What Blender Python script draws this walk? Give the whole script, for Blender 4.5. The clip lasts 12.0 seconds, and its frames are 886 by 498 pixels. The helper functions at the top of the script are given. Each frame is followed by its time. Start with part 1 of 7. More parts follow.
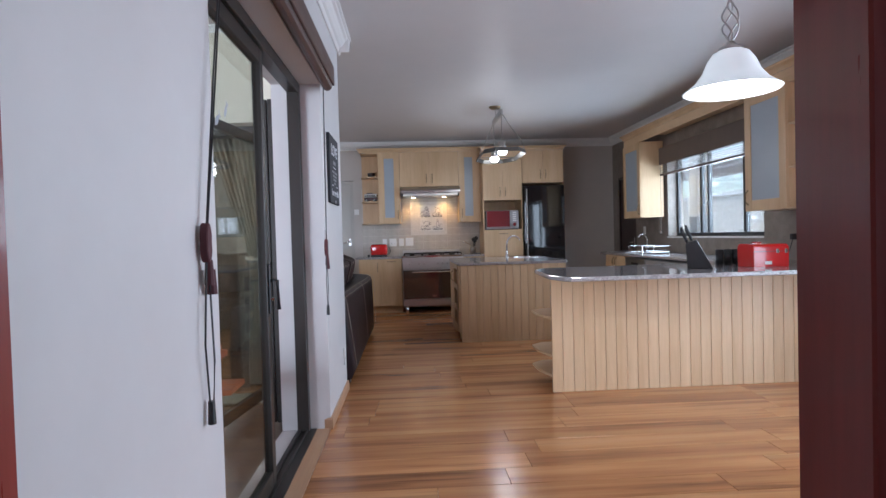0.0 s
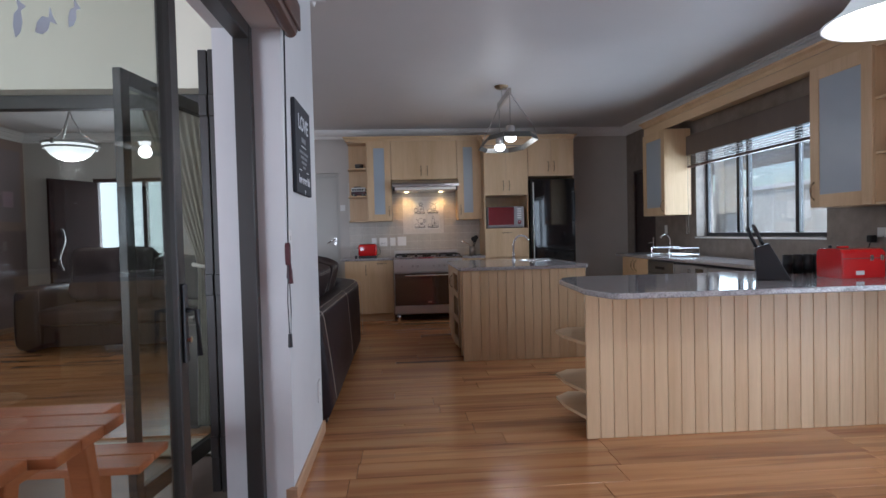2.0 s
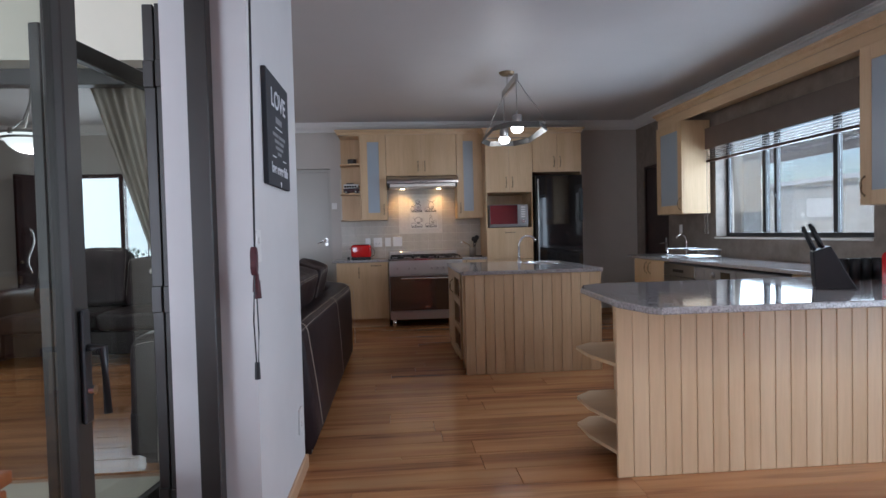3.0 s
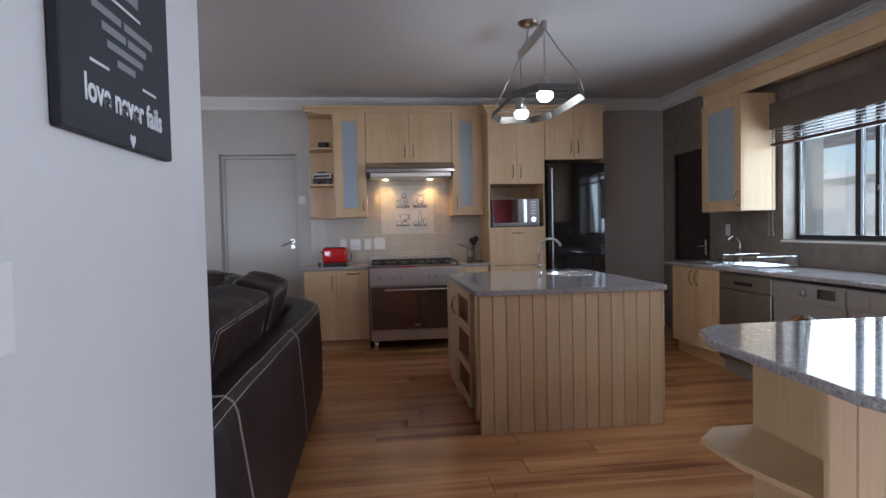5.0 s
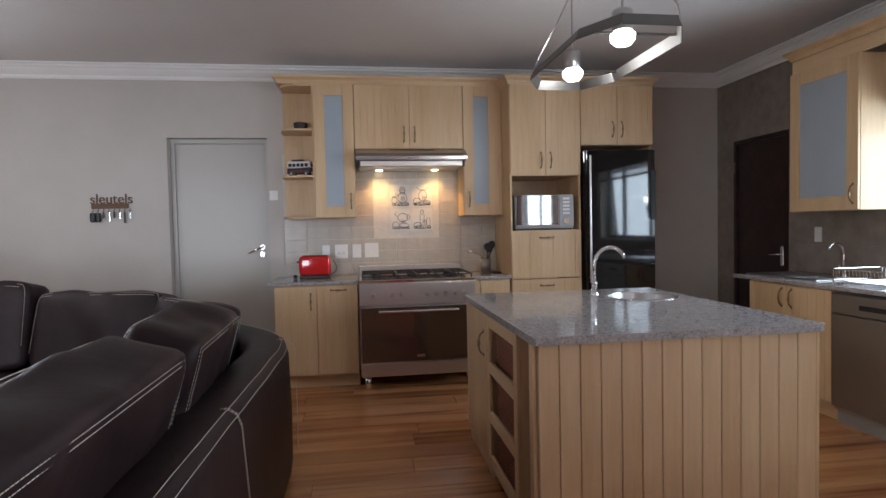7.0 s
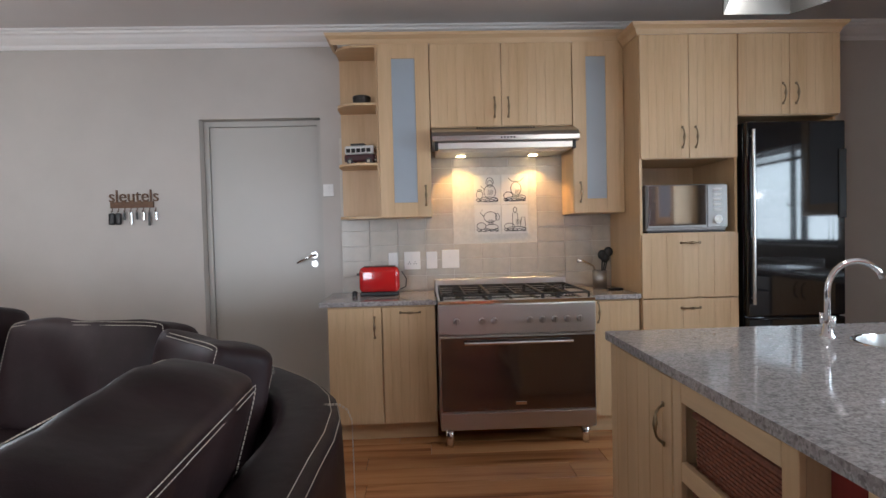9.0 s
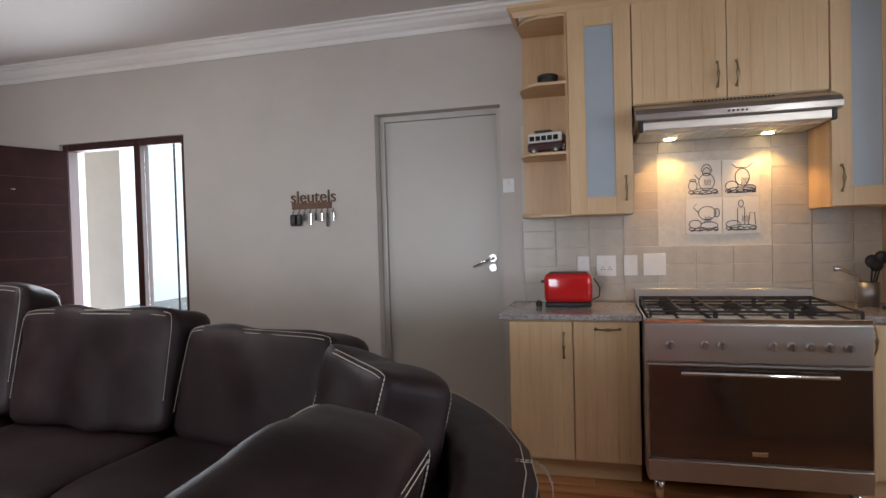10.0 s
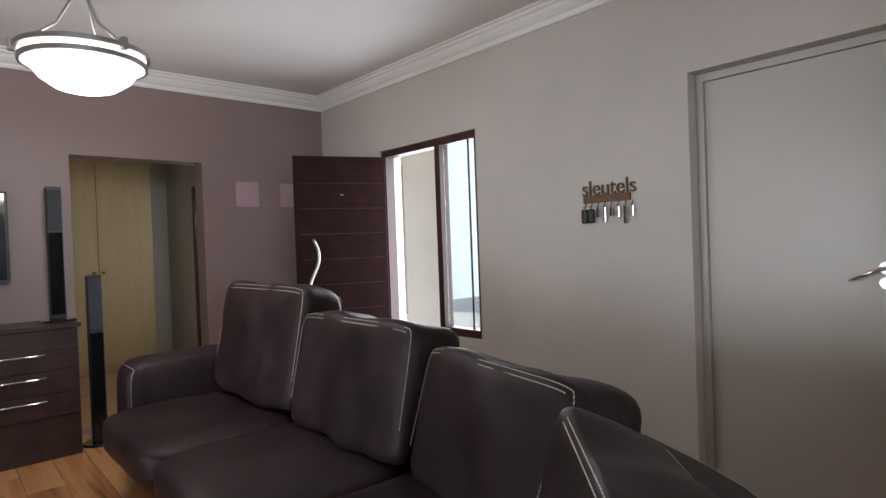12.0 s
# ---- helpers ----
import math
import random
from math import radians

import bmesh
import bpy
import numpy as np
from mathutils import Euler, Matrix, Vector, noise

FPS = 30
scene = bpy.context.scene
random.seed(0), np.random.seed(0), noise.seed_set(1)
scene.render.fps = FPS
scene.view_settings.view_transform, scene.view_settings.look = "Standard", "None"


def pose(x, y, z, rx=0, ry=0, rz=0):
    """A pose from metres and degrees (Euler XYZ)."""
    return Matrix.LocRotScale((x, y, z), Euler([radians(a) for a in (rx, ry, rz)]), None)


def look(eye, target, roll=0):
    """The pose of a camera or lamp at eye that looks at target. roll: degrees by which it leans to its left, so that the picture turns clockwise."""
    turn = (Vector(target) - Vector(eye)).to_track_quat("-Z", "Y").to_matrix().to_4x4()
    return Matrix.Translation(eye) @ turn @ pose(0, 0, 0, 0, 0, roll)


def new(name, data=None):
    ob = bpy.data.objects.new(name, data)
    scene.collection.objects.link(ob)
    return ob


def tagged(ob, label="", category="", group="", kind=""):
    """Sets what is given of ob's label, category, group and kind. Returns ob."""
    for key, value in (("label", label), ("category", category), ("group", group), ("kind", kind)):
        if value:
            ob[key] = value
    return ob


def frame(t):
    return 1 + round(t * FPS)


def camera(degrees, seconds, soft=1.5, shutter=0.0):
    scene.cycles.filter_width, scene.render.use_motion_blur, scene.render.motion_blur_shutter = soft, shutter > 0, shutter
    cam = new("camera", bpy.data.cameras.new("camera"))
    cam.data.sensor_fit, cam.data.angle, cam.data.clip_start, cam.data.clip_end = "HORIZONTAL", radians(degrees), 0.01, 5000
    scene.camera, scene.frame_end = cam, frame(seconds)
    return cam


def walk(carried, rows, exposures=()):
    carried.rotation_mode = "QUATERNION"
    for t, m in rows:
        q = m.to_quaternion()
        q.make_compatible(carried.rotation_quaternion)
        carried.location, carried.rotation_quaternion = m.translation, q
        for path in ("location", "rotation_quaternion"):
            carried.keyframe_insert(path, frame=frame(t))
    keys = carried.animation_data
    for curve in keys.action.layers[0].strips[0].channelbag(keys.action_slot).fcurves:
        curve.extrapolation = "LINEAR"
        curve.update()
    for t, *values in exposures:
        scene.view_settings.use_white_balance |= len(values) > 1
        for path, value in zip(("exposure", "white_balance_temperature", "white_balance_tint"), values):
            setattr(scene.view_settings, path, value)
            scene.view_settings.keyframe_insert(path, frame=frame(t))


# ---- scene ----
cam = camera(75.5, 12.0)
PATH = [
    (0, (0.669, -0.203, 1.21), (0.78, 1.793, 1.165), -1.6),
    (0.5, (0.675, 0.107, 1.234), (0.799, 2.102, 1.182), -1.6),
    (1, (0.656, 0.348, 1.231), (0.789, 2.343, 1.177), -1.5),
    (1.5, (0.66, 0.584, 1.232), (0.794, 2.579, 1.179), -1.6),
    (2, (0.657, 0.784, 1.236), (0.797, 2.779, 1.181), -1.4),
    (2.5, (0.66, 1.042, 1.252), (0.808, 3.035, 1.197), -1.4),
    (3, (0.651, 1.322, 1.245), (0.807, 3.315, 1.187), -1.4),
    (5, (0.589, 2.76, 1.297), (0.825, 4.745, 1.223), -1.3),
    (5.5, (0.603, 3.099, 1.293), (0.856, 5.081, 1.217), -1.2),
    (6, (0.616, 3.43, 1.327), (0.886, 5.41, 1.247), -1.2),
    (6.5, (0.587, 3.782, 1.329), (0.867, 5.761, 1.251), -1.2),
    (8.5, (0.485, 5.037, 1.327), (0.707, 7.024, 1.263), -1.3),
    (9, (0.436, 5.341, 1.333), (0.51, 7.338, 1.272), -1.4),
    (9.5, (0.398, 5.605, 1.329), (0.221, 7.597, 1.275), -1.5),
    (10, (0.289, 5.853, 1.336), (-0.22, 7.787, 1.292), -1.6),
    (10.5, (0.215, 6.055, 1.409), (-0.656, 7.853, 1.338), -2.3),
    (11, (0.215, 6.332, 1.404), (-0.917, 7.98, 1.348), -2.3),
    (11.5, (0.204, 6.576, 1.409), (-1.096, 8.095, 1.353), -2.6),
    (12, (0.19, 6.635, 1.361), (-1.3, 7.969, 1.336), -2.1),
]
walk(cam, [(t, look(eye, target, roll)) for t, eye, target, roll in PATH], [(0, 0.08, 5500, 12), (0.5, -0.15, 5450, 12), (1.0, -0.28, 5500, 12), (1.5, -0.34, 5550, 12), (3.0, -0.32, 5550, 12), (5.0, -0.25, 5550, 12), (6.5, -0.02, 5850, 12), (8.5, 0.33, 5900, 11), (9.5, 0.2, 6000, 11), (10.0, 0.08, 6100, 12), (10.5, 0.05, 6150, 13), (12, 0.1, 6150, 11)])

# ---------------------------------------------------------------- light
world = bpy.data.worlds.new("sky")
scene.world = world
world.use_nodes = True
wn = world.node_tree
sky = wn.nodes.new("ShaderNodeTexSky")
sky.sky_type = "NISHITA"
sky.sun_disc = False
sky.sun_elevation = radians(49)
sky.sun_rotation = radians(-24)
wn.links.new(sky.outputs[0], wn.nodes["Background"].inputs[0])
wn.nodes["Background"].inputs[1].default_value = 0.15
scene.view_settings.exposure = 0.0


# one unit of the floor plan below is this many metres; heights are in metres
PLAN = 0.957


def lamp(name, kind, m, energy, color=(1, 1, 1), size=None, size_y=None, radius=None, angle=None):
    data = bpy.data.lights.new(name, kind)
    data.energy, data.color = energy, color
    if kind == "AREA":
        data.shape, data.size, data.size_y = "RECTANGLE", size, size_y
    if radius is not None:
        data.shadow_soft_size = radius
    if angle is not None:
        data.angle = radians(angle)
    ob = new(name, data)
    m.translation = (m.translation.x * PLAN, m.translation.y * PLAN, m.translation.z)
    ob.matrix_world = m
    return ob


sun = lamp("sun", "SUN", look((-13, 38, 36), (0, 9, 0)), 4.5, (1, 0.95, 0.88), angle=0.5)
# sky light standing in the openings
lamp("window_daylight", "AREA", look((4.62, 6.68, 1.62), (0, 6.68, 1.2)), 75, (0.84, 0.93, 1.0), 2.04, 0.95)
lamp("garden_door_daylight", "AREA", look((4.62, 2.2, 1.1), (0, 2.6, 1.0)), 105, (0.86, 0.93, 1.0), 1.95, 2.0)
lamp("porch_daylight", "AREA", look((-3.5, 10.4, 1.2), (-3.3, 5, 0.9)), 60, (0.95, 0.97, 1.0), 1.3, 1.9)
lamp("patio_daylight", "AREA", look((-4.45, 2.0, 1.3), (0, 2.0, 1.2)), 60, (0.95, 0.97, 1.0), 3.8, 2.2)
lamp("garden_daylight", "AREA", look((-2.3, -0.65, 1.3), (-2.2, 8, 1.25)), 285, (0.93, 0.96, 1.0), 3.5, 2.3)
# warm fill added to brighten the passage; the wall behind it is solid
lamp("passage_fill", "AREA", look((-6.45, 9.3, 1.2), (-6.9, 7.2, 1.0)), 9, (1.0, 0.93, 0.8), 0.7, 1.8)
lamp("start_room_daylight", "AREA", look((2.15, -2.9, 1.5), (1.2, 0, 1.3)), 9, (0.9, 0.94, 1.0), 0.6, 1.1)

# ---------------------------------------------------------------- materials


class Nodes:
    """Short access to a material's nodes."""

    def __init__(self, name):
        self.mat = bpy.data.materials.new(name)
        self.mat.use_nodes = True
        self.t = self.mat.node_tree
        self.b = self.t.nodes["Principled BSDF"]

    def add(self, kind, **values):
        n = self.t.nodes.new(kind)
        for key, value in values.items():
            n.inputs[key.replace("_", " ")].default_value = value
        return n

    def link(self, a, b):
        self.t.links.new(a, b)

    def coords(self, scale=(1, 1, 1), turn=(0, 0, 0), rand=False):
        tc = self.add("ShaderNodeTexCoord")
        mp = self.add("ShaderNodeMapping")
        mp.inputs["Scale"].default_value = scale
        mp.inputs["Rotation"].default_value = turn
        self.link(tc.outputs["Object"], mp.inputs["Vector"])
        if rand:
            oi = self.add("ShaderNodeObjectInfo")
            mul = self.t.nodes.new("ShaderNodeVectorMath")
            mul.operation = "SCALE"
            mul.inputs[0].default_value = (37.0, 17.0, 11.0)
            self.link(oi.outputs["Random"], mul.inputs["Scale"])
            self.link(mul.outputs[0], mp.inputs["Location"])
        return mp.outputs[0]

    def noise(self, vec, scale, detail=3.0, rough=0.5):
        n = self.add("ShaderNodeTexNoise", Scale=scale, Detail=detail, Roughness=rough)
        self.link(vec, n.inputs["Vector"])
        return n.outputs[0]

    def ramp(self, fac, stops):
        n = self.add("ShaderNodeValToRGB")
        r = n.color_ramp
        while len(r.elements) < len(stops):
            r.elements.new(0.5)
        for e, (p, c) in zip(r.elements, stops):
            e.position, e.color = p, (*c, 1)
        self.link(fac, n.inputs[0])
        return n.outputs[0]

    def mix(self, a, b, fac, mode="MIX"):
        n = self.add("ShaderNodeMix")
        n.data_type, n.blend_type = "RGBA", mode
        for value, i in ((fac, 0), (a, 6), (b, 7)):
            if hasattr(value, "node"):
                self.link(value, n.inputs[i])
            elif i == 0:
                n.inputs[i].default_value = value
            else:
                n.inputs[i].default_value = (*value, 1)
        return n.outputs[2]

    def bump(self, height, strength, distance=0.002):
        n = self.add("ShaderNodeBump", Strength=strength, Distance=distance)
        self.link(height, n.inputs["Height"])
        self.link(n.outputs[0], self.b.inputs["Normal"])

    def range(self, fac, lo, hi):
        n = self.add("ShaderNodeMapRange")
        n.inputs[3].default_value, n.inputs[4].default_value = lo, hi
        self.link(fac, n.inputs[0])
        return n.outputs[0]

    def set(self, color=None, rough=None, metal=None, **more):
        for key, value in (("Base Color", color), ("Roughness", rough), ("Metallic", metal), *((k.replace("_", " "), v) for k, v in more.items())):
            if value is None:
                continue
            if hasattr(value, "node"):
                self.link(value, self.b.inputs[key])
            elif key == "Base Color":
                self.b.inputs[key].default_value = (*value, 1)
            else:
                self.b.inputs[key].default_value = value
        return self


def painted(name, color, rough=0.6, vary=0.06, grain=0.12, blotch=1.3):
    """Rolled wall paint: roller stipple, faint blotches."""
    n = Nodes(name)
    v = n.coords()
    big = n.noise(v, blotch, 5, 0.65)
    fine = n.noise(v, 260, 2)
    dark = tuple(c * (1 - vary) for c in color)
    light = tuple(min(1, c * (1 + vary)) for c in color)
    n.set(n.ramp(big, [(0.3, dark), (0.7, light)]), n.range(big, rough - 0.06, rough + 0.06))
    n.bump(fine, grain, 0.001)
    return n.mat


def plain(name, color, rough=0.4, metal=0.0, vary=0.08, scale=6.0, bump=0.0, coat=0.0):
    n = Nodes(name)
    v = n.coords()
    f = n.noise(v, scale, 4, 0.6)
    n.set(n.ramp(f, [(0.3, tuple(c * (1 - vary) for c in color)), (0.7, tuple(min(1, c * (1 + vary)) for c in color))]), n.range(f, max(0.02, rough * 0.85), rough * 1.15), metal, Coat_Weight=coat)
    if bump:
        n.bump(n.noise(v, 180, 3), bump, 0.001)
    return n.mat


def wood(name, dark, mid, light, axis="z", grain=9.0, rough=0.42, rand=False, streak=0.5, coat=0.0, spec=0.5):
    """Grain stretched along one axis, with pores and slow colour drift."""
    n = Nodes(name)
    s = {"x": (0.07, 1, 1), "y": (1, 0.07, 1), "z": (1, 1, 0.07)}[axis]
    v = n.coords(s, rand=rand)
    a = n.noise(v, grain, 5, 0.62)
    fine = n.noise(v, grain * 14, 3, 0.6)
    slow = n.noise(n.coords((0.6, 0.6, 0.6), rand=rand), 2.0, 2)
    c = n.ramp(a, [(0.3, dark), (0.5, mid), (0.68, light)])
    c = n.mix(c, n.ramp(fine, [(0.35, tuple(x * 0.7 for x in mid)), (0.6, light)]), 0.18 * streak * 2)
    c = n.mix(c, n.ramp(slow, [(0.3, dark), (0.7, light)]), 0.18)
    n.set(c, n.range(fine, rough - 0.08, rough + 0.1), Coat_Weight=coat, Specular_IOR_Level=spec)
    n.bump(fine, 0.12, 0.0006)
    return n.mat


def floor_wood():
    """Laminate planks: honey oak with long dark streaks; each plank drifts in tone."""
    n = Nodes("laminate_planks")
    v = n.coords((0.065, 1.0, 1.0), rand=True)
    a = n.noise(v, 8.0, 3, 0.5)
    b = n.noise(n.coords((0.09, 1.5, 1), rand=True), 9.0, 3, 0.55)
    fine = n.noise(v, 80, 3, 0.6)
    c = n.ramp(a, [(0.30, (0.17, 0.055, 0.019)), (0.42, (0.42, 0.172, 0.064)), (0.55, (0.60, 0.283, 0.112)), (0.74, (0.70, 0.385, 0.176))])
    c = n.mix(c, n.ramp(b, [(0.36, (0.10, 0.03, 0.011)), (0.44, (0.60, 0.283, 0.112))]), 0.34)
    c = n.mix(c, n.ramp(fine, [(0.35, (0.26, 0.10, 0.038)), (0.6, (0.50, 0.235, 0.10))]), 0.14)
    oi = n.add("ShaderNodeObjectInfo")
    c = n.mix(c, n.ramp(oi.outputs["Random"], [(0.0, (0.72, 0.70, 0.68)), (1.0, (1.0, 1.0, 1.0))]), 1.0, "MULTIPLY")
    n.set(c, n.range(fine, 0.17, 0.27))
    n.bump(fine, 0.1, 0.0005)
    return n.mat


def granite():
    n = Nodes("grey_granite")
    v = n.coords((1, 1, 1), (0.3, 0.2, 0.5))
    a = n.noise(v, 55, 4, 0.7)
    vo = n.add("ShaderNodeTexVoronoi", Scale=150.0)
    n.link(v, vo.inputs["Vector"])
    b = n.noise(n.coords((1, 2.2, 1)), 22, 4, 0.7)
    c = n.ramp(a, [(0.28, (0.06, 0.055, 0.055)), (0.42, (0.27, 0.25, 0.25)), (0.58, (0.40, 0.375, 0.37)), (0.75, (0.60, 0.575, 0.57))])
    c = n.mix(c, n.ramp(b, [(0.4, (0.20, 0.18, 0.18)), (0.55, (0.46, 0.43, 0.42)), (0.7, (0.42, 0.34, 0.31))]), 0.45)
    c = n.mix(c, n.ramp(vo.outputs["Color"], [(0.2, (0.05, 0.05, 0.05)), (0.5, (0.42, 0.40, 0.39)), (0.9, (0.66, 0.64, 0.63))]), 0.3)
    n.set(c, 0.07, Specular_IOR_Level=0.55)
    return n.mat


def leather():
    n = Nodes("dark_brown_leather")
    v = n.coords()
    a = n.noise(v, 2.4, 5, 0.62)
    vo = n.add("ShaderNodeTexVoronoi", Scale=210.0)
    vo.feature = "DISTANCE_TO_EDGE"
    n.link(v, vo.inputs["Vector"])
    wrinkle = n.noise(v, 7, 3, 0.5)
    n.set(n.ramp(a, [(0.28, (0.011, 0.0062, 0.0068)), (0.52, (0.023, 0.0132, 0.0142)), (0.75, (0.047, 0.030, 0.0318))]), n.range(a, 0.36, 0.54), Specular_IOR_Level=0.2)
    h = n.mix(n.ramp(vo.outputs[0], [(0.0, (0, 0, 0)), (0.1, (0.25, 0.25, 0.25))]), n.ramp(wrinkle, [(0.3, (0, 0, 0)), (0.7, (1, 1, 1))]), 0.75)
    n.bump(h, 0.35, 0.006)
    return n.mat


def brushed(name, color, rough=0.3, axis="x"):
    n = Nodes(name)
    s = {"x": (0.02, 1, 1), "y": (1, 0.02, 1), "z": (1, 1, 0.02)}[axis]
    f = n.noise(n.coords(s), 320, 3, 0.6)
    smear = n.noise(n.coords(), 3.0, 3)
    n.set(n.ramp(smear, [(0.3, tuple(c * 0.93 for c in color)), (0.7, color)]), n.range(f, rough - 0.03, rough + 0.04), 1.0)
    n.bump(f, 0.015, 0.0002)
    return n.mat


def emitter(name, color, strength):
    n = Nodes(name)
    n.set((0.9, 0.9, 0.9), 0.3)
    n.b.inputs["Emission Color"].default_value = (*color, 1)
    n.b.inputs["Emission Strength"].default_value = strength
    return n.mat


def clear_glass(name, color=(1, 1, 1), low=0.04, high=0.5):
    """Sheet glass: clear, with a mirror that grows at grazing angles."""
    n = Nodes(name)
    out = n.t.nodes["Material Output"]
    tr = n.add("ShaderNodeBsdfTransparent")
    tr.inputs[0].default_value = (*color, 1)
    gl = n.add("ShaderNodeBsdfGlossy", Roughness=0.01)
    lw = n.add("ShaderNodeLayerWeight", Blend=0.25)
    mx = n.add("ShaderNodeMixShader")
    n.link(n.range(lw.outputs["Facing"], low, high), mx.inputs[0])
    n.link(tr.outputs[0], mx.inputs[1])
    n.link(gl.outputs[0], mx.inputs[2])
    n.link(mx.outputs[0], out.inputs[0])
    return n.mat



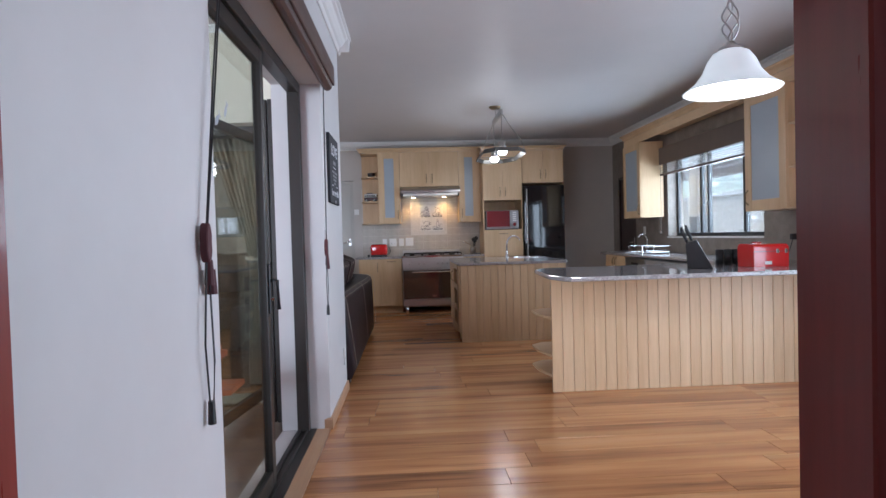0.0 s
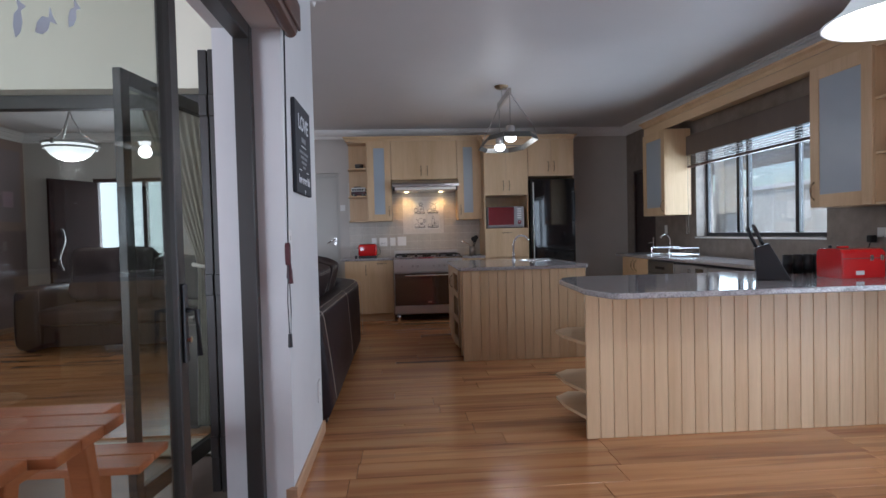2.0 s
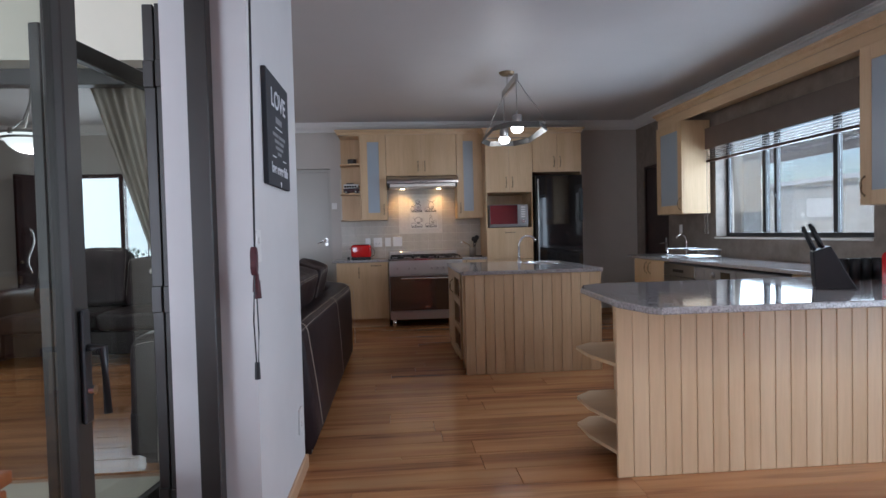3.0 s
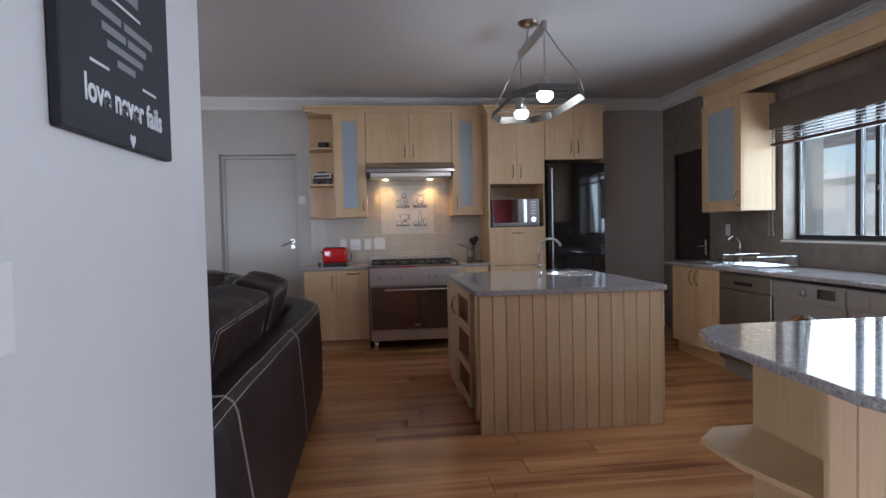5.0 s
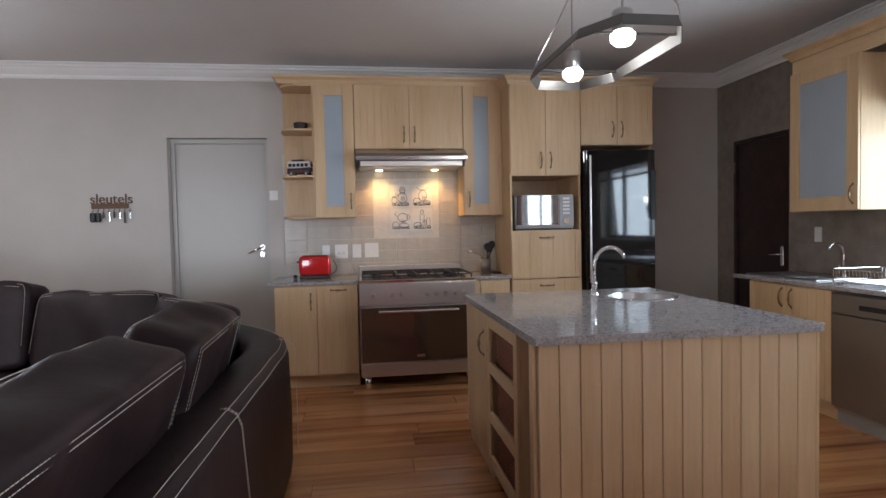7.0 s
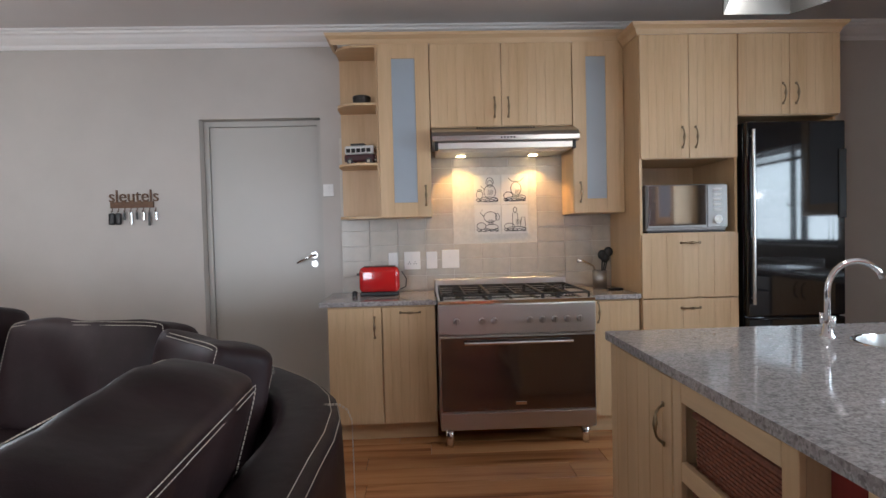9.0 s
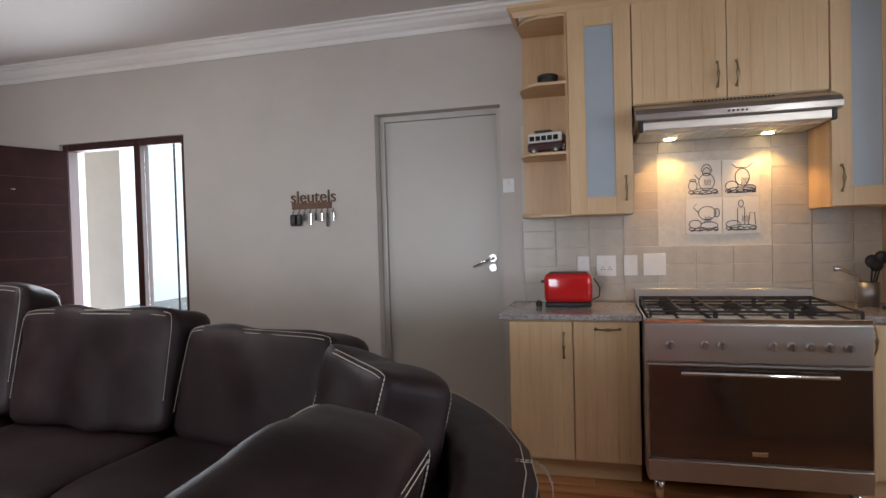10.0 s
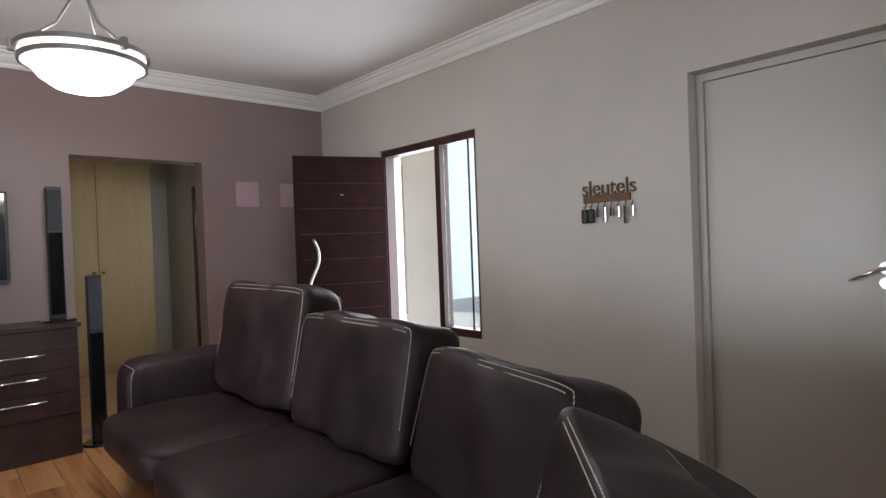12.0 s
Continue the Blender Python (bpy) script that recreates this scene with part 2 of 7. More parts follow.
M = {
    "wall": painted("greige_wall_paint", (0.50, 0.465, 0.425), 0.55),
    "wall_cool": painted("pale_wall_paint", (0.62, 0.61, 0.60), 0.5),
    "wall_dark": painted("taupe_kitchen_paint", (0.245, 0.205, 0.172), 0.5, 0.22, 0.12, 7.0),
    "red_wall": painted("deep_red_paint", (0.30, 0.022, 0.026), 0.5),
    "accent": painted("mauve_accent_paint", (0.255, 0.185, 0.175), 0.5),
    # white outdoor brightness past the front door, put into emission
    "distance": emitter("backdrop_glow_white", (0.97, 1.0, 1.0), 1.5),
    # pale blue brightness behind the porch window, also emission
    "glow_blue": emitter("backdrop_glow_blue", (0.80, 0.92, 1.0), 0.55),
    "mirror_glass": plain("mirrored_oven_glass", (0.42, 0.41, 0.42), 0.04, 1.0, 0.03),
    "cream": painted("cream_patio_paint", (0.66, 0.62, 0.50), 0.6),
    "ceiling": painted("ceiling_paint", (0.66, 0.64, 0.63), 0.5, 0.03),
    "cornice": painted("white_cornice_paint", (0.80, 0.79, 0.77), 0.5, 0.03),
    "exterior": painted("pale_exterior_plaster", (0.68, 0.64, 0.57), 0.8, 0.1),
    "doorpaint": painted("greige_door_enamel", (0.46, 0.44, 0.40), 0.38, 0.03, 0.05),
    "maple": wood("maple_cabinet", (0.52, 0.335, 0.172), (0.62, 0.43, 0.24), (0.70, 0.51, 0.305), "z", 5.0, 0.4),
    "maple_h": wood("maple_cabinet_cross", (0.52, 0.335, 0.172), (0.62, 0.43, 0.24), (0.70, 0.51, 0.305), "x", 5.0, 0.4),
    "maple_y": wood("maple_cabinet_deep", (0.52, 0.335, 0.172), (0.62, 0.43, 0.24), (0.70, 0.51, 0.305), "y", 5.0, 0.4),
    "maple_board": wood("maple_board", (0.54, 0.355, 0.19), (0.64, 0.455, 0.265), (0.72, 0.535, 0.33), "z", 5.0, 0.42, rand=True),
    "skirt": wood("oak_skirting", (0.36, 0.20, 0.11), (0.46, 0.27, 0.15), (0.55, 0.35, 0.2), "y", 6.0, 0.4),
    "mahogany": wood("mahogany", (0.007, 0.0018, 0.0016), (0.014, 0.0038, 0.0032), (0.026, 0.007, 0.006), "x", 7.0, 0.62, spec=0.12),
    "mahogany_z": wood("mahogany_upright", (0.11, 0.010, 0.009), (0.19, 0.018, 0.017), (0.25, 0.03, 0.028), "z", 7.0, 0.3, coat=0.2),
    "mahogany_dark": wood("dark_mahogany_frame", (0.018, 0.005, 0.004), (0.04, 0.011, 0.009), (0.065, 0.02, 0.016), "z", 7.0, 0.45),
    "wenge": wood("dark_veneer", (0.012, 0.006, 0.006), (0.028, 0.013, 0.012), (0.05, 0.025, 0.022), "x", 8.0, 0.3),
    "pine": wood("orange_pine", (0.28, 0.062, 0.018), (0.42, 0.11, 0.03), (0.50, 0.155, 0.048), "x", 6.0, 0.45),
    "planks": floor_wood(),
    "granite": granite(),
    "leather": leather(),
    "thread": plain("cream_thread", (0.55, 0.50, 0.42), 0.8),
    "steel": brushed("brushed_steel", (0.47, 0.455, 0.44), 0.28),
    "steel_dark": brushed("worn_oven_steel", (0.55, 0.54, 0.525), 0.33),
    "oven_glass": plain("brown_mirrored_oven_glass", (0.16, 0.13, 0.115), 0.09, 0.9, 0.05, 3),
    "steel_grey": brushed("grey_appliance_steel", (0.36, 0.355, 0.35), 0.38),
    "tray_steel": brushed("dull_tray_steel", (0.17, 0.165, 0.155), 0.42),
    "filter": brushed("satin_aluminium_filter", (0.78, 0.75, 0.70), 0.42),
    "chrome": plain("chrome", (0.82, 0.82, 0.83), 0.08, 1.0, 0.02),
    "brass": plain("aged_brass", (0.30, 0.225, 0.14), 0.34, 1.0, 0.2, 40),
    "aluminium": plain("bronze_aluminium", (0.034, 0.030, 0.026), 0.38, 0.2, 0.08, 8),
    "frame_black": plain("black_window_frame", (0.018, 0.018, 0.02), 0.4, 0.0, 0.1),
    "black_gloss": plain("black_gloss", (0.006, 0.006, 0.007), 0.06, 0.0, 0.05, coat=0.6),
    "black": plain("black_plastic", (0.012, 0.012, 0.013), 0.42, 0.0, 0.1, 20),
    "iron": plain("cast_iron", (0.015, 0.014, 0.013), 0.6, 0.2, 0.15, 30, 0.2),
    "red": plain("red_enamel", (0.55, 0.012, 0.012), 0.14, 0.0, 0.05, coat=0.6),
    "white_plastic": plain("white_plastic", (0.72, 0.71, 0.69), 0.35, 0.0, 0.03),
    "silver": plain("silver_appliance_paint", (0.34, 0.335, 0.33), 0.35, 0.4, 0.05),
    "frost": plain("frosted_glass", (0.36, 0.41, 0.46), 0.32, 0.0, 0.05, 2.0),
    "tile": plain("beige_wall_tile", (0.47, 0.43, 0.37), 0.25, 0.0, 0.1, 9.0, 0.05),
    "deco": plain("pale_deco_tile", (0.66, 0.64, 0.60), 0.22, 0.0, 0.04, 6.0),
    "grout": plain("grout", (0.58, 0.55, 0.50), 0.85, 0.0, 0.08, 30),
    "ink": plain("dark_glaze_ink", (0.03, 0.028, 0.03), 0.3),
    "glass": clear_glass("window_glass", (0.96, 0.98, 0.97)),
    "tinted": clear_glass("door_glass", (0.84, 0.86, 0.83), 0.03, 0.25),
    "canvas": plain("charcoal_canvas", (0.028, 0.030, 0.036), 0.75, 0.0, 0.12, 14, 0.2),
    "print": plain("white_print", (0.66, 0.67, 0.70), 0.7),
    "print_grey": plain("grey_print", (0.22, 0.225, 0.24), 0.7),
    "blind": wood("dark_blind", (0.04, 0.018, 0.013), (0.07, 0.03, 0.022), (0.10, 0.05, 0.035), "y", 7, 0.4),
    "slat": plain("wooden_blind_slat", (0.13, 0.098, 0.078), 0.45, 0.0, 0.1),
    "cord": plain("burgundy_cord", (0.075, 0.018, 0.022), 0.7),
    "stair_tile": plain("brown_patio_tile", (0.17, 0.12, 0.095), 0.35, 0.0, 0.15, 5),
    "wicker": plain("red_wicker", (0.22, 0.075, 0.04), 0.6, 0.0, 0.35, 60, 0.3),
    "shade": emitter("lit_opal_glass", (0.90, 1.0, 0.95), 0.34),
    "shade_bowl": emitter("lit_bowl_glass", (1.0, 0.985, 0.94), 1.6),
    "bulb": emitter("lit_bulb", (1.0, 0.97, 0.9), 8.0),
    "halogen": emitter("lit_halogen", (1.0, 0.74, 0.36), 22.0),
    "leaf": plain("succulent_green", (0.06, 0.14, 0.045), 0.5, 0.0, 0.3, 40),
    "pot": plain("white_ceramic", (0.70, 0.69, 0.67), 0.3),
    "bus_red": plain("maroon_toy_paint", (0.05, 0.012, 0.018), 0.2, coat=0.5),
    "tin": plain("dark_tin", (0.05, 0.045, 0.04), 0.4, 0.5, 0.25, 50),
    "ground": plain("pale_paving", (0.42, 0.40, 0.37), 0.9, 0.0, 0.12, 3),
    "roof_sheet": plain("grey_roof_sheet", (0.24, 0.24, 0.25), 0.5, 0.4, 0.08),
    "cupboard": wood("beech_cupboard", (0.40, 0.31, 0.16), (0.46, 0.36, 0.20), (0.52, 0.42, 0.25), "z", 4, 0.45),
    "pink": plain("pink_patch_paint", (0.44, 0.30, 0.335), 0.6),
    "screen": plain("tv_screen", (0.01, 0.011, 0.013), 0.08),
    "keyrack": plain("rusted_steel", (0.13, 0.07, 0.04), 0.6, 0.4, 0.3, 40),
    "sticker": plain("frosted_sticker", (0.38, 0.40, 0.44), 0.6),
    "mauve_curtain": plain("sheer_curtain", (0.52, 0.47, 0.40), 0.9, 0.0, 0.1, 12, 0.2),
}

# ---------------------------------------------------------------- mesh tools
HOME = {}
AT = [Matrix.Diagonal((PLAN, PLAN, 1, 1))]


class placed:
    """While it lasts, things are given in a frame of their own: x along a front, y into its depth, z up."""

    def __init__(self, x, y, z=0.0, turn=0.0):
        self.m = pose(x, y, z, 0, 0, turn)

    def __enter__(self):
        AT.append(AT[-1] @ self.m)

    def __exit__(self, *_):
        AT.pop()



def thing(name, at, label, category, group="", kind=""):
    ob = new(name)
    ob.empty_display_size = 0.05
    at = AT[-1] @ Vector(at)
    ob.location = at
    HOME[ob.name] = at
    return tagged(ob, label, category, group, kind)


def part(name, bm, material, parent=None, label="", smooth=False):
    """Links a bmesh, given in world places, as one mesh under parent."""
    me = bpy.data.meshes.new(name)
    if smooth:
        for f in bm.faces:
            f.smooth = True
    bm.transform(AT[-1])
    bm.to_mesh(me)
    bm.free()
    me.materials.append(M[material])
    ob = new(name, me)
    if parent is not None:
        ob.parent = parent
        if parent.name in HOME:
            ob.matrix_parent_inverse = Matrix.Translation(-HOME[parent.name])
    if label:
        tagged(ob, label)
    return ob


def solid(name, bm, material, label, category, group="", kind="", smooth=False):
    """A thing that is one mesh."""
    return tagged(part(name, bm, material, None, "", smooth), label, category, group, kind)


def nb():
    return bmesh.new()


def box(bm, x0, x1, y0, y1, z0, z1, bevel=0.0, seg=1, m=None):
    made = bmesh.ops.create_cube(bm, size=1.0, matrix=Matrix.LocRotScale(((x0 + x1) / 2, (y0 + y1) / 2, (z0 + z1) / 2), None, (abs(x1 - x0), abs(y1 - y0), abs(z1 - z0))))
    vs = made["verts"]
    if bevel > 0:
        es = list({e for v in vs for e in v.link_edges})
        out = bmesh.ops.bevel(bm, geom=es, offset=bevel, segments=seg, affect="EDGES", profile=0.5)
        vs = list({v for f in out["faces"] for v in f.verts} | {v for v in vs if v.is_valid})
    if m is not None:
        bmesh.ops.transform(bm, matrix=m, verts=vs)
    return bm


def one(x0, x1, y0, y1, z0, z1, bevel=0.0, seg=1, m=None):
    return box(nb(), x0, x1, y0, y1, z0, z1, bevel, seg, m)


def cyl(bm, p0, p1, r0, r1=None, seg=16, caps=True):
    p0, p1 = Vector(p0), Vector(p1)
    d = p1 - p0
    m = Matrix.Translation((p0 + p1) / 2) @ d.to_track_quat("Z", "Y").to_matrix().to_4x4()
    bmesh.ops.create_cone(bm, cap_ends=caps, segments=seg, radius1=r0, radius2=r0 if r1 is None else r1, depth=d.length, matrix=m)
    return bm


def tube(bm, pts, r, seg=8, closed=False):
    """A round bar along a line of points."""
    pts = [Vector(p) for p in pts]
    n = len(pts)
    rings = []
    up = Vector((0.13, 0.21, 1)).normalized()
    for i, p in enumerate(pts):
        a = pts[(i - 1) % n] if closed or i else p
        b = pts[(i + 1) % n] if closed or i < n - 1 else p
        d = (b - a).normalized()
        s = d.cross(up)
        if s.length < 0.05:
            s = d.cross(Vector((1, 0.2, 0)))
        s.normalize()
        u = s.cross(d)
        rr = r[i] if isinstance(r, (list, tuple)) else r
        rings.append([bm.verts.new(p + rr * (math.cos(2 * math.pi * k / seg) * s + math.sin(2 * math.pi * k / seg) * u)) for k in range(seg)])
    for i in range(n if closed else n - 1):
        a, b = rings[i], rings[(i + 1) % n]
        for k in range(seg):
            bm.faces.new((a[k], a[(k + 1) % seg], b[(k + 1) % seg], b[k]))
    if not closed:
        bm.faces.new(rings[0][::-1])
        bm.faces.new(rings[-1])
    return bm


def lathe(bm, profile, at=(0, 0, 0), seg=32, m=None):
    """Turns (radius, height) pairs about the upright axis."""
    at = Vector(at)
    rings = []
    for r, z in profile:
        rings.append([bm.verts.new(at + Vector((r * math.cos(2 * math.pi * k / seg), r * math.sin(2 * math.pi * k / seg), z))) for k in range(seg)])
    for a, b in zip(rings, rings[1:]):
        for k in range(seg):
            bm.faces.new((a[k], a[(k + 1) % seg], b[(k + 1) % seg], b[k]))
    if m is not None:
        bmesh.ops.transform(bm, matrix=m, verts=[v for r in rings for v in r])
    return bm


def prism(bm, outline, z0, z1, m=None):
    """An upright slab over a plan outline."""
    lo = [bm.verts.new((x, y, z0)) for x, y in outline]
    hi = [bm.verts.new((x, y, z1)) for x, y in outline]
    n = len(outline)
    bm.faces.new(hi)
    bm.faces.new(lo[::-1])
    for k in range(n):
        bm.faces.new((lo[k], lo[(k + 1) % n], hi[(k + 1) % n], hi[k]))
    if m is not None:
        bmesh.ops.transform(bm, matrix=m, verts=lo + hi)
    return bm


def sweep_profile(bm, profile, p0, p1, into):
    """A moulding: profile of (out from the wall, height) pairs drawn from p0 to p1 (plan), out along into."""
    ends = []
    for x, y in (p0, p1):
        ends.append([bm.verts.new((x + into[0] * o, y + into[1] * o, z)) for o, z in profile])
    a, b = ends
    n = len(profile)
    for k in range(n):
        bm.faces.new((a[k], a[(k + 1) % n], b[(k + 1) % n], b[k]))
    bm.faces.new(a[::-1])
    bm.faces.new(b)
    bmesh.ops.recalc_face_normals(bm, faces=bm.faces)
    return bm


def wall_mesh(along, t0, t1, a0, a1, z0, z1, holes=()):
    """A wall slab between t0 and t1 across, a0 to a1 along x or y, with holes (a, b, low, high) through it."""
    bm = nb()
    cuts = sorted({a0, a1, *(h[0] for h in holes), *(h[1] for h in holes)})
    for lo, hi in zip(cuts, cuts[1:]):
        mid = (lo + hi) / 2
        spans = [(z0, z1)]
        for h in holes:
            if h[0] < mid < h[1]:
                spans = [s for p, q in spans for s in ((p, min(q, h[2])), (max(p, h[3]), q)) if s[1] - s[0] > 1e-4]
        for p, q in spans:
            if along == "x":
                box(bm, lo, hi, t0, t1, p, q)
            else:
                box(bm, t0, t1, lo, hi, p, q)
    bmesh.ops.remove_doubles(bm, verts=bm.verts, dist=1e-4)
    return bm


# ---------------------------------------------------------------- large structure
CEIL, BACK, RIGHT, SIDE, LEFT = 2.818, 10.0, 4.385, 0.13, -5.05


def structure(name, bm, material, label, category="wall"):
    return solid(name, bm, material, label, category, kind="structure")


structure("wall_back", wall_mesh("x", BACK, BACK + 0.25, LEFT - 0.2, RIGHT + 0.2, -0.2, CEIL, [(-4.06, -3.27, 0.0, 2.165), (-3.27, -2.82, 0.64, 2.165), (-1.206, -0.295, 0.0, 2.185)]), "wall", "greige painted wall with front door and inner door")
structure("wall_kitchen_side", wall_mesh("y", RIGHT, RIGHT + 0.22, 0.2, BACK, -0.2, CEIL, [(5.57, 7.79, 1.12, 2.2), (8.96, 9.73, 0.0, 2.11), (1.15, 3.25, 0.0, 2.1)]), "wall_dark", "taupe painted kitchen wall with a window")
structure("wall_picture_side", wall_mesh("y", SIDE - 0.32, SIDE, 0.2, 4.61, -0.2, CEIL, [(1.50, 3.62, 0.0, 2.19)]), "wall_cool", "pale painted wall with folding glass doors")
structure("wall_lounge_south", wall_mesh("x", 4.36, 4.61, LEFT - 0.2, SIDE - 0.32, -0.2, CEIL, [(-3.6, -0.40, 0.0, 2.1)]), "cream", "cream wall with a wide opening to the patio")
structure("wall_lounge_left", wall_mesh("y", LEFT - 0.2, LEFT, 4.61, BACK, -0.2, CEIL, [(7.76, 8.77, 0.0, 2.115)]), "accent", "mauve accent wall with a passage opening")
structure("wall_entry", wall_mesh("x", 0.30, 0.42, -1.6, RIGHT + 0.2, -0.2, CEIL, [(0.237, 1.174, 0.0, 2.06)]), "red_wall", "deep red wall with the doorway at the start")
structure("wall_entry_back", wall_mesh("x", 0.285, 0.298, -1.0, 2.6, -0.2, CEIL, [(0.237, 1.174, 0.0, 2.06)]), "wall", "plain painted face of the doorway wall")
structure("wall_start_room", wall_mesh("y", -1.2, -1.0, -3.0, 0.283, -0.2, CEIL), "wall", "plain wall of the first room")
structure("wall_start_room_right", wall_mesh("y", 2.6, 2.8, -3.0, 0.283, -0.2, CEIL), "wall", "plain wall of the first room")
structure("wall_start_room_south", wall_mesh("x", -3.2, -3.0, -1.2, 2.8, -0.2, CEIL, [(1.8, 2.5, 0.9, 2.1)]), "wall", "plain wall of the first room")
structure("wall_patio_south", wall_mesh("x", -0.9, -0.7, -4.7, SIDE - 0.32, -0.2, CEIL, [(-4.2, -0.5, 0.1, 2.5)]), "cream", "cream patio wall with a wide garden opening")
structure("wall_patio_west", wall_mesh("y", -4.7, -4.5, -0.7, 4.36, -0.2, CEIL, [(0.0, 4.0, 0.0, 2.4)]), "cream", "cream patio wall with a wide opening")
structure("wall_patio_east", wall_mesh("y", SIDE - 0.32, SIDE - 0.12, -0.7, 0.30, -0.2, CEIL), "cream", "plain cream patio wall")
structure("wall_passage_far", wall_mesh("y", -8.3, -8.1, 6.5, 10.2, -0.2, CEIL), "wall", "plain passage wall")
structure("wall_passage_north", wall_mesh("x", 9.35, 9.55, -8.1, LEFT - 0.2, -0.2, CEIL), "wall", "plain passage wall")
structure("wall_passage_south", wall_mesh("x", 7.0, 7.2, -8.1, LEFT - 0.2, -0.2, CEIL), "wall", "plain passage wall")
structure("wall_porch_left", wall_mesh("y", -4.75, -4.55, BACK + 0.25, 11.15, -0.2, 2.6, [(10.28, 10.66, 0.65, 2.15)]), "exterior", "white porch wall with a small window")

structure("ceiling", box(one(LEFT - 0.2, RIGHT + 0.22, 4.36, BACK + 0.25, CEIL, CEIL + 0.15), SIDE - 0.32, RIGHT + 0.22, -3.2, 4.36, CEIL, CEIL + 0.15), "ceiling", "off-white plastered ceiling", "ceiling")
structure("ceiling_patio", box(one(-4.7, SIDE - 0.32, -0.9, 4.36, CEIL, CEIL + 0.15), -8.3, LEFT - 0.2, 6.9, 9.6, CEIL, CEIL + 0.15), "ceiling", "off-white ceiling of patio and passage", "ceiling")
structure("ceiling_start_room", one(-1.2, SIDE - 0.32, -3.2, -0.9, CEIL, CEIL + 0.15), "ceiling", "off-white ceiling", "ceiling")
structure("ceiling_porch", one(-4.75, -1.2, BACK + 0.25, 12.0, 2.55, 2.65), "exterior", "white porch soffit", "ceiling")

floor = structure("floor", box(box(box(one(LEFT - 0.2, RIGHT + 0.2, 4.36, BACK + 0.1, -0.2, -0.012), SIDE - 0.32, RIGHT + 0.2, 0.16, 4.36, -0.2, -0.012), -8.3, LEFT - 0.2, 7.0, 9.5, -0.2, -0.004), -1.2, 2.8, -3.2, 0.16, -0.2, -0.004), "skirt", "honey laminate plank floor", "floor")
structure("floor_patio", one(-4.7, SIDE - 0.32, -0.9, 4.36, -0.2, -0.03), "stair_tile", "brown tiled patio floor", "floor")
# sheets added outside the porch that glow to give the bright outdoors
structure("backdrop", one(-22, 3, 22, 22.1, -0.25, 6.5), "distance", "glowing white sheet added for the bright outdoors beyond the porch", "backdrop")
# pale blue glowing sheet, added to fill the porch window's view
structure("backdrop", one(-12.1, -12, 10.4, 21.9, -0.25, 5.0), "glow_blue", "glowing pale blue sheet added for the bright outdoors beside the porch", "backdrop")
structure("ground", one(-120, 120, -120, 140, -0.45, -0.25), "ground", "pale paved ground outside", "ground")

# cornices
CORN = [(o, CEIL + h) for o, h in ((0.0, -0.125), (0.012, -0.125), (0.02, -0.11), (0.022, -0.095), (0.04, -0.085), (0.062, -0.062), (0.072, -0.042), (0.09, -0.034), (0.092, -0.018), (0.112, -0.013), (0.112, -0.001), (0.0, -0.001))]
for p0, p1, into in (((LEFT, BACK), (RIGHT, BACK), (0, -1)), ((RIGHT, 0.42), (RIGHT, BACK), (-1, 0)), ((SIDE, 0.42), (SIDE, 4.61 + 0.10), (1, 0)), ((LEFT, 4.61), (SIDE + 0.10, 4.61), (0, 1)), ((LEFT, 4.61), (LEFT, BACK), (1, 0)), ((-4.5, 4.36), (SIDE - 0.32, 4.44), (0, -1)), ((SIDE - 0.32, -0.7), (SIDE - 0.32, 4.44), (-1, 0)), ((SIDE, 0.42), (RIGHT, 0.42), (0, 1))):
    structure("cornice", sweep_profile(nb(), CORN, p0, p1, into), "cornice", "white moulded ceiling cornice", "cornice")

# skirtings
SKIRT = [(0.0, 0.0), (0.016, 0.0), (0.016, 0.06), (0.008, 0.072), (0.0, 0.072)]
for p0, p1, into in (((SIDE, 0.42), (SIDE, 1.50), (1, 0)), ((SIDE, 3.62), (SIDE, 4.61), (1, 0)), ((SIDE - 0.1, 4.61), (SIDE + 0.016, 4.61), (0, 1)), ((SIDE - 0.125, 3.66), (SIDE + 0.016, 3.62), (0, -1)), ((-2.81, BACK), (-1.206, BACK), (0, -1)), ((-3.27, BACK), (-2.81, BACK), (0, -1)), ((LEFT, 8.77), (LEFT, BACK), (1, 0)), ((LEFT, 4.61), (LEFT, 7.75), (1, 0)), ((RIGHT, 0.42), (RIGHT, 4.22), (-1, 0)), ((3.35, BACK), (RIGHT, BACK), (0, -1))):
    structure("baseboard", sweep_profile(nb(), SKIRT, p0, p1, into), "skirt", "honey oak skirting board", "baseboard")

# ---------------------------------------------------------------- cabinets
def bow_handle(x, z, upright, parent, y=0.0):
    """An aged-brass bow handle with a plaited middle, on a front at depth y."""
    bm = nb()
    L = 0.064
    pts = []
    for k in range(11):
        s = -1 + 2 * k / 10
        out = 0.03 * (1 - abs(s) ** 4)
        pts.append((x, y - out, z + s * L) if upright else (x + s * L, y - out, z))
    rad = [0.0048 + 0.0052 * max(0, 1 - abs(-1 + 2 * k / 10) * 2.4) for k in range(11)]
    tube(bm, pts, rad, 6)
    for s in (-1, 1):
        c = (x, y - 0.003, z + s * L) if upright else (x + s * L, y - 0.003, z)
        box(bm, c[0] - 0.008, c[0] + 0.008, c[1] - 0.003, c[1] + 0.004, c[2] - 0.008, c[2] + 0.008, 0.002)
    return part("handle", bm, "brass", parent, "aged brass bow handle", True)


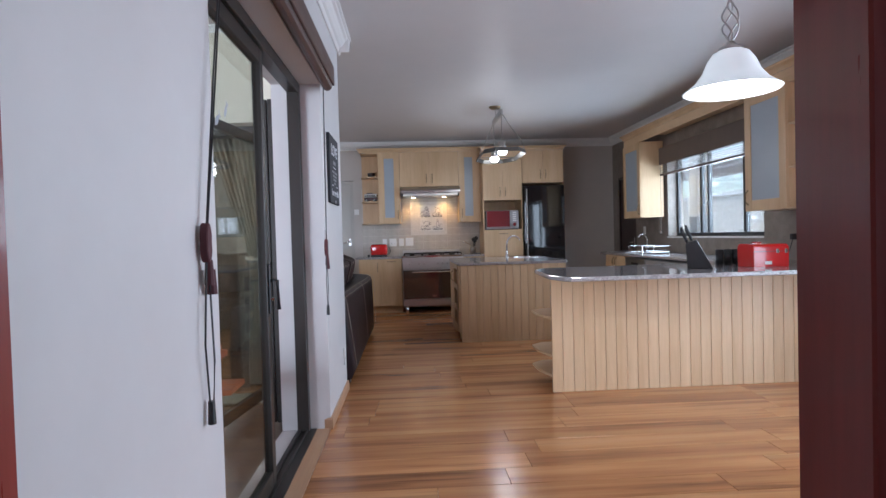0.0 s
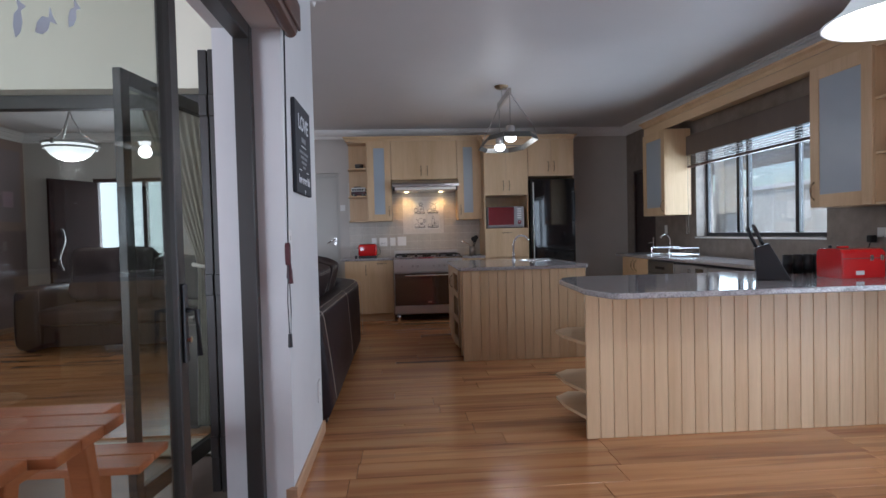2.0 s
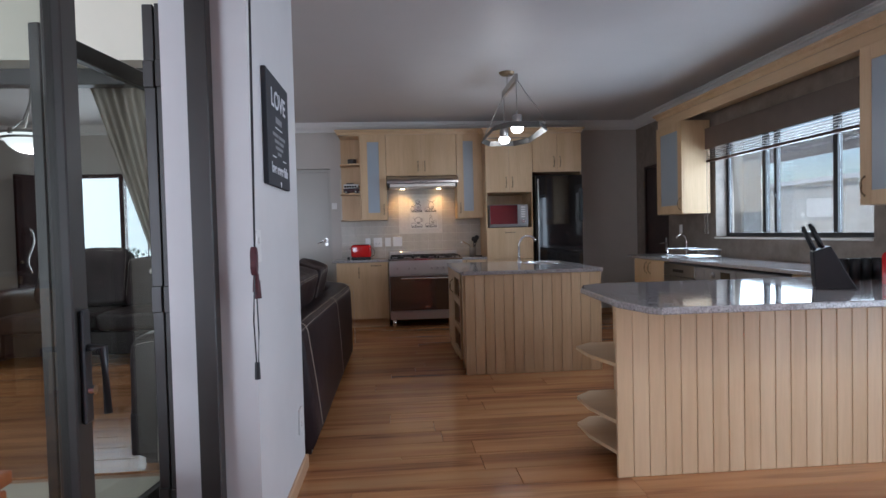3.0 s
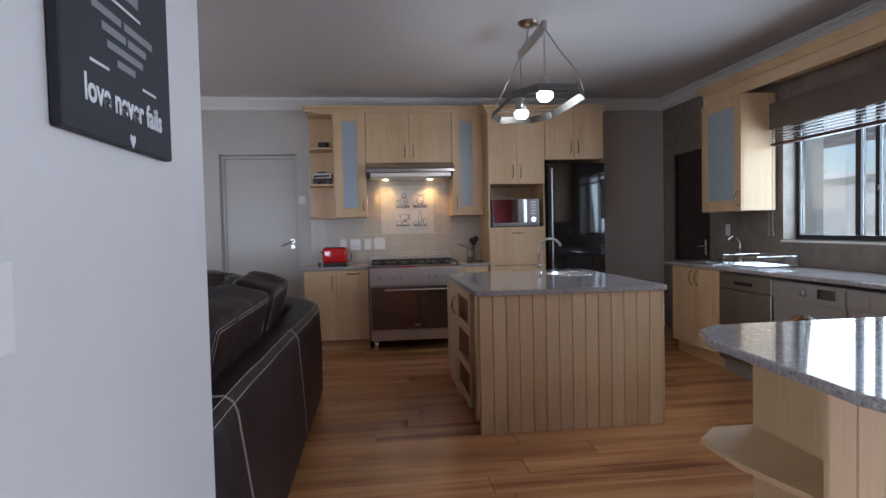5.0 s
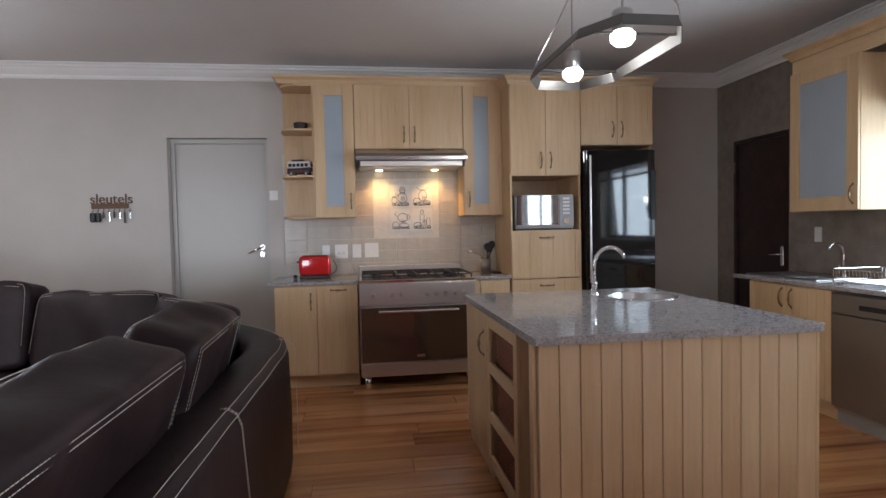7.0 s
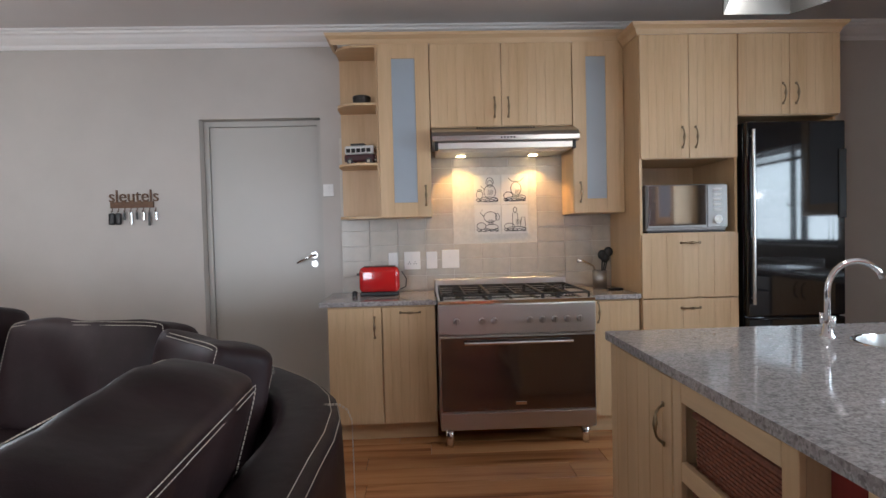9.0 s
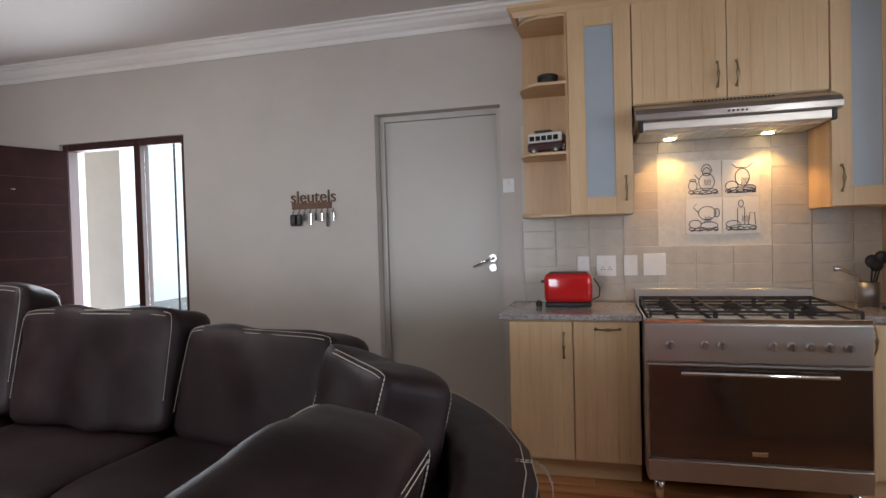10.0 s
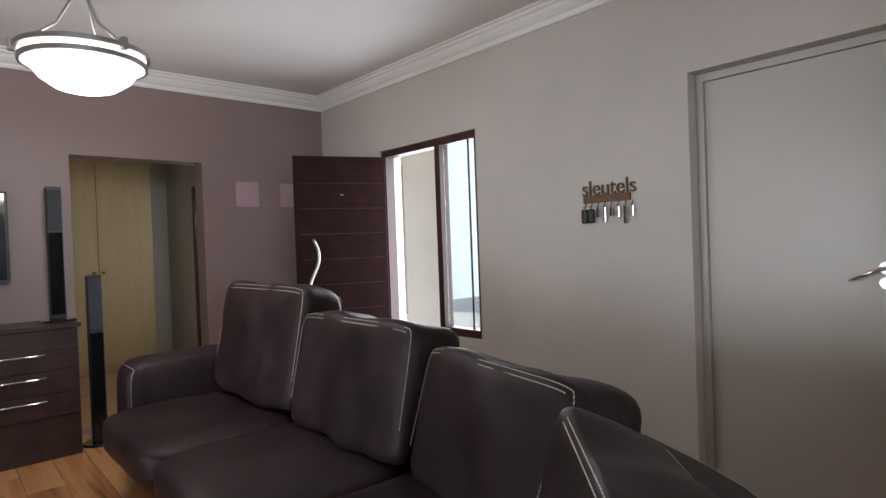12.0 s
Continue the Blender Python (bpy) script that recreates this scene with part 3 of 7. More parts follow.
def grooved_front(x0, x1, z0, z1, y=0.0, boards=4, stile=0.055):
    """A cabinet door or drawer front: a slab with fine upright grooves across its middle field."""
    t, g, d, w = 0.019, 0.002, 0.0017, 0.0019
    x0, x1, z0, z1 = x0 + g, x1 - g, z0 + g, z1 - g
    line = [(x0, y), (x0, y - t + 0.002), (x0 + 0.002, y - t)]
    for k in range(boards + 1):
        c = x0 + stile + k * (x1 - x0 - 2 * stile) / boards
        line += [(c - w, y - t), (c, y - t + d), (c + w, y - t)]
    line += [(x1 - 0.002, y - t), (x1, y - t + 0.002), (x1, y)]
    return prism(nb(), line, z0, z1)


def glass_front(x0, x1, z0, z1, parent, y=0.0, stile=0.098, handle=None):
    bm = nb()
    t = 0.02
    box(bm, x0, x0 + stile, y - t, y, z0, z1, 0.002)
    box(bm, x1 - stile, x1, y - t, y, z0, z1, 0.002)
    box(bm, x0 + stile, x1 - stile, y - t, y, z0, z0 + stile, 0.002)
    box(bm, x0 + stile, x1 - stile, y - t, y, z1 - stile, z1, 0.002)
    d = part("door", bm, "maple", parent)
    part("pane", one(x0 + stile - 0.004, x1 - stile + 0.004, y - 0.013, y - 0.008, z0 + stile - 0.004, z1 - stile + 0.004), "frost", d, "frosted glass pane")
    if handle:
        bow_handle(handle[0], handle[1], True, d, y - t)
    return d


def carcass(x0, x1, z0, z1, depth, parent, open_front=False, shelves=(), name="body"):
    bm = nb()
    t = 0.016
    if open_front:
        box(bm, x0, x0 + t, 0, depth, z0, z1)
        box(bm, x1 - t, x1, 0, depth, z0, z1)
        box(bm, x0 + t, x1 - t, 0, depth, z1 - t, z1)
        box(bm, x0 + t, x1 - t, 0, depth, z0, z0 + t)
        box(bm, x0 + t, x1 - t, depth - 0.006, depth, z0 + t, z1 - t)
    else:
        box(bm, x0, x1, 0.0005, depth, z0, z1, 0.0012)
    ob = part(name, bm, "maple", parent)
    for z in shelves:
        part("shelf", one(x0 + t, x1 - t, 0.006, depth - 0.006, z - t, z, 0.001), "maple_h", parent)
    return ob


CROWN = [(0.0, 0.0), (0.008, 0.0), (0.02, 0.03), (0.045, 0.05), (0.05, 0.068), (0.0, 0.068)]


def crown(x0, x1, z, depth, left=True, right=True, parent=None):
    """The moulding along the top of wall units."""
    bm = nb()
    prof = [(o, z + h) for o, h in CROWN]
    ins = lambda o, flag: o if flag else 0.0
    rows = []
    for o, h in prof:
        rows.append([(x0 - ins(o, left), depth, h), (x0 - ins(o, left), -o, h), (x1 + ins(o, right), -o, h), (x1 + ins(o, right), depth, h)])
    vs = [[bm.verts.new(p) for p in r] for r in rows]
    n = len(vs)
    for i in range(n):
        a, b = vs[i], vs[(i + 1) % n]
        for k in range(3):
            bm.faces.new((a[k], a[k + 1], b[k + 1], b[k]))
    bmesh.ops.recalc_face_normals(bm, faces=bm.faces)
    return part("crown_moulding", bm, "maple_h", parent)


# back wall, left to right (front plane of base units at y = 9.39, of wall units at y = 9.66)
with placed(0, 9.39):
    c = thing("base_cabinet", (0.19, 0.3, 0), "pale maple base cabinet beside the stove, two grooved doors", "cabinet")
    carcass(-0.18, 0.535, 0.11, 0.868, 0.60, c)
    part("plinth", one(-0.17, 0.535, 0.05, 0.58, 0, 0.11), "maple_h", c)
    d = part("door", grooved_front(-0.178, 0.178, 0.115, 0.862), "maple", c)
    bow_handle(0.13, 0.735, True, d, -0.019)
    d = part("door", grooved_front(0.181, 0.533, 0.115, 0.862), "maple", c)
    bow_handle(0.367, 0.825, False, d, -0.019)

    c = thing("base_cabinet", (1.75, 0.3, 0), "narrow pale maple base cabinet between stove and tall unit", "cabinet")
    carcass(1.575, 1.915, 0.11, 0.868, 0.60, c)
    part("plinth", one(1.575, 1.915, 0.05, 0.58, 0, 0.11), "maple_h", c)
    d = part("door", grooved_front(1.578, 1.912, 0.115, 0.862, boards=3), "maple", c)
    bow_handle(1.63, 0.79, True, d, -0.019)

    solid("worktop", one(-0.232, 0.545, -0.035, 0.598, 0.87, 0.902, 0.006, 2), "granite", "speckled grey granite worktop with a red toaster on it", "worktop")
    solid("worktop", one(1.565, 1.922, -0.035, 0.598, 0.87, 0.902, 0.006, 2), "granite", "short speckled grey granite worktop beside the stove", "worktop")

    c = thing("tall_cabinet", (2.27, 0.3, 0), "tall pale maple unit with microwave niche and drawers", "cabinet")
    x0, x1 = 1.93, 2.60
    part("side_panel", one(x0, x0 + 0.018, 0, 0.605, 0.0, 2.56), "maple", c)
    part("side_panel", one(x1 - 0.018, x1, 0, 0.605, 0.0, 2.56), "maple", c)
    part("back_panel", one(x0 + 0.018, x1 - 0.018, 0.59, 0.605, 0.1, 2.56), "maple", c)
    for z in (0.10, 1.27, 1.764, 2.54):
        part("shelf", one(x0 + 0.018, x1 - 0.018, 0, 0.589, z, z + 0.018), "maple_h", c)
    for z0, z1 in ((0.11, 0.48), (0.483, 0.862), (0.866, 1.283)):
        d = part("drawer_front", grooved_front(x0 + 0.002, x1 - 0.002, z0, z1, boards=5, stile=0.06), "maple", c)
        bow_handle((x0 + x1) / 2, z1 - 0.06, False, d, -0.019)
    m = (x0 + x1) / 2
    for a, b, hx in ((x0 + 0.002, m, m - 0.045), (m, x1 - 0.002, m + 0.045)):
        d = part("door", grooved_front(a, b, 1.766, 2.555, boards=4), "maple", c)
        bow_handle(hx, 1.90, True, d, -0.019)
    crown(x0, 3.31, 2.56, 0.60, True, True, c)

    c = thing("fridge_top_cabinet", (2.96, 0.3, 2.03), "pale maple cabinet over the black fridge", "cabinet")
    x0, x1 = 2.602, 3.31
    carcass(x0, x1, 2.03, 2.558, 0.605, c)
    m = (x0 + x1) / 2
    for a, b, hx in ((x0, m, m - 0.045), (m, x1, m + 0.045)):
        d = part("door", grooved_front(a, b, 2.034, 2.555, boards=4), "maple", c)
        bow_handle(hx, 2.17, True, d, -0.019)
    part("end_panel", one(x1 + 0.001, x1 + 0.019, 0.06, 0.605, 0, 2.556), "maple", c)

with placed(0, 9.66):
    c = thing("open_wall_shelf", (0.02, 0.15, 1.435), "open maple wall shelf holding a tin and a toy bus", "shelf unit")
    bm = nb()
    box(bm, -0.135, 0.172, 0.324, 0.335, 1.435, 2.60)
    box(bm, 0.156, 0.172, 0.0, 0.324, 1.435, 2.60)
    part("body", bm, "maple", c)
    for z in (1.449, 1.81, 2.215, 2.60):
        a = nb()
        out = [(0.156, 0.0), (0.0, 0.0), (-0.07, 0.03), (-0.12, 0.09), (-0.135, 0.16), (-0.135, 0.324), (0.156, 0.324)][::-1]
        prism(a, out, z - 0.016, z)
        part("shelf", a, "maple_h", c)
    c = thing("wall_cabinet", (0.35, 0.15, 1.435), "maple wall cabinet with a tall frosted glass door", "cabinet")
    carcass(0.173, 0.537, 1.435, 2.60, 0.33, c)
    glass_front(0.175, 0.535, 1.437, 2.598, c, handle=(0.495, 1.58))
    c = thing("hood_cabinet", (1.04, 0.15, 2.03), "maple cabinet with two grooved doors over the hood", "cabinet")
    carcass(0.539, 1.549, 2.035, 2.60, 0.33, c)
    for a, b, hx in ((0.540, 1.044, 0.995), (1.044, 1.548, 1.093)):
        d = part("door", grooved_front(a, b, 2.038, 2.598, boards=6), "maple", c)
        bow_handle(hx, 2.165, True, d, -0.019)
    c = thing("wall_cabinet", (1.72, 0.15, 1.435), "maple wall cabinet with a tall frosted glass door beside the hood", "cabinet")
    carcass(1.551, 1.926, 1.435, 2.60, 0.33, c)
    glass_front(1.553, 1.89, 1.437, 2.598, c, handle=(1.60, 1.58))
    t = thing("cabinet_crown", (0.9, 0.15, 2.6), "maple crown moulding over the wall cabinets", "moulding")
    crown(-0.135, 1.929, 2.601, 0.33, True, False, t)

# extractor hood
with placed(0, 9.66):
    h = thing("extractor_hood", (1.05, 0.0, 1.88), "stainless extractor hood with two lit warm lamps", "hood")
    bm = nb()
    prof = [(0.33, 2.03), (-0.02, 2.03), (-0.14, 1.985), (-0.165, 1.955), (-0.165, 1.925), (-0.14, 1.918), (0.33, 1.918)]
    ends = []
    for x in (0.545, 1.56):
        ends.append([bm.verts.new((x, y, z)) for y, z in prof])
    a, b = ends
    for k in range(len(prof)):
        bm.faces.new((a[k], a[(k + 1) % len(prof)], b[(k + 1) % len(prof)], b[k]))
    bm.faces.new(a)
    bm.faces.new(b[::-1])
    bmesh.ops.recalc_face_normals(bm, faces=bm.faces)
    part("canopy", bm, "steel", h)
    part("underside", one(0.575, 1.53, -0.13, 0.325, 1.872, 1.917, 0.004), "filter", h)
    for x0, x1 in ((0.60, 1.04), (1.065, 1.505)):
        bm = one(x0, x1, -0.03, 0.30, 1.868, 1.871)
        gf = part("grease_filter", bm, "filter", h)
        for k in range(14):
            xx = x0 + 0.02 + k * (x1 - x0 - 0.04) / 13
            part("slat", one(xx - 0.004, xx + 0.004, -0.02, 0.29, 1.8655, 1.8678), "filter", gf)
    for x in (0.575, 1.53):
        part("end_bracket", one(x - 0.012, x + 0.012, -0.135, -0.10, 1.865, 1.925, 0.004), "black", h)
    bm = nb()
    for k in range(22):
        box(bm, 0.86 + k * 0.019, 0.872 + k * 0.019, -0.055, -0.048, 2.017, 2.026)
    part("vent_slots", bm, "black", h)
    for k in range(5):
        part("button", cyl(nb(), (1.02 + 0.022 * k, -0.164, 1.94), (1.02 + 0.022 * k, -0.169, 1.94), 0.006, seg=10), "black", h)
    for x in (0.765, 1.305):
        part("lamp_glass", cyl(nb(), (x, 0.21, 1.8635), (x, 0.21, 1.868), 0.032, seg=20), "halogen", h, "lit halogen lamp")

# hood lamps, shining down on the hob and the tiles
for x in (0.765, 1.305):
    data = bpy.data.lights.new("hood_lamp", "SPOT")
    data.energy, data.color, data.spot_size, data.spot_blend, data.shadow_soft_size = 15, (1.0, 0.53, 0.17), radians(112), 0.6, 0.015
    ob = new("hood_lamp", data)
    ob.matrix_world = look((x * PLAN, 9.87 * PLAN, 1.862), (x * PLAN, 9.90 * PLAN, 1.0))

# stove
s = thing("range_cooker", (1.05, 9.7, 0), "stainless range cooker with dark glass door and gas hob", "stove")
X0, X1, YF = 0.548, 1.555, 9.21
part("body", one(X0, X1, YF, 9.97, 0.12, 0.885, 0.003), "steel_dark", s)
part("control_panel", one(X0, X1, YF - 0.03, YF - 0.001, 0.70, 0.885, 0.006, 2), "steel_dark", s)
d = part("oven_door", one(X0 + 0.004, X1 - 0.004, YF - 0.032, YF - 0.001, 0.228, 0.693, 0.004), "steel_dark", s)
part("door_glass", one(X0 + 0.012, X1 - 0.012, YF - 0.037, YF - 0.0325, 0.236, 0.685, 0.001), "oven_glass", d, "dark brown mirrored oven glass")
bm = tube(nb(), [(X0 + 0.16, YF - 0.075, 0.655), (X1 - 0.16, YF - 0.075, 0.655)], 0.010, 12)
for x in (X0 + 0.19, X1 - 0.19):
    cyl(bm, (x, YF - 0.075, 0.655), (x, YF - 0.035, 0.655), 0.007, seg=8)
part("handle", bm, "chrome", d)
part("badge", one(1.03, 1.10, YF - 0.0405, YF - 0.0375, 0.268, 0.288, 0.001), "chrome", d)
part("warming_drawer", one(X0 + 0.004, X1 - 0.004, YF - 0.03, YF - 0.001, 0.118, 0.222, 0.004), "steel_dark", s)
for x in (X0 + 0.06, X1 - 0.06):
    for y in (YF + 0.03, 9.90):
        part("foot", cyl(nb(), (x, y, 0), (x, y, 0.12), 0.024, 0.028, 16), "chrome", s, smooth=True)
for k, x in enumerate((0.665, 0.825, 0.905, 1.13, 1.21, 1.29, 1.37, 1.45)):
    bm = cyl(nb(), (x, YF - 0.031, 0.785), (x, YF - 0.055, 0.785), 0.021, 0.018, 18)
    box(bm, x - 0.004, x + 0.004, YF - 0.066, YF - 0.053, 0.768, 0.802, 0.002)
    part("knob", bm, "steel", s, "brushed steel control knob")
part("hob", one(X0, X1, YF - 0.03, 9.93, 0.886, 0.912, 0.004), "chrome", s, "polished steel hob")
part("upstand", one(X0, X1, 9.932, 9.965, 0.886, 0.985, 0.004), "steel_dark", s)
for k, (x, y) in enumerate(((0.71, 9.52), (0.71, 9.80), (1.055, 9.66), (1.40, 9.52), (1.40, 9.80))):
    r = 0.062 if k == 2 else 0.042
    bm = lathe(nb(), [(0.0, 0.934), (r * 0.7, 0.934), (r * 0.75, 0.926), (r, 0.922), (r, 0.912)], (x, y, 0), 20)
    part("burner", bm, "iron", s)
for x0, x1 in ((X0 + 0.03, 0.88), (0.89, 1.22), (1.23, X1 - 0.03)):
    bm = nb()
    for x in (x0, (x0 + x1) / 2, x1):
        box(bm, x - 0.006, x + 0.006, YF + 0.01, 9.91, 0.934, 0.944, 0.002)
    for y in (YF + 0.016, 9.52, 9.66, 9.80, 9.904):
        box(bm, x0, x1, y - 0.006, y + 0.006, 0.9335, 0.9435, 0.002)
    for x in (x0, x1):
        for y in (YF + 0.016, 9.904):
            box(bm, x - 0.006, x + 0.006, y - 0.006, y + 0.006, 0.912, 0.935)
    part("pan_support", bm, "iron", s)

# fridge
f = thing("fridge", (2.96, 9.6, 0), "tall black glossy fridge freezer with a vertical handle", "fridge")
part("body", one(2.625, 3.30, 9.37, 9.97, 0.02, 1.985, 0.006, 2), "black_gloss", f)
part("upper_door", one(2.627, 3.298, 9.315, 9.367, 0.735, 1.983, 0.01, 2), "black_gloss", f)
part("lower_door", one(2.627, 3.298, 9.315, 9.367, 0.08, 0.725, 0.01, 2), "black_gloss", f)
bm = tube(nb(), [(2.655, 9.285, 0.82), (2.655, 9.285, 1.93)], 0.011, 10)
for z in (0.86, 1.89):
    cyl(bm, (2.655, 9.285, z), (2.655, 9.318, z), 0.008, seg=8)
part("handle", bm, "steel", f, "brushed steel bar handle")
part("dispenser", one(3.25, 3.299, 9.302, 9.3145, 1.36, 1.80, 0.004), "black", f)
part("foot_grille", one(2.64, 3.29, 9.38, 9.40, 0.0, 0.078), "black", f)

# microwave
w = thing("microwave", (2.25, 9.5, 1.288), "silver microwave with a mirrored door in the niche", "microwave")
part("body", one(1.975, 2.53, 9.40, 9.80, 1.30, 1.60, 0.008, 2), "silver", w)
part("door", one(1.978, 2.385, 9.378, 9.398, 1.318, 1.594, 0.004), "silver", w)
part("door_glass", one(1.985, 2.375, 9.3725, 9.3775, 1.335, 1.592, 0.001), "mirror_glass", w, "mirrored microwave door glass")
part("control_panel", one(2.388, 2.528, 9.378, 9.398, 1.318, 1.594, 0.004), "silver", w)
part("dial", cyl(nb(), (2.455, 9.377, 1.37), (2.455, 9.36, 1.37), 0.028, seg=20), "chrome", w)
for k in range(5):
    part("button", one(2.425, 2.487, 9.3735, 9.3775, 1.425 + 0.032 * k, 1.443 + 0.032 * k, 0.001), "white_plastic", w)
part("foot_strip", one(1.985, 2.52, 9.40, 9.79, 1.288, 1.2995), "black", w)

# ---------------------------------------------------------------- island
IX0, IX1, IY0, IY1 = 1.27, 2.515, 6.505, 8.0
i = thing("kitchen_island", (1.9, 7.2, 0), "maple kitchen island with boarded front and basket niches", "kitchen island")
part("body", one(IX0 + 0.30, IX1 - 0.001, IY0 + 0.021, IY1, 0.0, 0.70), "maple", i)
part("cupboard", one(IX0 + 0.001, IX0 + 0.30, IY1 - 0.60, IY1, 0.0, 0.868), "maple", i)
part("back_rail", one(IX0 + 0.301, IX1 - 0.001, IY1 - 0.02, IY1, 0.701, 0.868), "maple", i)
for y in (IY0 + 0.03, IY0 + 0.27, IY0 + 0.86):
    part("divider", one(IX0 + 0.001, IX0 + 0.30, y - 0.009, y + 0.009, 0.0, 0.868), "maple", i)
for z in (0.05, 0.33, 0.60, 0.86):
    part("niche_shelf", one(IX0 + 0.02, IX0 + 0.30, IY0 + 0.28, IY0 + 0.85, z - 0.009, z + 0.008), "maple_y", i)
for y0, y1 in ((IY0 + 0.26, IY0 + 0.32), (IY0 + 0.82, IY0 + 0.88), (IY0 + 0.022, IY0 + 0.07)):
    part("niche_stile", one(IX0 - 0.018, IX0, y0, y1, 0.1, 0.866, 0.002), "maple", i)
for z in (0.10, 0.335, 0.595, 0.835):
    part("niche_rail", one(IX0 - 0.018, IX0, IY0 + 0.321, IY0 + 0.819, z - 0.03, z + 0.03, 0.002), "maple_y", i)
# reddish shadow of the narrow end opening, put into a red-brown panel
part("end_panel", one(IX0 + 0.05, IX0 + 0.06, IY0 + 0.075, IY0 + 0.255, 0.10, 0.866), "mahogany_z", i, "red-brown panel coloured as the reddish shadow in a narrow opening")
with placed(IX0 - 0.0005, IY1 - 0.02, 0, -90):
    d = part("door", grooved_front(0.0, 0.59, 0.10, 0.862, 0.0, 4, 0.07), "maple", i)
    bow_handle(0.53, 0.70, True, d, -0.019)
n = 14
bw = (IX1 - IX0) / n
for k in range(n):
    a = IX0 + k * bw
    part("board", one(a + 0.0014, a + bw - 0.0014, IY0, IY0 + 0.02, 0.0, 0.868, 0.003), "maple_board", i)
bw = (IY1 - IY0) / 13
for k in range(13):
    a = IY0 + k * bw
    part("board", one(IX1, IX1 + 0.018, a + 0.0012, a + bw - 0.0012, 0.0, 0.868, 0.003), "maple_board", i)
for z0, z1 in ((0.06, 0.30), (0.34, 0.565), (0.605, 0.80)):
    b = thing("wicker_basket", (IX0 + 0.15, IY0 + 0.57, z0), "red-brown wicker basket in an island niche", "basket", "baskets in the island")
    bm = one(IX0 + 0.03, IX0 + 0.28, IY0 + 0.335, IY0 + 0.805, z0, z1 - 0.03, 0.004)
    rows = int((z1 - z0 - 0.04) / 0.012)
    for r in range(rows):
        z = z0 + 0.008 + r * 0.012
        pts = [(IX0 + 0.026 + 0.003 * ((k + r) % 2), IY0 + 0.335 + 0.47 * k / 24, z) for k in range(25)]
        tube(bm, pts, 0.0058, 5)
    part("weave", bm, "wicker", b)
    part("rim", tube(nb(), [(IX0 + 0.02, IY0 + 0.335, z1 - 0.03), (IX0 + 0.02, IY0 + 0.805, z1 - 0.03)], 0.011, 8), "wicker", b)


def slab_with_hole(outline, cx, cy, r, z0, z1, n=40):
    """A worktop slab with a round cut-out."""
    bm = nb()
    outer = [bm.verts.new((x, y, z1)) for x, y in outline]
    inner = [bm.verts.new((cx + r * math.cos(2 * math.pi * k / n), cy + r * math.sin(2 * math.pi * k / n), z1)) for k in range(n)]
    edges = [bm.edges.new((c[k], c[(k + 1) % len(c)])) for c in (outer, inner) for k in range(len(c))]
    bmesh.ops.triangle_fill(bm, use_beauty=True, edges=edges)
    top = bm.faces[:]
    out = bmesh.ops.extrude_face_region(bm, geom=top)
    for w in out["geom"]:
        if isinstance(w, bmesh.types.BMVert):
            w.co.z = z0
    bmesh.ops.recalc_face_normals(bm, faces=bm.faces)
    return bm


SKX, SKY = 2.26, 7.58
bm = slab_with_hole([(1.245, 6.495), (1.257, 6.483), (2.535, 6.483), (2.547, 6.495), (2.547, 8.02), (2.535, 8.032), (1.252, 8.032), (1.24, 8.02)], SKX, SKY, 0.198, 0.87, 0.902)
solid("island_worktop", bm, "granite", "polished speckled grey granite island worktop", "worktop")

k = thing("island_sink", (SKX, SKY, 0.902), "round stainless prep sink set in the island", "sink")
part("rim", lathe(nb(), [(0.195, 0.9025), (0.214, 0.9025), (0.214, 0.905), (0.205, 0.908), (0.195, 0.906), (0.195, 0.9025)], (SKX, SKY, 0), 48), "chrome", k, smooth=True)
part("bowl", lathe(nb(), [(0.196, 0.905), (0.190, 0.88), (0.182, 0.80), (0.165, 0.765), (0.12, 0.752), (0.0, 0.748)], (SKX, SKY, 0), 48), "steel", k, smooth=True)
part("drain", lathe(nb(), [(0.0, 0.754), (0.03, 0.754), (0.035, 0.7495)], (SKX, SKY, 0), 20), "chrome", k)


def gooseneck(name, at, turn, label, h=0.24, reach=0.16):
    t = thing(name, at, label, "tap")
    x, y, z = at
    c, s_ = math.cos(radians(turn)), math.sin(radians(turn))
    part("base", lathe(nb(), [(0.0, 0.05), (0.016, 0.05), (0.02, 0.012), (0.027, 0.004), (0.027, 0.0)], (x, y, z), 20), "chrome", t, smooth=True)
    pts = [(x, y, z + 0.04), (x, y, z + h * 0.6)]
    for q in range(11):
        a = math.pi * (1 - q / 10 * 0.85)
        o = reach / 2 * (1 + math.cos(a))
        pts.append((x + c * o, y + s_ * o, z + h * 0.68 + reach / 2 * math.sin(a) * 1.15))
    part("spout", tube(nb(), pts, 0.0115, 10), "chrome", t, smooth=True)
    for q in (-1, 1):
        bm = cyl(nb(), (x, y, z + 0.05), (x - s_ * 0.045 * q, y + c * 0.045 * q, z + 0.058), 0.009, 0.007, 10)
        cyl(bm, (x - s_ * 0.042 * q, y + c * 0.042 * q, z + 0.045), (x - s_ * 0.042 * q, y + c * 0.042 * q, z + 0.085), 0.011, 0.013, 10)
        part("tap_handle", bm, "chrome", t, smooth=True)
    return t


gooseneck("island_tap", (2.04, 7.76, 0.902), -15, "chrome gooseneck tap beside the round sink", 0.25, 0.2)

